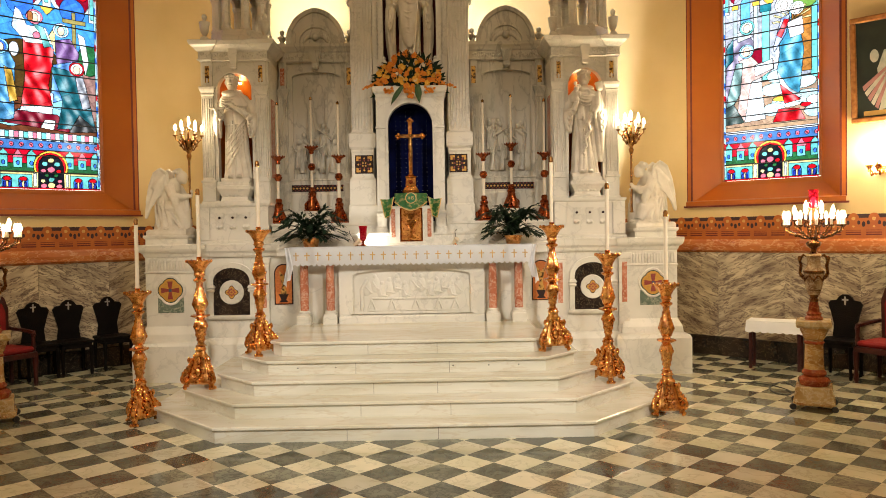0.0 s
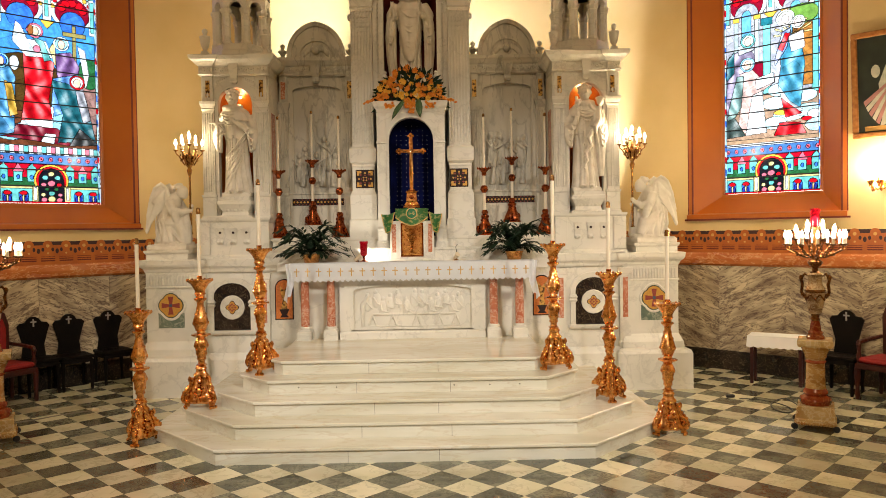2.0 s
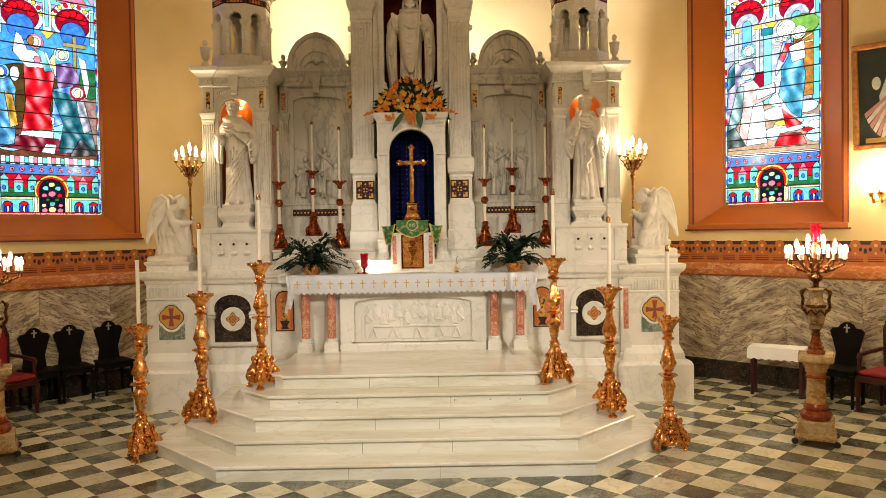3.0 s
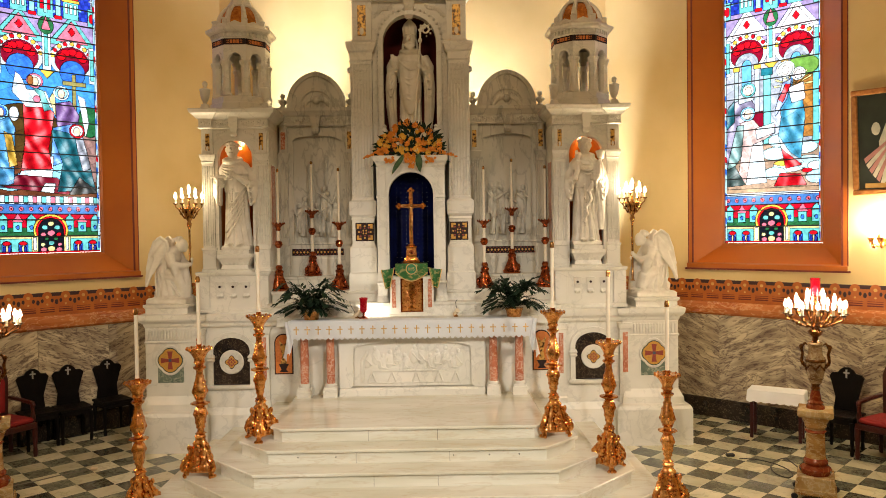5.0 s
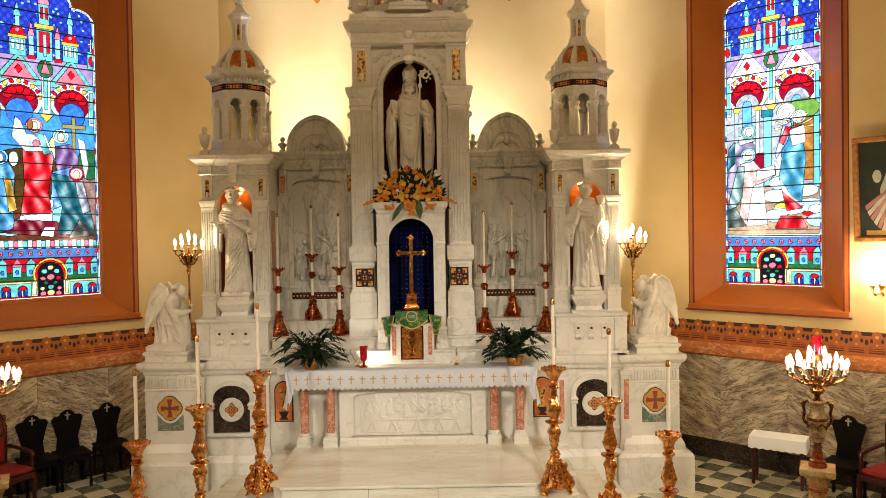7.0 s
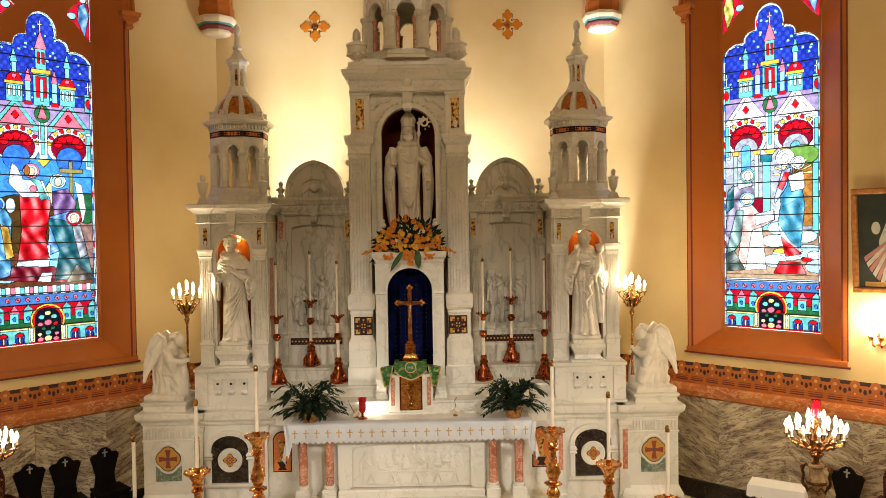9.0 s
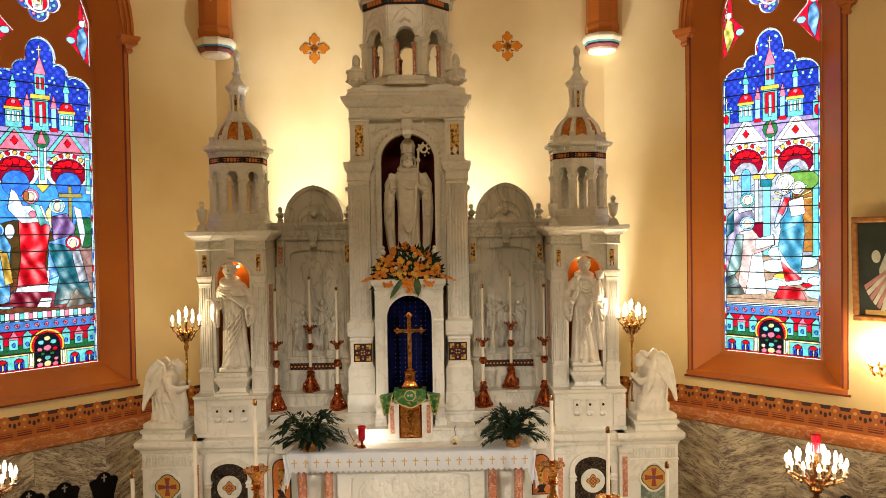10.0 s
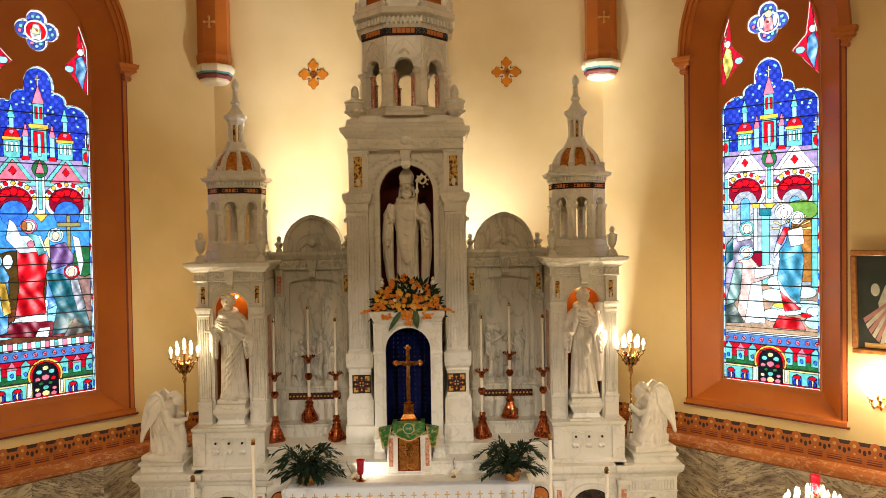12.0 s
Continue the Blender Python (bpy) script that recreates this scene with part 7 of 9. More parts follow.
figure("friar_statue", friar(False), "white marble robed statue with book in the gilded niche", pose(-2.315, 9.90, 2.56))
figure("friar_statue", friar(True), "white marble robed statue carrying a child in the gilded niche", pose(2.315, 9.90, 2.56))
for s in (-1, 1):
    c = s * 2.315
    ap("statue_plinth", rect_loft(B(), c - 0.19, c + 0.19, 9.69, 10.05, [(2.275, 0.035), (2.30, 0.035), (2.31, -0.01), (2.36, -0.025), (2.43, 0.01), (2.46, 0.03), (2.50, 0.03), (2.51, 0.0), (2.558, 0.0)], 1))
    bm = B()
    for j in range(5):
        ball(bm, (c - 0.10 + 0.05 * j, 9.71, 2.385 + 0.012 * (j % 2)), (0.03, 0.014, 0.026), 8, 6)
    ap("plinth_carving", bm, smooth=True)


def bishop():
    bm = B()
    rect_loft(bm, -0.22, 0.22, -0.15, 0.15, [(0.0, 0.0), (0.04, 0.0), (0.05, -0.01)], 1)
    # alb with straight folds
    drapery(bm, [(0.04, 0.165, 0.13, 0, 0), (0.3, 0.155, 0.125, 0, 0), (0.7, 0.15, 0.12, 0, 0), (1.0, 0.16, 0.12, 0, 0)], 11, 0.26, 0.12)
    # chest and shoulders
    drapery(bm, [(0.95, 0.165, 0.125, 0, 0), (1.15, 0.20, 0.14, 0, 0), (1.27, 0.205, 0.135, 0, 0), (1.36, 0.13, 0.11, 0, 0), (1.42, 0.07, 0.075, 0, 0)], 6, 0.08, 0.3)
    # chasuble: a pointed apron with hanging cross folds
    drapery(bm, [(0.50, 0.03, 0.03, 0.0, -0.13), (0.58, 0.085, 0.05, 0.0, -0.115), (0.75, 0.125, 0.07, 0.0, -0.10), (1.0, 0.15, 0.08, 0.0, -0.085), (1.2, 0.16, 0.085, 0.0, -0.07)], 5, 0.10, 0.2, seg=64)
    for k in range(5):
        q = 0.03 * (-1) ** k
        swag(bm, (-0.15 + 0.008 * k, -0.11, 1.20 - 0.10 * k + q), (0.15 - 0.014 * k, -0.11, 1.18 - 0.10 * k - q), 0.10 + 0.03 * (k % 2), 0.009, 0.055)
    # amice and collar roll
    tube(bm, [(0.12 * math.cos(a), -0.01 + 0.11 * math.sin(a), 1.36 + 0.03 * math.sin(a)) for a in [2 * math.pi * k / 16 for k in range(17)]], 0.032, 8)
    for s in (-1, 1):
        # upper arm, bent forearm, and the cope that falls from it clear of the body
        tube(bm, [(s * 0.18, 0.0, 1.28), (s * 0.245, -0.03, 1.14), (s * 0.245, -0.10, 1.03), (s * 0.19, -0.18, 1.09)], [0.075, 0.08, 0.072, 0.042], 12)
        drapery(bm, [(0.16, 0.035, 0.05, s * 0.215, -0.01), (0.32, 0.058, 0.07, s * 0.235, -0.02), (0.60, 0.072, 0.085, s * 0.255, -0.04), (0.85, 0.078, 0.095, s * 0.258, -0.06), (1.04, 0.075, 0.10, s * 0.25, -0.075), (1.12, 0.05, 0.07, s * 0.24, -0.07)], 7, 0.26, 0.3, seg=72, phase=s)
        for k in range(3):
            swag(bm, (s * 0.31, -0.11, 1.04 - 0.04 * k), (s * 0.20, -0.16, 1.04 - 0.03 * k), 0.10 + 0.07 * k, 0.011, 0.02)
        # lappets of the mitre
        tube(bm, [(s * 0.075, 0.02, 1.56), (s * 0.095, 0.03, 1.44), (s * 0.10, 0.03, 1.36)], [0.02, 0.02, 0.016], 7)
        ball(bm, (s * 0.155, -0.09, 0.055), (0.05, 0.04, 0.02), 8, 6)
    # head, with a full beard in locks
    head(bm, 0, -0.02, 1.51, 1.0)
    for k in range(9):
        x = -0.052 + 0.013 * k
        tube(bm, [(x, -0.085, 1.455), (x * 1.1, -0.118, 1.41), (x * 0.8, -0.125, 1.345 + 0.012 * abs(k - 4))], [0.017, 0.018, 0.006], 6)
    # mitre: two pointed leaves over a jewelled band
    rings(bm, [[(x * w, -0.02 + y * d, z) for x, y in ((-1, 0), (-0.6, -0.8), (0, -1), (0.6, -0.8), (1, 0), (0.6, 0.8), (0, 1), (-0.6, 0.8))] for z, w, d in ((1.55, 0.082, 0.094), (1.60, 0.094, 0.095), (1.675, 0.106, 0.08), (1.735, 0.078, 0.055), (1.80, 0.010, 0.015))])
    tube(bm, [(0.094 * math.cos(a), -0.02 + 0.100 * math.sin(a), 1.575) for a in [2 * math.pi * k / 16 for k in range(17)]], 0.007, 6)
    tube(bm, [(0, -0.118, 1.58), (0, -0.10, 1.67), (0, -0.045, 1.77)], 0.010, 6)
    # raised hand
    tube(bm, [(-0.19, -0.18, 1.09), (-0.225, -0.20, 1.18)], [0.036, 0.028], 9)
    ball(bm, (-0.23, -0.205, 1.21), (0.03, 0.02, 0.036), 8, 6)
    for k in range(3):
        tube(bm, [(-0.245 + 0.015 * k, -0.207, 1.22), (-0.25 + 0.018 * k, -0.21, 1.285)], [0.010, 0.006], 6)
    ball(bm, (0.13, -0.215, 1.12), (0.042, 0.035, 0.036), 9, 7)
    tube(bm, [(0.20, -0.17, 1.09), (0.13, -0.21, 1.12)], [0.04, 0.03], 9)
    # staff with a leafy crook
    staff = [(0.035, -0.21, 0.12), (0.12, -0.222, 1.12), (0.145, -0.222, 1.50)]
    for k in range(18):
        a = math.pi - k * 0.48
        r = 0.066 * (1 - k / 25)
        staff.append((0.212 + r * math.cos(a), -0.222, 1.60 + r * math.sin(a)))
    tube(bm, staff, [0.015] * 3 + [0.015] * 18, 8)
    ball(bm, (0.142, -0.222, 1.46), (0.03, 0.03, 0.035), 9, 7)
    for k in range(7):
        a = math.pi - k * 0.75
        ball(bm, (0.212 + 0.083 * math.cos(a), -0.222, 1.60 + 0.083 * math.sin(a)), 0.015, 7, 5)
    return bm


figure("bishop_statue", bishop(), "white marble statue in mitre and cope in the tall red niche", pose(0.0, 10.12, 3.84), 0.0072)
ap("statue_base", rect_loft(B(), -0.24, 0.24, 9.97, 10.32, [(3.79, 0.0), (3.82, 0.0), (3.84, -0.015)], 1))


def kneeling_angel():
    """Kneeling winged figure that looks along +x."""
    bm = B()
    # wings: feathered plates swept back and down
    edge = [(0.0, 0.55), (-0.015, 0.69), (-0.05, 0.775), (-0.105, 0.81), (-0.165, 0.79), (-0.225, 0.70), (-0.275, 0.56), (-0.315, 0.39), (-0.345, 0.20), (-0.345, 0.11), (-0.31, 0.12), (-0.26, 0.24), (-0.195, 0.34), (-0.12, 0.42), (-0.05, 0.46)]
    smooth_edge = []
    for k in range(len(edge)):
        p0, p1, p2, p3 = [Vector(edge[(k + d) % len(edge)]) for d in (-1, 0, 1, 2)]
        for t in (0.0, 0.25, 0.5, 0.75):
            smooth_edge.append(0.5 * (2 * p1 + (p2 - p0) * t + (2 * p0 - 5 * p1 + 4 * p2 - p3) * t * t + (3 * p1 - p0 - 3 * p2 + p3) * t ** 3))
    for sg in (-1, 1):
        rings(bm, [[(x, sg * (0.075 - 0.22 * x - 0.25 * x * x + d), z) for x, z in smooth_edge] for d in (0.0, 0.026)])
        for k in range(8):
            t = k / 7
            tip = (-0.335 + 0.20 * t, 0.13 + 0.27 * t)
            tube(bm, [(-0.05 - 0.02 * t, sg * (0.115 + 0.006 * t), 0.72 - 0.19 * t), (-0.19 + 0.06 * t, sg * (0.135 - 0.012 * t), 0.52 - 0.07 * t), (tip[0], sg * (0.10 - 0.22 * tip[0] - 0.25 * tip[0] ** 2), tip[1])], [0.010, 0.014, 0.007], 6)
        for k in range(10):
            t = k / 9
            ball(bm, (-0.06 - 0.15 * t, sg * (0.115 + 0.022 * t), 0.70 - 0.16 * t), (0.03, 0.016, 0.028), 7, 5)
        tube(bm, [(0.0, sg * 0.08, 0.56), (-0.03, sg * 0.095, 0.74), (-0.105, sg * 0.115, 0.80), (-0.20, sg * 0.125, 0.74), (-0.27, sg * 0.135, 0.57), (-0.325, sg * 0.14, 0.33)], [0.026, 0.028, 0.026, 0.022, 0.017, 0.010], 8)
    bmesh.ops.transform(bm, verts=bm.verts, matrix=Matrix.Translation((0, 0, 0.80)) @ Matrix.Diagonal((0.86, 0.92, 0.86, 1)) @ Matrix.Translation((0, 0, -0.80)))
    rect_loft(bm, -0.26, 0.27, -0.19, 0.19, [(0.0, 0.0), (0.05, 0.0), (0.07, -0.02)], 1)
    for i in range(18):
        a = i * 2.4
        ball(bm, (0.02 + 0.19 * math.cos(a), 0.13 * math.sin(a), 0.075), (0.07, 0.06, 0.03), 8, 6)
    # robe spread over the kneeling legs
    drapery(bm, [(0.06, 0.235, 0.18, -0.01, 0), (0.14, 0.215, 0.17, -0.01, 0), (0.26, 0.18, 0.155, -0.02, 0), (0.36, 0.145, 0.14, -0.035, 0), (0.44, 0.125, 0.125, -0.035, 0)], 13, 0.20, 0.9)
    tube(bm, [(-0.02, -0.06, 0.34), (0.13, -0.07, 0.33), (0.175, -0.07, 0.20), (0.19, -0.07, 0.08)], [0.10, 0.09, 0.075, 0.07], 12)
    tube(bm, [(-0.02, 0.06, 0.30), (0.12, 0.07, 0.24), (0.16, 0.07, 0.10)], [0.10, 0.09, 0.07], 12)
    tube(bm, [(-0.08, 0, 0.16), (-0.23, 0.03, 0.11)], [0.10, 0.05], 10)
    for sg in (-1, 1):
        for k in range(5):
            swag(bm, (-0.02 - 0.035 * k, sg * 0.13, 0.38), (0.17 - 0.075 * k, sg * 0.15, 0.09), 0.02, 0.014, 0.0)
    # trunk leaning forward
    tube(bm, [(-0.04, 0, 0.38), (-0.035, 0, 0.48), (0.01, 0, 0.585), (0.055, 0, 0.64), (0.085, 0, 0.67)], [0.125, 0.115, 0.115, 0.075, 0.045], 16)
    # bowed head with waving hair
    ball(bm, (0.135, 0, 0.70), (0.074, 0.066, 0.082), 16, 12)
    ball(bm, (0.195, 0, 0.665), (0.018, 0.014, 0.018), 8, 6)
    ball(bm, (0.165, 0, 0.645), (0.035, 0.035, 0.03), 8, 6)
    for k in range(22):
        a, e = k * 2.4, 0.15 + 1.25 * k / 22
        ball(bm, (0.115 - 0.02 * e + 0.075 * math.sin(e) * math.cos(a) * (0.4 if math.cos(a) > 0 else 1.0), 0.072 * math.sin(e) * math.sin(a), 0.725 + 0.068 * math.cos(e)), 0.024, 7, 5)
    # arms reaching to the stem, with wide sleeves
    for sg in (-1, 1):
        tube(bm, [(0.02, sg * 0.11, 0.59), (0.08, sg * 0.145, 0.47), (0.17, sg * 0.09, 0.45), (0.245, sg * 0.02, 0.49 + 0.02 * sg)], [0.062, 0.060, 0.045, 0.026], 11)
        tube(bm, [(0.09, sg * 0.14, 0.47), (0.12, sg * 0.13, 0.36), (0.14, sg * 0.11, 0.26)], [0.058, 0.05, 0.015], 9)
        ball(bm, (0.25, sg * 0.015, 0.50 + 0.03 * sg), (0.028, 0.022, 0.024), 8, 6)
    tube(bm, [(0.20, -0.03, 0.43), (0.215, -0.05, 0.28), (0.21, -0.06, 0.08)], [0.03, 0.055, 0.065], 9)
    return bm


for s in (-1, 1):
    c = s * 3.16
    ap("angel_pedestal", rect_loft(B(), c - 0.27, c + 0.27, 9.54, 10.04, [(1.75, 0.0), (1.82, 0.0), (1.83, 0.012), (1.845, 0.022), (1.868, 0.024), (1.872, 0.018)], 1))
    m = pose(c, 9.79, 1.872, 0, 0, -8 if s < 0 else 188) @ Matrix.Diagonal((1.04, 1.06, 1.08, 1))
    figure("kneeling_angel_statue", kneeling_angel(), "white marble kneeling winged statue holding a candelabrum stem", m)


# ---- candles, lamps and loose things ----
def leafy_ring(bm, r, z, n, size, at=(0, 0, 0), lift=0.6):
    for k in range(n):
        a = 2 * math.pi * k / n
        x, y = at[0] + r * math.cos(a), at[1] + r * math.sin(a)
        ball(bm, (x, y, at[2] + z), (size * 0.6, size * 0.6, size * lift * 1.6), 7, 5)


def paschal_stand():
    st = thing("candle_stand", "tall gilt baroque candle stand with scrolled tripod foot and white candle", "candle stand", group="gilt candle stands")
    tri = lambda amt: (lambda a, i: 1 + amt * math.cos(3 * a))
    foot = lathe(B(), [(0.05, 0.05), (0.115, 0.055), (0.135, 0.075), (0.132, 0.10), (0.115, 0.13), (0.105, 0.17), (0.095, 0.21), (0.082, 0.25), (0.070, 0.29), (0.066, 0.32), (0.072, 0.335), (0.066, 0.35), (0.050, 0.365), (0.046, 0.39), (0.056, 0.405), (0.042, 0.43)], 48, wave=tri(0.20))
    for k in range(3):
        # cartouche with a beaded rim on each face
        a = 2 * math.pi * k / 3 + math.pi / 3
        cx, cy = math.cos(a), math.sin(a)
        ball(foot, (0.085 * cx, 0.085 * cy, 0.175), (0.036, 0.036, 0.05), 12, 8)
        for j in range(8):
            e = j * math.pi / 4
            ball(foot, ((0.098 - 0.012 * math.sin(e)) * cx - 0.05 * math.cos(e) * cy, (0.098 - 0.012 * math.sin(e)) * cy + 0.05 * math.cos(e) * cx, 0.172 + 0.062 * math.sin(e)), 0.0145, 7, 5)
        for dz, dr, sz in ((0.275, 0.066, 0.022), (0.31, 0.060, 0.018), (0.085, 0.108, 0.022)):
            ball(foot, (dr * cx, dr * cy, dz), (sz, sz, sz * 1.3), 9, 7)
        for q in (-1, 1):
            tube(foot, [(0.10 * cx - q * 0.015 * cy, 0.10 * cy + q * 0.015 * cx, 0.07), (0.10 * cx - q * 0.05 * cy, 0.10 * cy + q * 0.05 * cx, 0.085), (0.085 * cx - q * 0.075 * cy, 0.085 * cy + q * 0.075 * cx, 0.065)], [0.016, 0.018, 0.012], 7)
    part("foot_body", foot, GOLD, st, smooth=True)
    for k in range(3):
        a = 2 * math.pi * k / 3
        cx, cy = math.cos(a), math.sin(a)
        bm = B()
        for rad, out, up, thick, turns in ((0.046, 0.150, 0.115, 0.024, 10.5), (0.030, 0.098, 0.292, 0.016, -9.5)):
            coil = []
            for j in range(22):
                t = j / 21
                r = rad * (1 - 0.78 * t)
                e = (-1.2 if turns > 0 else 1.2) + t * turns
                coil.append((cx * (out + r * math.cos(e)), cy * (out + r * math.cos(e)), up + r * math.sin(e)))
            tube(bm, coil, [thick * (1 - 0.5 * j / 21) for j in range(22)], 7)
            for q in (-1, 1):
                ball(bm, (cx * out - q * cy * thick * 0.9, cy * out + q * cx * thick * 0.9, up), thick * 0.75, 8, 6)
        tube(bm, [(cx * 0.088, cy * 0.088, 0.29), (cx * 0.105, cy * 0.105, 0.24), (cx * 0.128, cy * 0.128, 0.19), (cx * 0.172, cy * 0.172, 0.155), (cx * 0.190, cy * 0.190, 0.125)], [0.020, 0.024, 0.027, 0.026, 0.018], 8)
        for j in range(4):
            ball(bm, (cx * (0.112 + 0.022 * j), cy * (0.112 + 0.022 * j), 0.245 - 0.026 * j), (0.020, 0.020, 0.022), 7, 5)
        part("scroll", bm, GOLD, st, smooth=True)
        bm = B()
        tube(bm, [(cx * 0.135, cy * 0.135, 0.085), (cx * 0.148, cy * 0.148, 0.05), (cx * 0.152, cy * 0.152, 0.028)], [0.034, 0.028, 0.030], 8)
        for q in (-0.17, 0.0, 0.17):
            ball(bm, (0.170 * math.cos(a + q), 0.170 * math.sin(a + q), 0.018), (0.019, 0.019, 0.018), 8, 6)
        part("paw_foot", bm, GOLD, st, smooth=True)
    flute = lambda amt, n: (lambda a, i: 1 + amt * math.cos(n * a))
    stem = lathe(B(), [(0.042, 0.43), (0.05, 0.437), (0.032, 0.45), (0.028, 0.47), (0.032, 0.49), (0.042, 0.55), (0.054, 0.62), (0.058, 0.66), (0.044, 0.695), (0.034, 0.71), (0.062, 0.73), (0.082, 0.742), (0.08, 0.752), (0.038, 0.765), (0.034, 0.785), (0.05, 0.81), (0.062, 0.85), (0.064, 0.89), (0.05, 0.94), (0.036, 1.0), (0.028, 1.05), (0.03, 1.08)], 30, wave=flute(0.06, 6))
    for n_, r, z, sz in ((6, 0.054, 0.635, 0.022), (6, 0.040, 0.55, 0.018), (6, 0.060, 0.865, 0.024), (6, 0.044, 0.955, 0.018), (10, 0.078, 0.745, 0.011), (6, 0.040, 0.80, 0.016), (6, 0.034, 0.50, 0.013), (6, 0.032, 1.02, 0.012)):
        leafy_ring(stem, r, z, n_, sz)
    bmesh.ops.scale(stem, vec=(1.12, 1.12, 1.0), verts=stem.verts)
    part("stem", stem, GOLD, st, smooth=True)
    cup = lathe(B(), [(0.034, 1.08), (0.045, 1.09), (0.062, 1.105), (0.062, 1.12), (0.04, 1.13), (0.045, 1.15), (0.058, 1.165), (0.05, 1.18), (0.052, 1.20), (0.07, 1.235), (0.095, 1.27), (0.125, 1.295), (0.13, 1.31), (0.115, 1.315), (0.06, 1.30), (0.03, 1.30)], 30)
    leafy_ring(cup, 0.122, 1.305, 12, 0.022, lift=0.5)
    part("drip_cup", cup, GOLD, st, "flared gilt drip cup", True)
    part("socket", lathe(B(), [(0.03, 1.30), (0.026, 1.32), (0.026, 1.345), (0.029, 1.35)], 14), GOLD, st, smooth=True)
    part("candle", lathe(B(), [(0.0195, 1.345), (0.0185, 1.6), (0.0185, 2.00)], 16), WAX, st, "tall white candle", True)
    part("follower", lathe(B(), [(0.0225, 1.98), (0.0225, 2.02), (0.016, 2.04), (0.006, 2.045)], 14), BRASS, st, "copper candle follower", True)
    return st


first = paschal_stand()
spots = [(-2.67, 7.36, 0, 30), (-2.12, 7.57, 2 * RISE, 85), (-1.56, 7.79, 4 * RISE, 35), (1.53, 7.77, 4 * RISE, 100), (2.07, 7.57, 2 * RISE, 25), (2.60, 7.34, 0, 90)]
first.matrix_world = pose(*spots[0][:3], 0, 0, spots[0][3])
for x, y, z, a in spots[1:]:
    copy_thing(first, pose(x, y, z, 0, 0, a))


def altar_candlestick(pan, top):
    st = thing("altar_candlestick", "red-gold altar candlestick with pale shaft and tall white candle", "candlestick", group="altar candlesticks")
    tri = lambda a, i: 1 + 0.13 * math.cos(3 * a)
    base = lathe(B(), [(0.115, 0.0), (0.12, 0.02), (0.10, 0.035), (0.10, 0.07), (0.085, 0.11), (0.06, 0.17), (0.045, 0.22), (0.055, 0.24), (0.055, 0.26), (0.035, 0.28), (0.045, 0.31), (0.03, 0.34)], 36, wave=tri)
    for k in range(3):
        a = 2 * math.pi * k / 3
        ball(base, (0.105 * math.cos(a), 0.105 * math.sin(a), 0.03), 0.028, 9, 7)
        ball(base, (0.09 * math.cos(a + 1.05), 0.09 * math.sin(a + 1.05), 0.09), (0.028, 0.028, 0.04), 9, 7)
    leafy_ring(base, 0.098, 0.055, 9, 0.022)
    leafy_ring(base, 0.070, 0.13, 9, 0.020)
    leafy_ring(base, 0.050, 0.205, 8, 0.015)
    part("foot", base, COPPER, st, smooth=True)
    mid = 0.34 + (pan - 0.34) * 0.5
    part("lower_shaft", lathe(B(), [(0.021, 0.34), (0.023, mid - 0.04)], 14), WAX, st, "pale onyx shaft", True)
    knop = lathe(B(), [(0.024, mid - 0.05), (0.04, mid - 0.03), (0.052, mid - 0.005), (0.045, mid + 0.015), (0.05, mid + 0.03), (0.026, mid + 0.05)], 20)
    leafy_ring(knop, 0.047, mid, 8, 0.014)
    part("knop", knop, COPPER, st, smooth=True)
    part("upper_shaft", lathe(B(), [(0.022, mid + 0.05), (0.020, pan - 0.09)], 14), WAX, st, "pale onyx shaft", True)
    cup = lathe(B(), [(0.022, pan - 0.10), (0.035, pan - 0.08), (0.03, pan - 0.06), (0.05, pan - 0.035), (0.085, pan - 0.01), (0.092, pan), (0.07, pan), (0.02, pan - 0.01)], 24)
    leafy_ring(cup, 0.088, pan + 0.002, 12, 0.014, lift=0.7)
    part("drip_pan", cup, COPPER, st, "scalloped red-gold drip pan", True)
    part("candle", lathe(B(), [(0.0165, pan - 0.01), (0.0155, top)], 14), WAX, st, "tall white candle", True)
    part("follower", lathe(B(), [(0.018, top - 0.01), (0.018, top + 0.02), (0.008, top + 0.035)], 12), BRASS, st, smooth=True)
    return st


low = altar_candlestick(0.90, 1.60)
tall = altar_candlestick(0.90, 1.56)
low.matrix_world = pose(-1.80, 9.98, 2.0)
tall.matrix_world = pose(-1.405, 10.34, 2.17, 0, 0, 30)
for x, a in ((-0.985, 30), (0.965, 10), (1.79, 50)):
    copy_thing(low, pose(x, 9.98, 2.0, 0, 0, a))
copy_thing(tall, pose(1.38, 10.34, 2.17, 0, 0, 70))


def bulb_candle(bm_tube, bm_bulb, x, y, z, h=0.065):
    lathe(bm_tube, [(0.013, 0), (0.013, h)], 8, (x, y, z))
    # bulb drawn oversize, so its shape takes in the glare around it
    lathe(bm_bulb, [(0.009, h), (0.018, h + 0.014), (0.019, h + 0.028), (0.013, h + 0.050), (0.003, h + 0.078)], 10, (x, y, z))


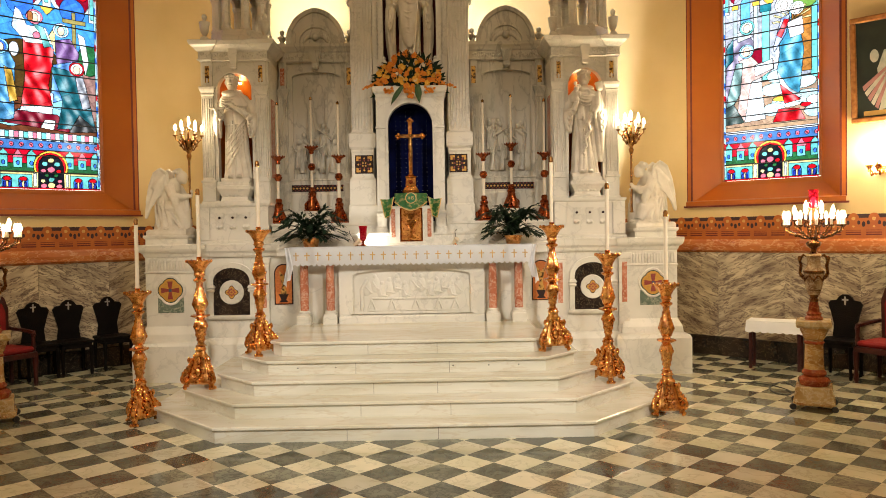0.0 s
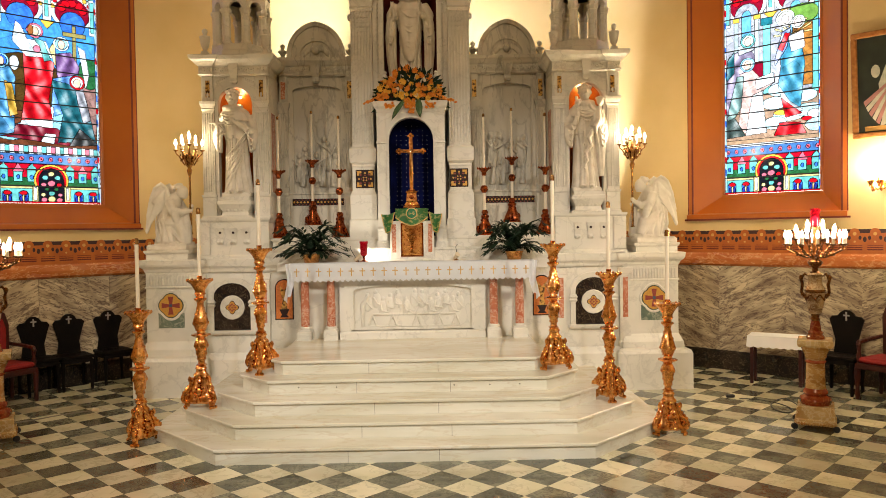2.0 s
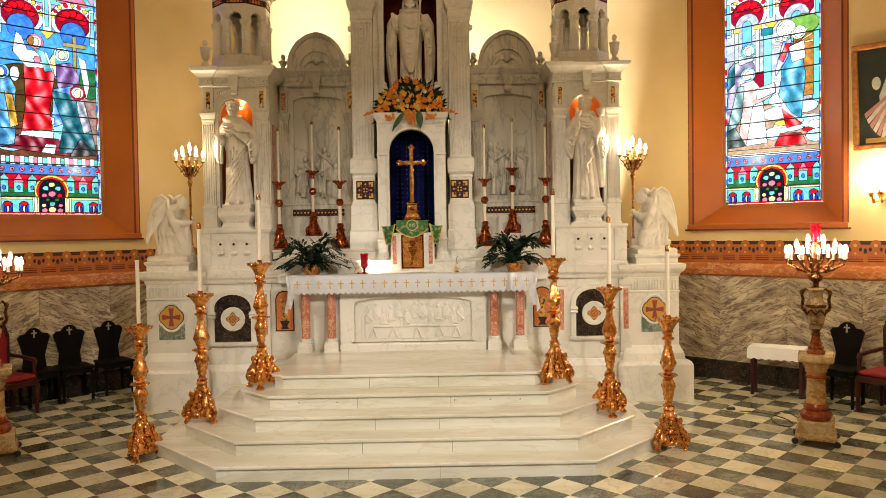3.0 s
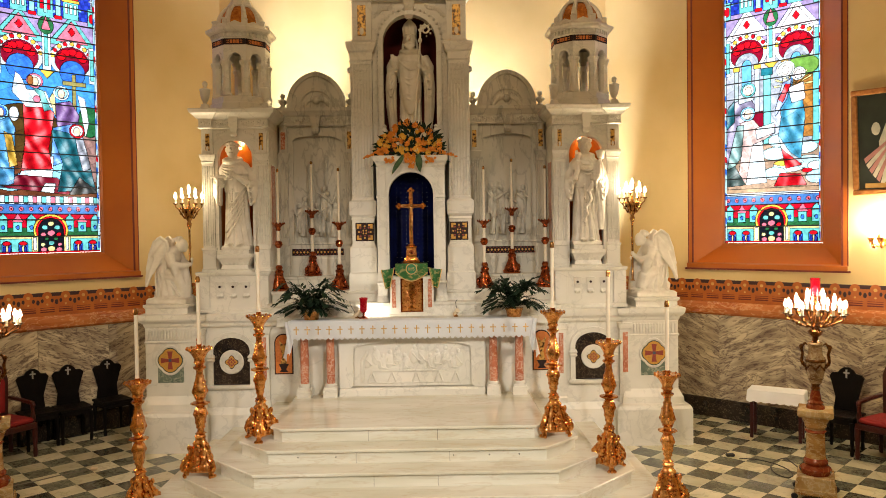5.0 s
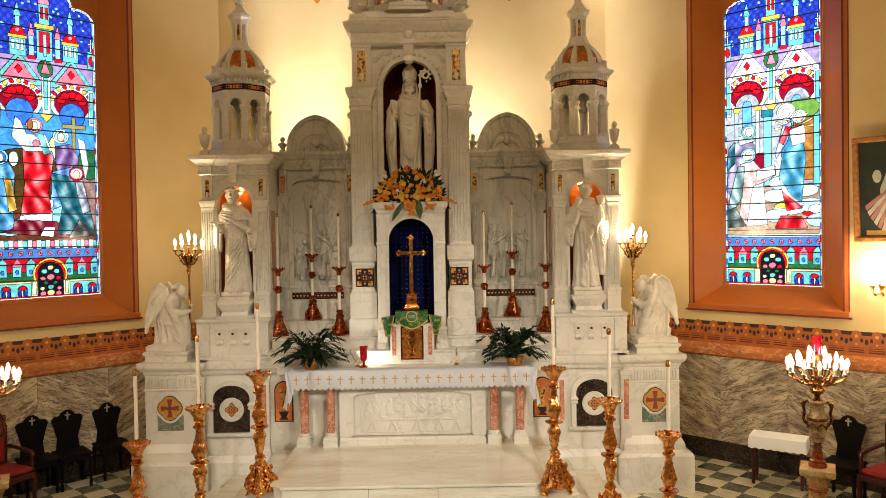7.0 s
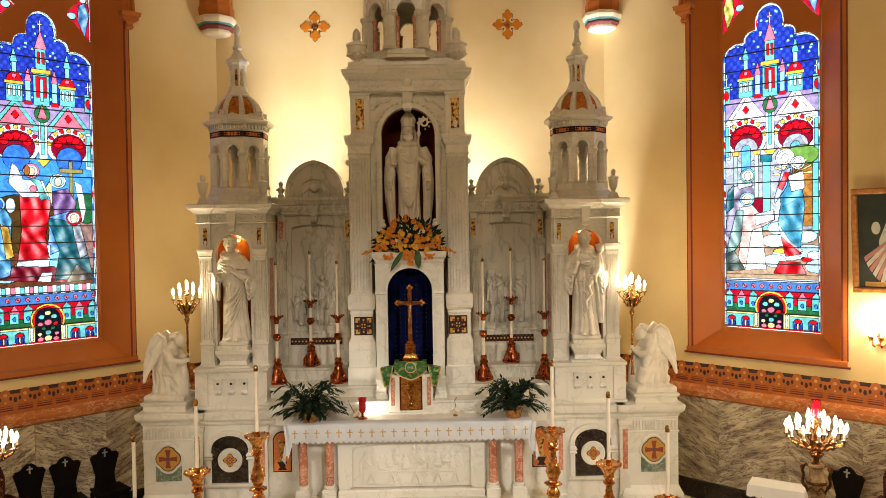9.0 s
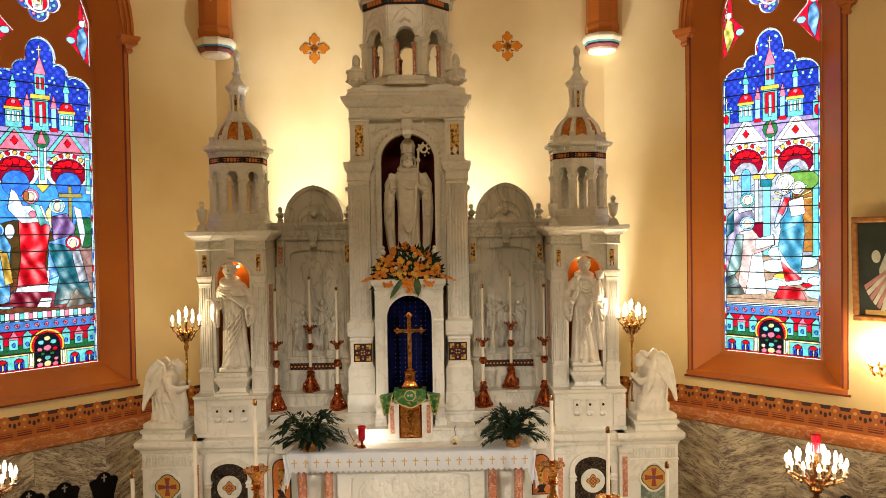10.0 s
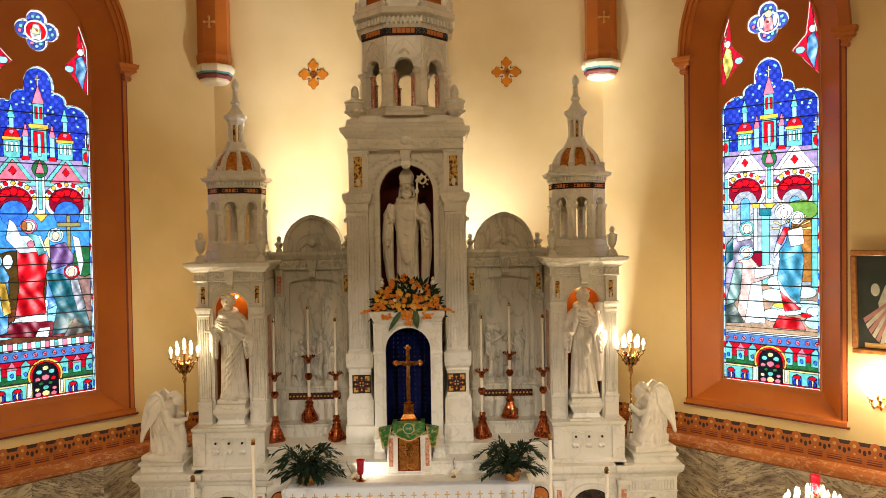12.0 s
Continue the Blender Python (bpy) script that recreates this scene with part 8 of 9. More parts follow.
def cluster(st, base_z, tiers, arm_mat, lamp_power):
    """Curved arms in tiers, each arm a part with its drip pan, electric candle and bulb."""
    for r, n_, z, drop, turn in tiers:
        for k in range(n_):
            a = 2 * math.pi * k / n_ + turn
            cx, cy = math.cos(a), math.sin(a)
            bm = B()
            tube(bm, [(0, 0, base_z), (cx * r * 0.35, cy * r * 0.35, base_z - drop * 0.3), (cx * r * 0.75, cy * r * 0.75, z - drop), (cx * r * 0.98, cy * r * 0.98, z - drop * 0.55), (cx * r, cy * r, z)], [0.010, 0.009, 0.008, 0.007, 0.007], 6)
            lathe(bm, [(0.008, -0.01), (0.028, 0.004), (0.032, 0.012), (0.012, 0.012)], 10, (cx * r, cy * r, z))
            ball(bm, (cx * r * 0.6, cy * r * 0.6, (base_z + z) / 2 - drop * 0.6), 0.018, 7, 5)
            arm = part("arm", bm, arm_mat, st, smooth=True)
            c1, c2 = B(), B()
            bulb_candle(c1, c2, cx * r, cy * r, z + 0.01)
            part("electric_candle", c1, WAX, arm, "white candle sleeve")
            part("bulb", c2, BULB, arm, "lit flame bulb", True)


def angel_candelabrum():
    st = thing("candelabrum", "slender brass candelabrum with lit electric candles beside the angel", "candelabrum", group="angel candelabra")
    part("stem", lathe(B(), [(0.03, 0.0), (0.016, 0.02), (0.014, 0.5), (0.02, 0.52), (0.014, 0.54), (0.014, 0.76), (0.026, 0.79), (0.034, 0.83), (0.02, 0.86), (0.045, 0.90), (0.06, 0.94), (0.03, 0.97), (0.022, 1.00), (0.016, 1.12)], 14), BRASS, st, smooth=True)
    leaves = lathe(B(), [(0.02, 0.90), (0.05, 0.92), (0.08, 0.98), (0.10, 1.02), (0.09, 1.02), (0.02, 0.95)], 16)
    leafy_ring(leaves, 0.05, 0.93, 8, 0.022)
    leafy_ring(leaves, 0.085, 0.99, 10, 0.02)
    leafy_ring(leaves, 0.11, 1.03, 12, 0.016)
    part("leaf_basket", leaves, BRASS, st, smooth=True)
    cluster(st, 0.92, ((0.165, 6, 1.085, 0.07, 0.3), (0.10, 3, 1.15, 0.05, 0.9), (0.002, 1, 1.19, 0.0, 0)), BRASS, 1)
    return st


first = angel_candelabrum()
first.matrix_world = pose(-2.915, 9.76, 2.08)
copy_thing(first, pose(2.91, 9.76, 2.08, 0, 0, 35))
for s, power in ((-1, 34), (1, 48)):
    lamp("candelabrum_light", "POINT", (s * 2.95, 9.76, 3.34), (0, 0, 0), power, (1.0, 0.78, 0.48), 0.10)


def pedestal_candelabrum():
    st = thing("pedestal_candelabrum", "onyx column pedestal with bronze-mounted urn and lit branching candelabrum", "candelabrum", group="pedestal candelabra")
    part("base_block", rect_loft(B(), -0.24, 0.24, -0.24, 0.24, [(0.055, 0.0), (0.10, 0.0), (0.11, -0.015), (0.225, -0.02), (0.235, -0.03)], 1), PALE_ONYX, st)
    bm = B()
    for k in range(15):
        for sgn in (-1, 1):
            ball(bm, (-0.22 + 0.0315 * k, sgn * 0.242, 0.062), (0.016, 0.008, 0.016), 6, 5)
            ball(bm, (sgn * 0.242, -0.22 + 0.0315 * k, 0.062), (0.008, 0.016, 0.016), 6, 5)
    part("base_edge", bm, ONYX, st)
    for x in (-0.19, 0.19):
        for y in (-0.19, 0.19):
            w = lathe(B(), [(0.028, -0.016), (0.032, -0.01), (0.032, 0.01), (0.028, 0.016)], 12)
            wheel = part("castor", w, BLACK_RUBBER, st, "black rubber castor")
            wheel.matrix_basis = pose(x, y, 0.032, 90, 0, 20)
    part("red_torus", lathe(B(), [(0.17, 0.235), (0.185, 0.26), (0.19, 0.29), (0.17, 0.315), (0.13, 0.33), (0.15, 0.35), (0.15, 0.37), (0.125, 0.40)], 24, wave=lambda a, i: 1 + (0.03 * math.cos(12 * a) if i < 4 else 0)), RED_ONYX, st, "polished red onyx torus", True)
    part("shaft", lathe(B(), [(0.125, 0.40), (0.118, 0.44), (0.112, 0.66), (0.112, 0.70)], 24), ONYX, st, smooth=True)
    part("ring", lathe(B(), [(0.118, 0.66), (0.13, 0.675), (0.118, 0.69)], 24), RED_ONYX, st, smooth=True)
    part("capital", lathe(B(), [(0.112, 0.70), (0.13, 0.72), (0.13, 0.74), (0.155, 0.78), (0.165, 0.80), (0.165, 0.83)], 24, wave=lambda a, i: 1 + 0.025 * math.cos(14 * a)), ONYX, st, smooth=True)
    part("abacus", rect_loft(B(), -0.21, 0.21, -0.21, 0.21, [(0.83, -0.02), (0.85, 0.0), (0.895, 0.0), (0.905, -0.01)], 1), PALE_ONYX, st)
    part("urn_foot", lathe(B(), [(0.11, 0.905), (0.11, 0.93), (0.085, 0.95), (0.10, 0.97), (0.07, 0.99), (0.065, 1.03), (0.045, 1.10), (0.055, 1.12)], 20), RED_ONYX, st, smooth=True)
    part("urn_mount", lathe(B(), [(0.05, 1.09), (0.062, 1.11), (0.045, 1.125), (0.055, 1.15), (0.085, 1.20), (0.09, 1.21)], 18), DARK_BRONZE, st, smooth=True)
    part("urn_body", lathe(B(), [(0.07, 1.16), (0.10, 1.24), (0.122, 1.34), (0.122, 1.40), (0.105, 1.43), (0.085, 1.46), (0.08, 1.53), (0.10, 1.56), (0.085, 1.58)], 24), marble("mottled_onyx", (0.52, 0.36, 0.18), (0.10, 0.03, 0.012), (0.66, 0.54, 0.34), 7, 8, 0.06, 0.12), st, smooth=True)
    part("urn_band", lathe(B(), [(0.122, 1.38), (0.132, 1.395), (0.122, 1.41)], 24), DARK_BRONZE, st, smooth=True)
    for k in range(2):
        a = k * math.pi
        bm = tube(B(), [(0.12 * math.cos(a), 0, 1.32), (0.165 * math.cos(a), 0, 1.38), (0.15 * math.cos(a), 0, 1.46), (0.17 * math.cos(a), 0, 1.52), (0.12 * math.cos(a), 0, 1.57), (0.09 * math.cos(a), 0, 1.55)], [0.014, 0.02, 0.022, 0.02, 0.014, 0.010], 8)
        ball(bm, (0.165 * math.cos(a), 0, 1.53), 0.03, 9, 7)
        ball(bm, (0.15 * math.cos(a), 0, 1.36), 0.025, 9, 7)
        part("handle", bm, DARK_BRONZE, st, "dark bronze scrolled handle", True)
    bm = B()
    for k in range(3):
        a0 = -math.pi / 2 + (k - 1) * 0.9
        tube(bm, [(0.128 * math.cos(a0 - 0.42), 0.128 * math.sin(a0 - 0.42), 1.36), (0.135 * math.cos(a0), 0.135 * math.sin(a0), 1.31), (0.128 * math.cos(a0 + 0.42), 0.128 * math.sin(a0 + 0.42), 1.36)], [0.008, 0.014, 0.008], 6)
    part("swag", bm, DARK_BRONZE, st, smooth=True)
    part("branch_stem", lathe(B(), [(0.06, 1.575), (0.03, 1.60), (0.028, 1.63), (0.06, 1.66), (0.075, 1.69), (0.04, 1.72), (0.025, 1.75), (0.02, 2.05)], 16), DARK_BRONZE, st, smooth=True)
    cluster(st, 1.76, ((0.275, 12, 1.865, 0.075, 0.1), (0.19, 8, 1.92, 0.07, 0.4), (0.10, 4, 1.97, 0.06, 0.8)), DARK_BRONZE, 1)
    part("sanctuary_glass", lathe(B(), [(0.035, 2.05), (0.044, 2.06), (0.048, 2.23), (0.05, 2.235), (0.043, 2.235), (0.04, 2.07), (0.01, 2.065)], 18), RED_GLASS, st, "red glass votive cup", True)
    return st


def red_glass():
    m = bpy.data.materials.new("red_glass")
    m.use_nodes = True
    shader = m.node_tree.nodes["Principled BSDF"]
    shader.inputs["Base Color"].default_value = (0.30, 0.003, 0.010, 1)
    shader.inputs["Roughness"].default_value = 0.08
    shader.inputs["Transmission Weight"].default_value = 0.55
    # faint red glow put into the glass itself; no flame is modelled inside
    shader.inputs["Emission Color"].default_value = (0.9, 0.01, 0.03, 1)
    shader.inputs["Emission Strength"].default_value = 0.10
    return m


RED_GLASS = red_glass()
first = pedestal_candelabrum()
for piece in first.children:
    if piece.name.split(".")[0] in ("base_block", "base_edge", "red_torus", "shaft", "ring", "capital", "abacus", "urn_foot", "urn_mount", "urn_body", "urn_band", "handle", "swag"):
        piece.matrix_basis = Matrix.Diagonal((0.78, 0.78, 1, 1)) @ piece.matrix_basis
first.matrix_world = pose(4.17, 7.50, 0, 0, 0, -28)
copy_thing(first, pose(-4.23, 7.55, 0, 0, 0, 28))
lamp("candelabrum_light", "POINT", (4.17, 7.50, 2.12), (0, 0, 0), 115, (1.0, 0.80, 0.52), 0.2)
lamp("candelabrum_light", "POINT", (-4.23, 7.55, 2.12), (0, 0, 0), 46, (1.0, 0.80, 0.52), 0.2)

# lamps inside the two side niches
for s in (-1, 1):
    fix = thing("niche_lamp", "small lit lamp at the head of the gilded niche", "lamp", (s * 2.32, 10.13, 3.925))
    part("niche_bulb", ball(B(), (0, 0, 0), 0.018, 10, 8), BULB, fix, "lit bulb", True)
    part("niche_holder", lathe(B(), [(0.014, 0.012), (0.014, 0.06)], 8), BRASS, fix)
    lamp("niche_light", "POINT", (s * 2.32, 10.10, 3.89), (0, 0, 0), 1.0, (1.0, 0.68, 0.30), 0.03)

# crucifix
rood = thing("standing_crucifix", "polished gilt crucifix on a stepped base before the blue niche", "crucifix", (0, 9.52, 2.37))
part("stepped_base", rect_loft(B(), -0.115, 0.115, -0.075, 0.075, [(0.0, 0.0), (0.025, 0.0), (0.035, -0.012), (0.07, -0.03), (0.09, -0.045), (0.10, -0.04), (0.21, -0.048), (0.22, -0.035), (0.235, -0.035), (0.25, -0.06), (0.27, -0.08)], 1), GOLD, rood)
part("base_medallion", lathe(B(), [(0.03, 0), (0.03, 0.008), (0.0, 0.012)], 16), COPPER, rood).matrix_basis = pose(0, -0.034, 0.155, 90)
bm = B()
box(bm, -0.026, 0.026, -0.012, 0.012, 0.255, 1.04, 0.004)
box(bm, -0.16, 0.16, -0.011, 0.013, 0.80, 0.85, 0.004)
for x, z in ((-0.165, 0.825), (0.165, 0.825), (0, 1.045)):
    for dx, dz in ((0, 0.026), (0, -0.026), (0.026, 0), (-0.026, 0)):
        ball(bm, (x + dx, 0, z + dz), (0.022, 0.012, 0.022), 9, 7)
part("cross", bm, GOLD, rood, smooth=True)
bm = B()
tube(bm, [(0, -0.03, 0.80), (0.004, -0.034, 0.70), (0.0, -0.03, 0.62), (0.006, -0.036, 0.52), (0, -0.026, 0.40)], [0.024, 0.026, 0.022, 0.016, 0.008], 9)
tube(bm, [(-0.13, -0.02, 0.835), (0, -0.03, 0.785), (0.13, -0.02, 0.835)], [0.007, 0.013, 0.007], 7)
ball(bm, (0.006, -0.036, 0.835), 0.02, 9, 7)
part("corpus", bm, BRASS, rood, "plain bronze figure", True)
part("titulus", box(B(), -0.03, 0.03, -0.018, -0.010, 0.93, 0.96, 0.002), GOLD, rood)
for piece in rood.children:
    piece.matrix_basis = Matrix.Diagonal((0.92, 0.92, 0.88, 1)) @ piece.matrix_basis
pl = thing("crucifix_stand", "small wooden stand under the crucifix above the tabernacle", "stand", (0, 9.55, 2.2))
part("stand_block", box(B(), -0.15, 0.15, -0.05, 0.12, 0.0, 0.168), BLACK_WOOD, pl)

# red votive lamp and two small flood lamps on the table
vot = thing("votive_lamp", "red glass votive lamp on the altar table", "votive lamp", (-0.60, 9.245, 1.69))
part("foot", lathe(B(), [(0.062, 0.0), (0.06, 0.01), (0.03, 0.025), (0.012, 0.035), (0.02, 0.055), (0.012, 0.065), (0.03, 0.08)], 18), COPPER, vot, smooth=True)
part("glass_cup", lathe(B(), [(0.03, 0.08), (0.044, 0.10), (0.047, 0.22), (0.056, 0.26), (0.052, 0.26), (0.043, 0.215), (0.04, 0.105), (0.01, 0.09)], 20), RED_GLASS, vot, "red glass cup", True)
for x, lit in ((-0.685, True), (0.555, False)):
    fl = thing("flood_lamp", "small clip-on flood lamp lying on the altar table", "lamp", (x, 9.30, 1.69), 25 if lit else -30)
    part("lamp_body", lathe(B(), [(0.02, -0.05), (0.024, -0.045), (0.026, 0.03), (0.032, 0.05), (0.028, 0.052)], 14), CREAM_PAINT, fl).matrix_basis = pose(0, 0, 0.05, 50, 0, 60)
    part("lamp_base", lathe(B(), [(0.03, 0.0), (0.03, 0.012), (0.012, 0.02), (0.012, 0.04)], 14), BRASS, fl)
    bm = tube(B(), [(0.0, 0.03, 0.03), (-0.03, 0.07, 0.10), (-0.06, 0.10, 0.17), (-0.05, 0.13, 0.20)], 0.004, 6)
    part("cable", bm, BLACK_RUBBER, fl)
lamp("flood_light", "SPOT", (-0.64, 9.28, 1.76), (-0.42, 9.55, 1.95), 26, (1.0, 0.92, 0.78), 0.02, 130, 0.8)

# palms in gold pots
random.seed(21)


def palm(x, y, seed):
    rng = random.Random(seed)
    pl_ = thing("potted_palm", "dark green palm fronds in a gold foil pot", "potted palm", (x, y, 1.69), group="potted palms")
    part("pot", lathe(B(), [(0.075, 0.0), (0.085, 0.01), (0.10, 0.08), (0.115, 0.115), (0.10, 0.112), (0.02, 0.10)], 24, wave=lambda a, i: 1 + 0.03 * math.cos(11 * a)), GOLD, pl_, "crinkled gold foil pot", True)
    for k in range(44):
        a = k * 2.399 + rng.uniform(-0.3, 0.3)
        long = rng.uniform(0.28, 0.45)
        rise = rng.uniform(0.14, 0.40) if k % 3 else rng.uniform(0.05, 0.14)
        cx, cy = math.cos(a), math.sin(a) * 0.55
        spine = [Vector((cx * long * t, cy * long * t, 0.13 + rise * math.sin(min(1.0, t * 1.15) * 1.9) - 0.08 * t * t)) for t in [j / 10 for j in range(11)]]
        bm = B()
        tube(bm, spine, [0.005 - 0.0004 * j for j in range(11)], 5)
        for j in range(1, 11):
            way = (spine[j] - spine[j - 1]).normalized()
            side = way.cross(Vector((0, 0, 1))).normalized()
            for s in (-1, 1):
                p = spine[j]
                ll = 0.135 * (1 - 0.45 * abs(j - 6) / 5) * rng.uniform(0.8, 1.15)
                tip = p + (way * 0.75 + side * s * 0.75 + Vector((0, 0, rng.uniform(-0.35, 0.1)))) * ll
                mid = p.lerp(tip, 0.45) + Vector((0, 0, 0.008))
                wide = (tip - p).cross(Vector((0.2, 0.1, 1))).normalized() * 0.019
                v = [bm.verts.new(q) for q in (p, mid + wide, tip, mid - wide, mid + Vector((0, 0, -0.005)))]
                bm.faces.new((v[0], v[1], v[4]))
                bm.faces.new((v[1], v[2], v[4]))
                bm.faces.new((v[2], v[3], v[4]))
                bm.faces.new((v[3], v[0], v[4]))
        part("frond", bm, PALM, pl_)
    return pl_


palm(-1.235, 9.13, 5)
palm(1.27, 9.15, 8)

# flower arrangement
rng = random.Random(31)
fl = thing("flower_arrangement", "orange and yellow flower arrangement with dark leaves below the statue", "flowers", (0, 9.72, 3.75))


def bloom(bm, p, size):
    """A ragged flower head: pointed petals round a small heart."""
    c = Vector(p)
    for k in range(9):
        a = k * 2 * math.pi / 9 + p[0] * 19
        way = Vector((math.cos(a), -0.25 - 0.5 * rng.random(), math.sin(a))) * size * rng.uniform(0.9, 1.35)
        side = way.cross(Vector((0, 1, 0))).normalized() * size * 0.30
        v = [bm.verts.new(q) for q in (c, c + way * 0.6 + side, c + way, c + way * 0.6 - side, c + way * 0.55 + Vector((0, -0.15 * size, 0)))]
        for i in range(4):
            bm.faces.new((v[i], v[(i + 1) % 4], v[4]))
    ball(bm, (p[0], p[1] - size * 0.3, p[2]), size * 0.32, 6, 4)


sets = {"o": B(), "y": B(), "p": B()}
for i in range(105):
    a, q = rng.uniform(0, math.pi), rng.random() ** 0.6
    x = 0.44 * q * math.cos(a)
    z = 0.40 * q * math.sin(a) * (1 - 0.25 * abs(math.cos(a))) + 0.03 - 0.10 * (rng.random() < 0.3)
    p = (x, -0.10 - 0.12 * (1 - q) + rng.uniform(-0.03, 0.05), z + 0.03)
    kind = rng.choice("ooyyp" if q < 0.8 else "oooy")
    bloom(sets[kind], p, rng.uniform(0.022, 0.042) if kind != "p" else 0.024)
for i in range(26):
    bloom(sets["o"], (rng.gauss(0, 0.05), -0.20 + rng.uniform(-0.02, 0.02), -0.02 - 0.14 * rng.random()), 0.022)
    bloom(sets["o"], (rng.choice((-1, 1)) * rng.uniform(0.2, 0.32), -0.17, -0.02 - 0.08 * rng.random()), 0.02)
for s in (-1, 1):
    for j in range(46):
        t = rng.random()
        ball(sets["o"], (s * (0.32 + 0.28 * t), -0.12 + rng.uniform(-0.03, 0.03), 0.08 - 0.10 * t + rng.uniform(-0.035, 0.035) * (1.2 - t)), (0.016, 0.012, 0.013), 6, 4)
for key, mat_, nm in (("o", ORANGE_FLOWER, "orange_bloom_mass"), ("y", YELLOW_FLOWER, "yellow_bloom_mass"), ("p", PALE_FLOWER, "pale_bloom_mass")):
    part(nm, sets[key], mat_, fl, smooth=True)["kind"] = "stuff"
bm = B()
for i in range(240):
    a, q = rng.uniform(-0.35, math.pi + 0.35), rng.random() ** 0.6
    p = Vector((0.40 * q * math.cos(a), -0.04 - 0.10 * (1 - q), 0.33 * q * math.sin(a) + 0.03))
    way = Vector((math.cos(a) + rng.uniform(-0.5, 0.5), rng.uniform(-0.7, 0.0), math.sin(a) + rng.uniform(-0.6, 0.4))).normalized() * rng.uniform(0.08, 0.17)
    side = way.cross(Vector((0, 1, 0.2))).normalized() * 0.022
    v = [bm.verts.new(q_) for q_ in (p, p + way * 0.5 + side, p + way, p + way * 0.5 - side)]
    bm.faces.new(v)
part("foliage", bm, PALM, fl)["kind"] = "stuff"
for x0, x1, z1 in ((-0.08, -0.24, -0.26), (0.10, 0.13, -0.22)):
    bm = B()
    loops = []
    for k in range(7):
        t = k / 6
        c = Vector((x0 + (x1 - x0) * t, -0.18 - 0.05 * math.sin(t * 3), 0.02 + (z1 - 0.02) * t))
        w = 0.045 * math.sin(math.pi * (0.12 + 0.86 * t))
        loops.append([c + Vector((-w, 0.004, -0.01)), c + Vector((0, -0.012, 0)), c + Vector((w, 0.004, 0.01))])
    rings(bm, loops, closed=False)
    part("broad_leaf", bm, LEAF, fl, "long drooping green leaf", True)
part("flower_bowl", lathe(B(), [(0.10, 0.0), (0.14, 0.04), (0.15, 0.07), (0.02, 0.06)], 18), BLACK_WOOD, fl)

# ---- furniture along the canted walls ----


def side_chair():
    st = thing("side_chair", "black carved wooden side chair with a pierced cross in its back", "chair", group="black side chairs")
    shape = [(-0.15, 0.46), (-0.13, 0.62), (-0.17, 0.78), (-0.20, 0.88), (-0.17, 0.92), (-0.10, 0.93), (-0.075, 0.97), (-0.03, 1.0), (0.03, 1.0), (0.075, 0.97), (0.10, 0.93), (0.17, 0.92), (0.20, 0.88), (0.17, 0.78), (0.13, 0.62), (0.15, 0.46)]
    part("backrest", prism(B(), shape, 0.16, 0.19), BLACK_WOOD, st)
    bm = box(B(), -0.009, 0.009, 0.152, 0.162, 0.87, 0.975)
    box(bm, -0.036, -0.0095, 0.152, 0.162, 0.925, 0.943)
    box(bm, 0.0095, 0.036, 0.152, 0.162, 0.925, 0.943)
    part("back_cross", bm, material("worn_silver_paint", (0.35, 0.33, 0.30), 0.5), st, "pale cross on the back")
    part("seat", box(B(), -0.21, 0.21, -0.22, 0.20, 0.43, 0.465, 0.008), BLACK_WOOD, st)
    part("apron", box(B(), -0.19, 0.19, -0.20, 0.18, 0.37, 0.43), BLACK_WOOD, st)
    for x in (-0.18, 0.18):
        for y in (-0.19, 0.17):
            part("leg", lathe(B(), [(0.018, 0.0), (0.024, 0.04), (0.018, 0.1), (0.026, 0.25), (0.028, 0.40)], 10, (x, y, 0)), BLACK_WOOD, st, smooth=True)
    return st


first = side_chair()
first.matrix_world = pose(-4.30, 10.50, 0, 0, 0, 45)
for x, y, a in ((-4.66, 10.08, 42), (-4.98, 9.80, 46), (5.28, 9.02, -48)):
    copy_thing(first, pose(x, y, 0, 0, 0, a))


def armchair():
    st = thing("armchair", "mahogany armchair with red velvet seat by the wall", "armchair", group="red armchairs")
    shape = [(-0.24, 0.45), (-0.25, 0.95), (-0.20, 1.10), (-0.08, 1.17), (0.08, 1.17), (0.20, 1.10), (0.25, 0.95), (0.24, 0.45)]
    part("backrest", prism(B(), shape, 0.24, 0.29), RED_WOOD, st)
    part("back_cushion", prism(B(), [(x * 0.78, 0.53 + (z - 0.45) * 0.76) for x, z in shape], 0.215, 0.241), RED_VELVET, st)
    part("seat_frame", box(B(), -0.29, 0.29, -0.28, 0.28, 0.36, 0.43, 0.01), RED_WOOD, st)
    part("seat_cushion", box(B(), -0.26, 0.26, -0.27, 0.22, 0.43, 0.50, 0.025), RED_VELVET, st, "red velvet cushion")
    for x in (-0.27, 0.27):
        part("arm", tube(B(), [(x, 0.25, 0.70), (x, 0.0, 0.69), (x, -0.22, 0.67), (x, -0.25, 0.63)], [0.026, 0.026, 0.03, 0.02], 8), RED_WOOD, st, smooth=True)
        part("arm_post", lathe(B(), [(0.02, 0.42), (0.03, 0.5), (0.02, 0.56), (0.028, 0.66)], 10, (x, -0.22, 0)), RED_WOOD, st, smooth=True)
        for y in (-0.25, 0.25):
            part("leg", lathe(B(), [(0.022, 0.0), (0.03, 0.05), (0.022, 0.12), (0.035, 0.3), (0.035, 0.37)], 10, (x, y, 0)), RED_WOOD, st, smooth=True)
    return st


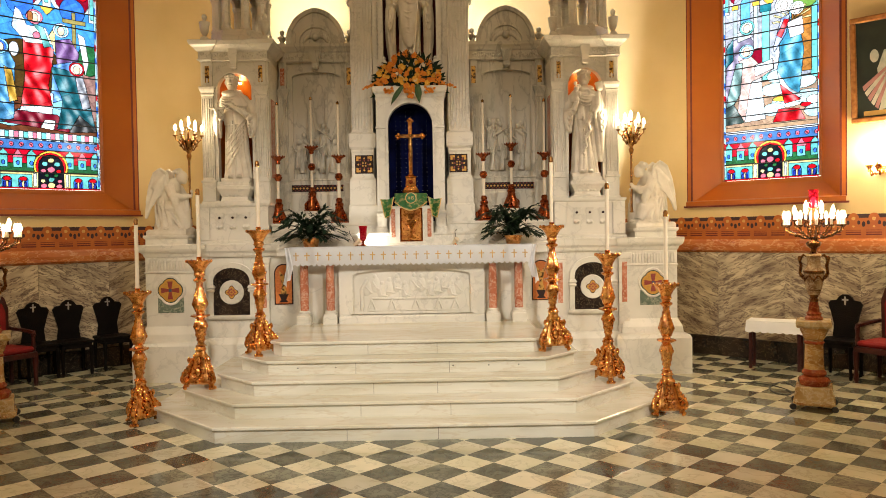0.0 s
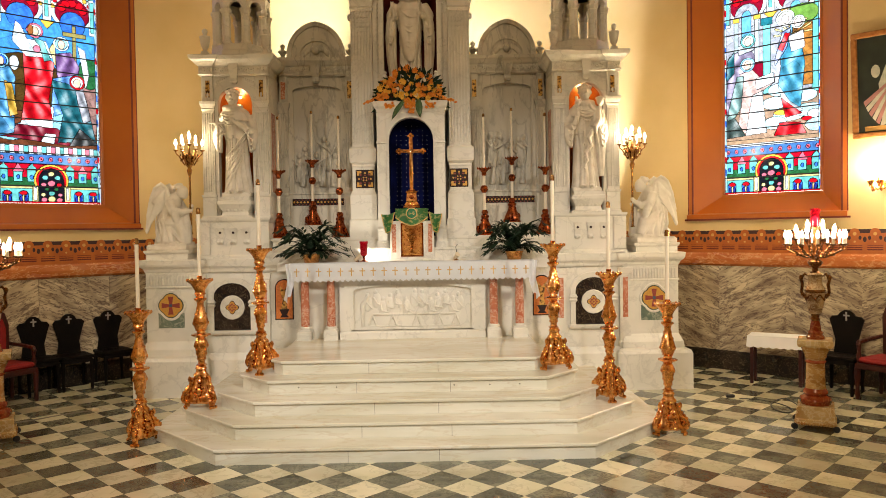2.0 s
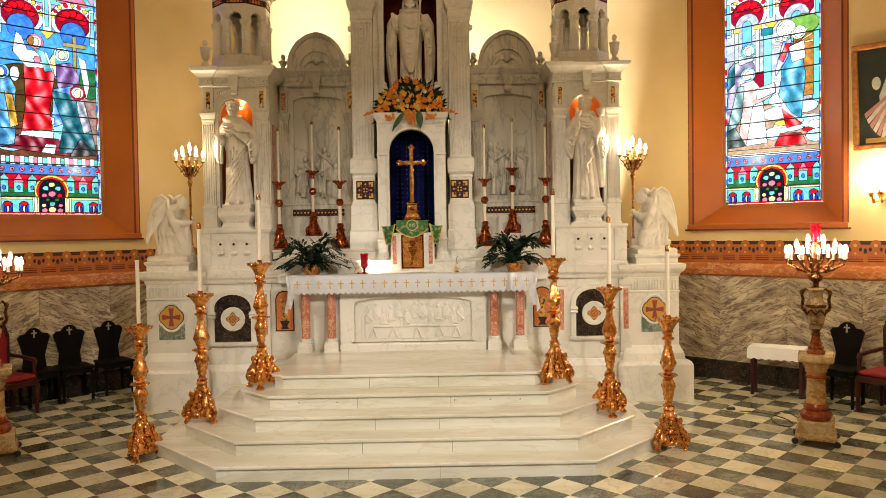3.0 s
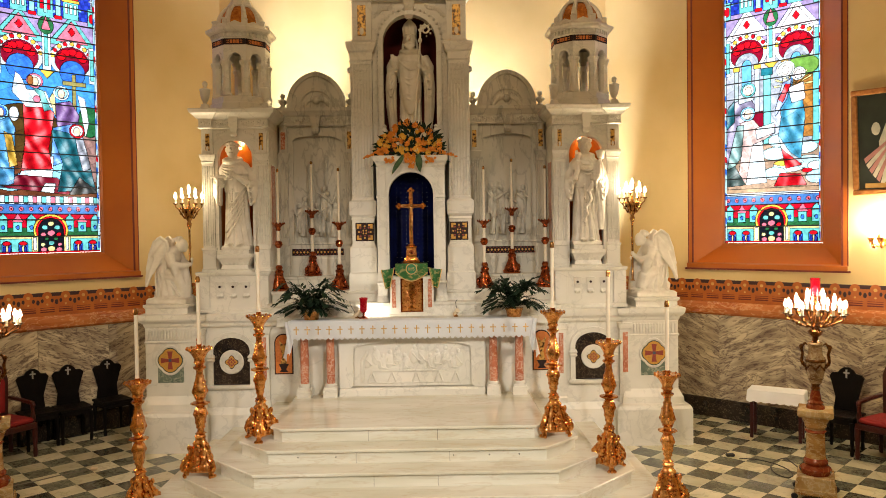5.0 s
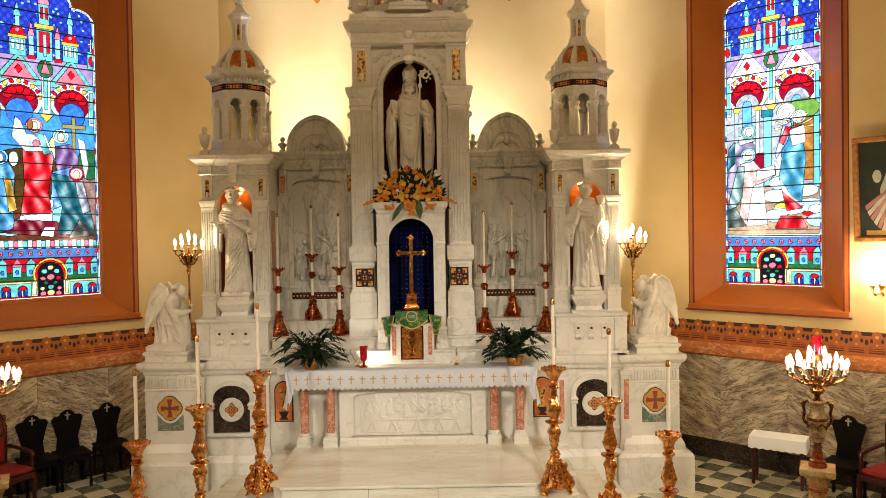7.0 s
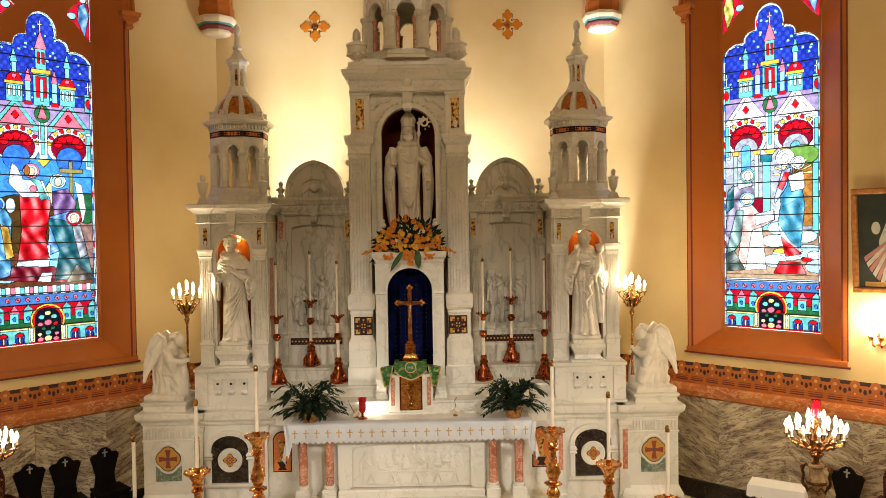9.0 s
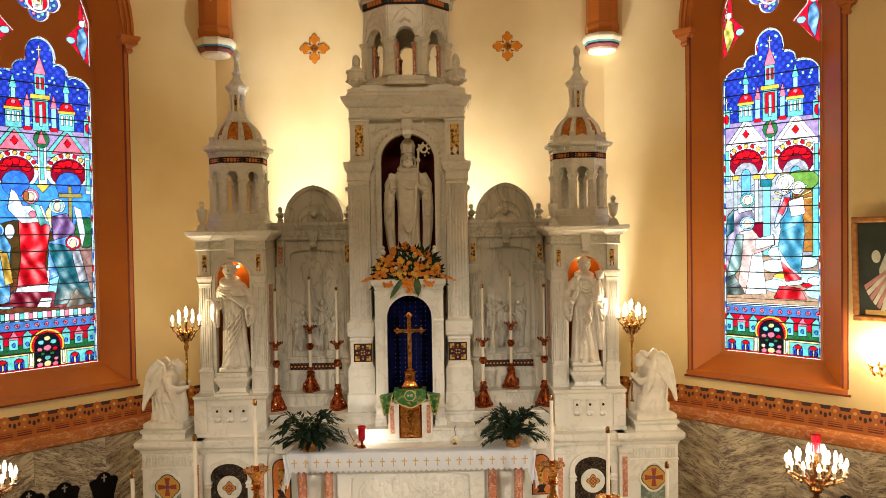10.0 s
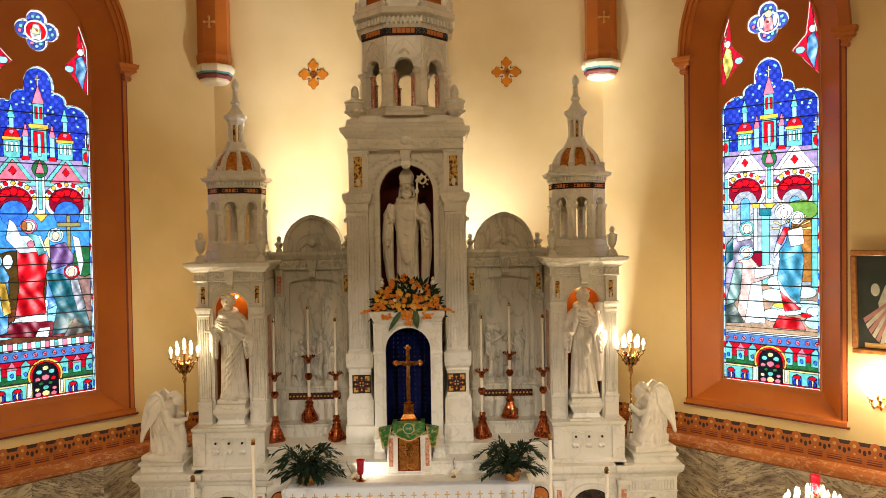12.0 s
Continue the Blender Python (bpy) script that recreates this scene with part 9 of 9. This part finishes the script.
first = armchair()
first.matrix_world = pose(-5.12, 9.22, 0, 0, 0, 62)
copy_thing(first, pose(5.62, 8.55, 0, 0, 0, -60))

ct = thing("credence_table", "small red-legged side table under a white cloth", "table", (4.75, 9.60, 0), -33)
part("tabletop", box(B(), -0.33, 0.33, -0.17, 0.17, 0.60, 0.63, 0.004), RED_WOOD, ct)
for x in (-0.29, 0.29):
    for y in (-0.13, 0.13):
        part("leg", box(B(), x - 0.02, x + 0.02, y - 0.02, y + 0.02, 0.0, 0.60, 0.003), RED_WOOD, ct)
tc = thing("table_cloth", "white tablecloth with scalloped edge on the side table", "tablecloth", (4.75, 9.60, 0.63), -33)
bm = B()
loops = []
for z, o, k in ((0.004, -0.34, 0), (0.004, 0.0, 0), (-0.02, 0.008, 0), (-0.08, 0.014, 1), (-0.135, 0.020, 1)):
    loop = []
    per = [(-0.335 + 0.67 * j / 30, -0.175) for j in range(30)] + [(0.335, -0.175 + 0.35 * j / 16) for j in range(16)] + [(0.335 - 0.67 * j / 30, 0.175) for j in range(30)] + [(-0.335, 0.175 - 0.35 * j / 16) for j in range(16)]
    for j, (x, y) in enumerate(per):
        if o == -0.34:
            loop.append((x * 0.01, y * 0.01, z))
        else:
            grow = 1 + o / 0.3 + (0.012 * math.sin(j * 0.9) if k else 0)
            loop.append((x * (1 + (grow - 1) * 0.6), y * grow, z - (0.018 * abs(math.sin(j * 0.8)) if z < -0.1 else 0)))
    loops.append(loop)
rings(bm, loops, cap=False)
part("cloth", bm, CLOTH, tc, smooth=True)

# framed picture and wall sconce beside the east window
m = WALLS[1][0]
pic = thing("framed_picture", "gilt-framed dark painting of a pale shape with spreading rays", "picture")
pic.matrix_world = m @ pose(1.66, -0.10, 3.80, 4.5)
part("canvas", box(B(), -0.44, 0.44, 0.0, 0.02, -0.60, 0.60), material("dark_canvas", (0.012, 0.018, 0.015), 0.4, second=(0.025, 0.035, 0.025), scale=4, bump=0.002), pic, "dark green painted ground")
for x0, x1, z0, z1 in ((-0.50, 0.50, 0.585, 0.655), (-0.50, 0.50, -0.655, -0.585), (-0.50, -0.43, -0.584, 0.584), (0.43, 0.50, -0.584, 0.584)):
    part("frame_rail", box(B(), x0, x1, -0.035, 0.03, z0, z1, 0.012), material("gilt_frame", (0.50, 0.22, 0.06), 0.35, 0.5, second=(0.30, 0.11, 0.03), scale=20), pic)
pale = material("pale_paint", (0.55, 0.52, 0.42), 0.5, second=(0.34, 0.36, 0.30), scale=9)
bm = B()
pts = [(-0.16, -0.50), (-0.20, 0.0), (-0.12, 0.22), (0.12, 0.22), (0.20, 0.0), (0.16, -0.50)]
prism(bm, pts, -0.004, 0.001)
disc(bm, 0, 0.34, 0.075, -0.004, 0.004)
disc(bm, -0.23, 0.16, 0.05, -0.004, 0.004, 1.6)
part("pale_shape", bm, pale, pic)
for k in range(6):
    a = -1.95 - 0.13 * k
    bm = prism(B(), [(-0.02, 0.08), (0.0, 0.06), (0.66 * math.cos(a) * 0.62, 0.08 + 0.66 * math.sin(a)), (0.66 * math.cos(a - 0.10) * 0.62, 0.08 + 0.66 * math.sin(a - 0.10))], -0.008, -0.004)
    part("ray", bm, material("rose_ray", (0.45, 0.20, 0.18), 0.5) if k % 2 else pale, pic)
part("banner", box(B(), -0.36, 0.36, -0.010, 0.0, -0.57, -0.51, 0.002), GOLD_PAINT, pic)

sc = thing("wall_sconce", "gilt wall sconce with lit electric candles", "wall lamp")
sc.matrix_world = m @ pose(1.50, 0, 2.60)
part("back_plate", lathe(B(), [(0.09, 0.0), (0.085, 0.012), (0.05, 0.02), (0.0, 0.03)], 20, wave=lambda a, i: 1 + 0.1 * math.cos(8 * a)), GOLD, sc, smooth=True).matrix_basis = pose(0, 0, 0, 90)
for k in range(5):
    a = math.pi + math.pi * k / 4
    cx, cy = 0.15 * math.cos(a), 0.12 * math.sin(a) - 0.06
    bm = tube(B(), [(0, -0.02, -0.03), (cx * 0.5, cy * 0.6, -0.10), (cx, cy, -0.06), (cx, cy, 0.0)], [0.014, 0.014, 0.012, 0.012], 8)
    lathe(bm, [(0.012, -0.03), (0.032, 0.0), (0.036, 0.012), (0.014, 0.012)], 12, (cx, cy, 0))
    lathe(bm, [(0.0, -0.13), (0.016, -0.11), (0.02, -0.09), (0.008, -0.07)], 10, (cx * 0.8, cy * 0.8, 0.0))
    arm = part("arm", bm, GOLD, sc, smooth=True)
    c1, c2 = B(), B()
    bulb_candle(c1, c2, cx, cy, 0.012)
    part("electric_candle", c1, WAX, arm, "white candle sleeve")
    part("bulb", c2, BULB, arm, "lit flame bulb", True)
at = m @ Vector((1.50, -0.16, 2.72))
lamp("sconce_light", "POINT", at, (0, 0, 0), 95, (1.0, 0.80, 0.52), 0.1)

# cables on the floor
cb = thing("floor_cable", "thin dark cable looped on the tiled floor", "cable", (4.2, 8.4, 0))
part("cable", tube(B(), [(-0.30 + 0.55 * t + 0.22 * math.sin(t * 6.3), 0.35 * math.cos(t * 6.0), 0.006) for t in [k / 24 for k in range(25)]] + [(0.2, -0.3, 0.006), (0.1, -0.75, 0.006)], 0.006, 6), BLACK_RUBBER, cb)
part("plug", box(B(), -0.42, -0.32, 0.42, 0.48, 0.0, 0.035, 0.01), BLACK_RUBBER, cb)
cb = thing("floor_cable", "thin cable with a plug across the tiled floor", "cable", (-4.1, 8.6, 0))
part("cable", tube(B(), [(-0.9 + 1.2 * t, -0.7 + 0.8 * t + 0.06 * math.sin(t * 9), 0.006) for t in [k / 16 for k in range(17)]], 0.006, 6), GROUT, cb)
part("plug", box(B(), 0.30, 0.38, 0.12, 0.16, 0.0, 0.03, 0.008), CREAM_PAINT, cb)


# ---- floor tiles, laid diagonally ----
D = 0.425
X0, Y0 = 0.106, 5.683
half = D / 2 - 0.0012


def tile_mesh(name, mat):
    bm = B()
    c = 0.0022
    rings(bm, [[(half, 0, -0.012), (0, half, -0.012), (-half, 0, -0.012), (0, -half, -0.012)], [(half, 0, -c * 0.5), (0, half, -c * 0.5), (-half, 0, -c * 0.5), (0, -half, -c * 0.5)], [(half - c, 0, 0), (0, half - c, 0), (-half + c, 0, 0), (0, -half + c, 0)]])
    bmesh.ops.recalc_face_normals(bm, faces=bm.faces)
    mesh = bpy.data.meshes.new(name)
    bm.to_mesh(mesh)
    bm.free()
    mesh.materials.append(mat)
    return mesh


tiles = [tile_mesh("light_tile", LIGHT_TILE), tile_mesh("dark_tile", DARK_TILE)]
rng = random.Random(9)
counts = [0, 0]
rest = [[], []]
for j in range(-66, 40):
    for i in range(-36, 36):
        k = j % 2
        x = X0 + D * (i + 0.5 * k)
        y = Y0 + D * 0.5 * (j - 5)
        if abs(x) > 7.0 or abs(x) + y > 15.2:
            continue
        if (abs(x) < 2.2 and y > 6.9 + max(0, abs(x) - 1.5) * 1.1 and y < 12) or (abs(x) < 3.3 and y > 9.7) or (abs(x) < 2.4 and 7.5 < y < 12):
            continue
        near = y > 4.4 and abs(x) < 5.2 and counts[k] < 300
        tilt = (rng.gauss(0, 0.12), rng.gauss(0, 0.12))
        if near:
            ob = new("tile", tiles[k])
            ob.parent = floor
            ob.matrix_basis = pose(x, y, 0.0, tilt[0], tilt[1], 90 * rng.randrange(4))
            counts[k] += 1
        else:
            rest[k].append((x, y))
for k, mat in ((0, LIGHT_TILE), (1, DARK_TILE)):
    verts, faces = [], []
    for x, y in rest[k]:
        n = len(verts)
        verts += [(x + half, y, 0), (x, y + half, 0), (x - half, y, 0), (x, y - half, 0), (x + half, y, -0.012), (x, y + half, -0.012), (x - half, y, -0.012), (x, y - half, -0.012)]
        faces += [(n, n + 1, n + 2, n + 3)] + [(n + a, n + 4 + a, n + 4 + (a + 1) % 4, n + (a + 1) % 4) for a in range(4)]
    mesh = bpy.data.meshes.new("tiles")
    mesh.from_pydata(verts, [], faces)
    mesh.materials.append(mat)
    ob = new("tiles", mesh)
    ob.parent = floor
    ob["kind"] = "stuff"
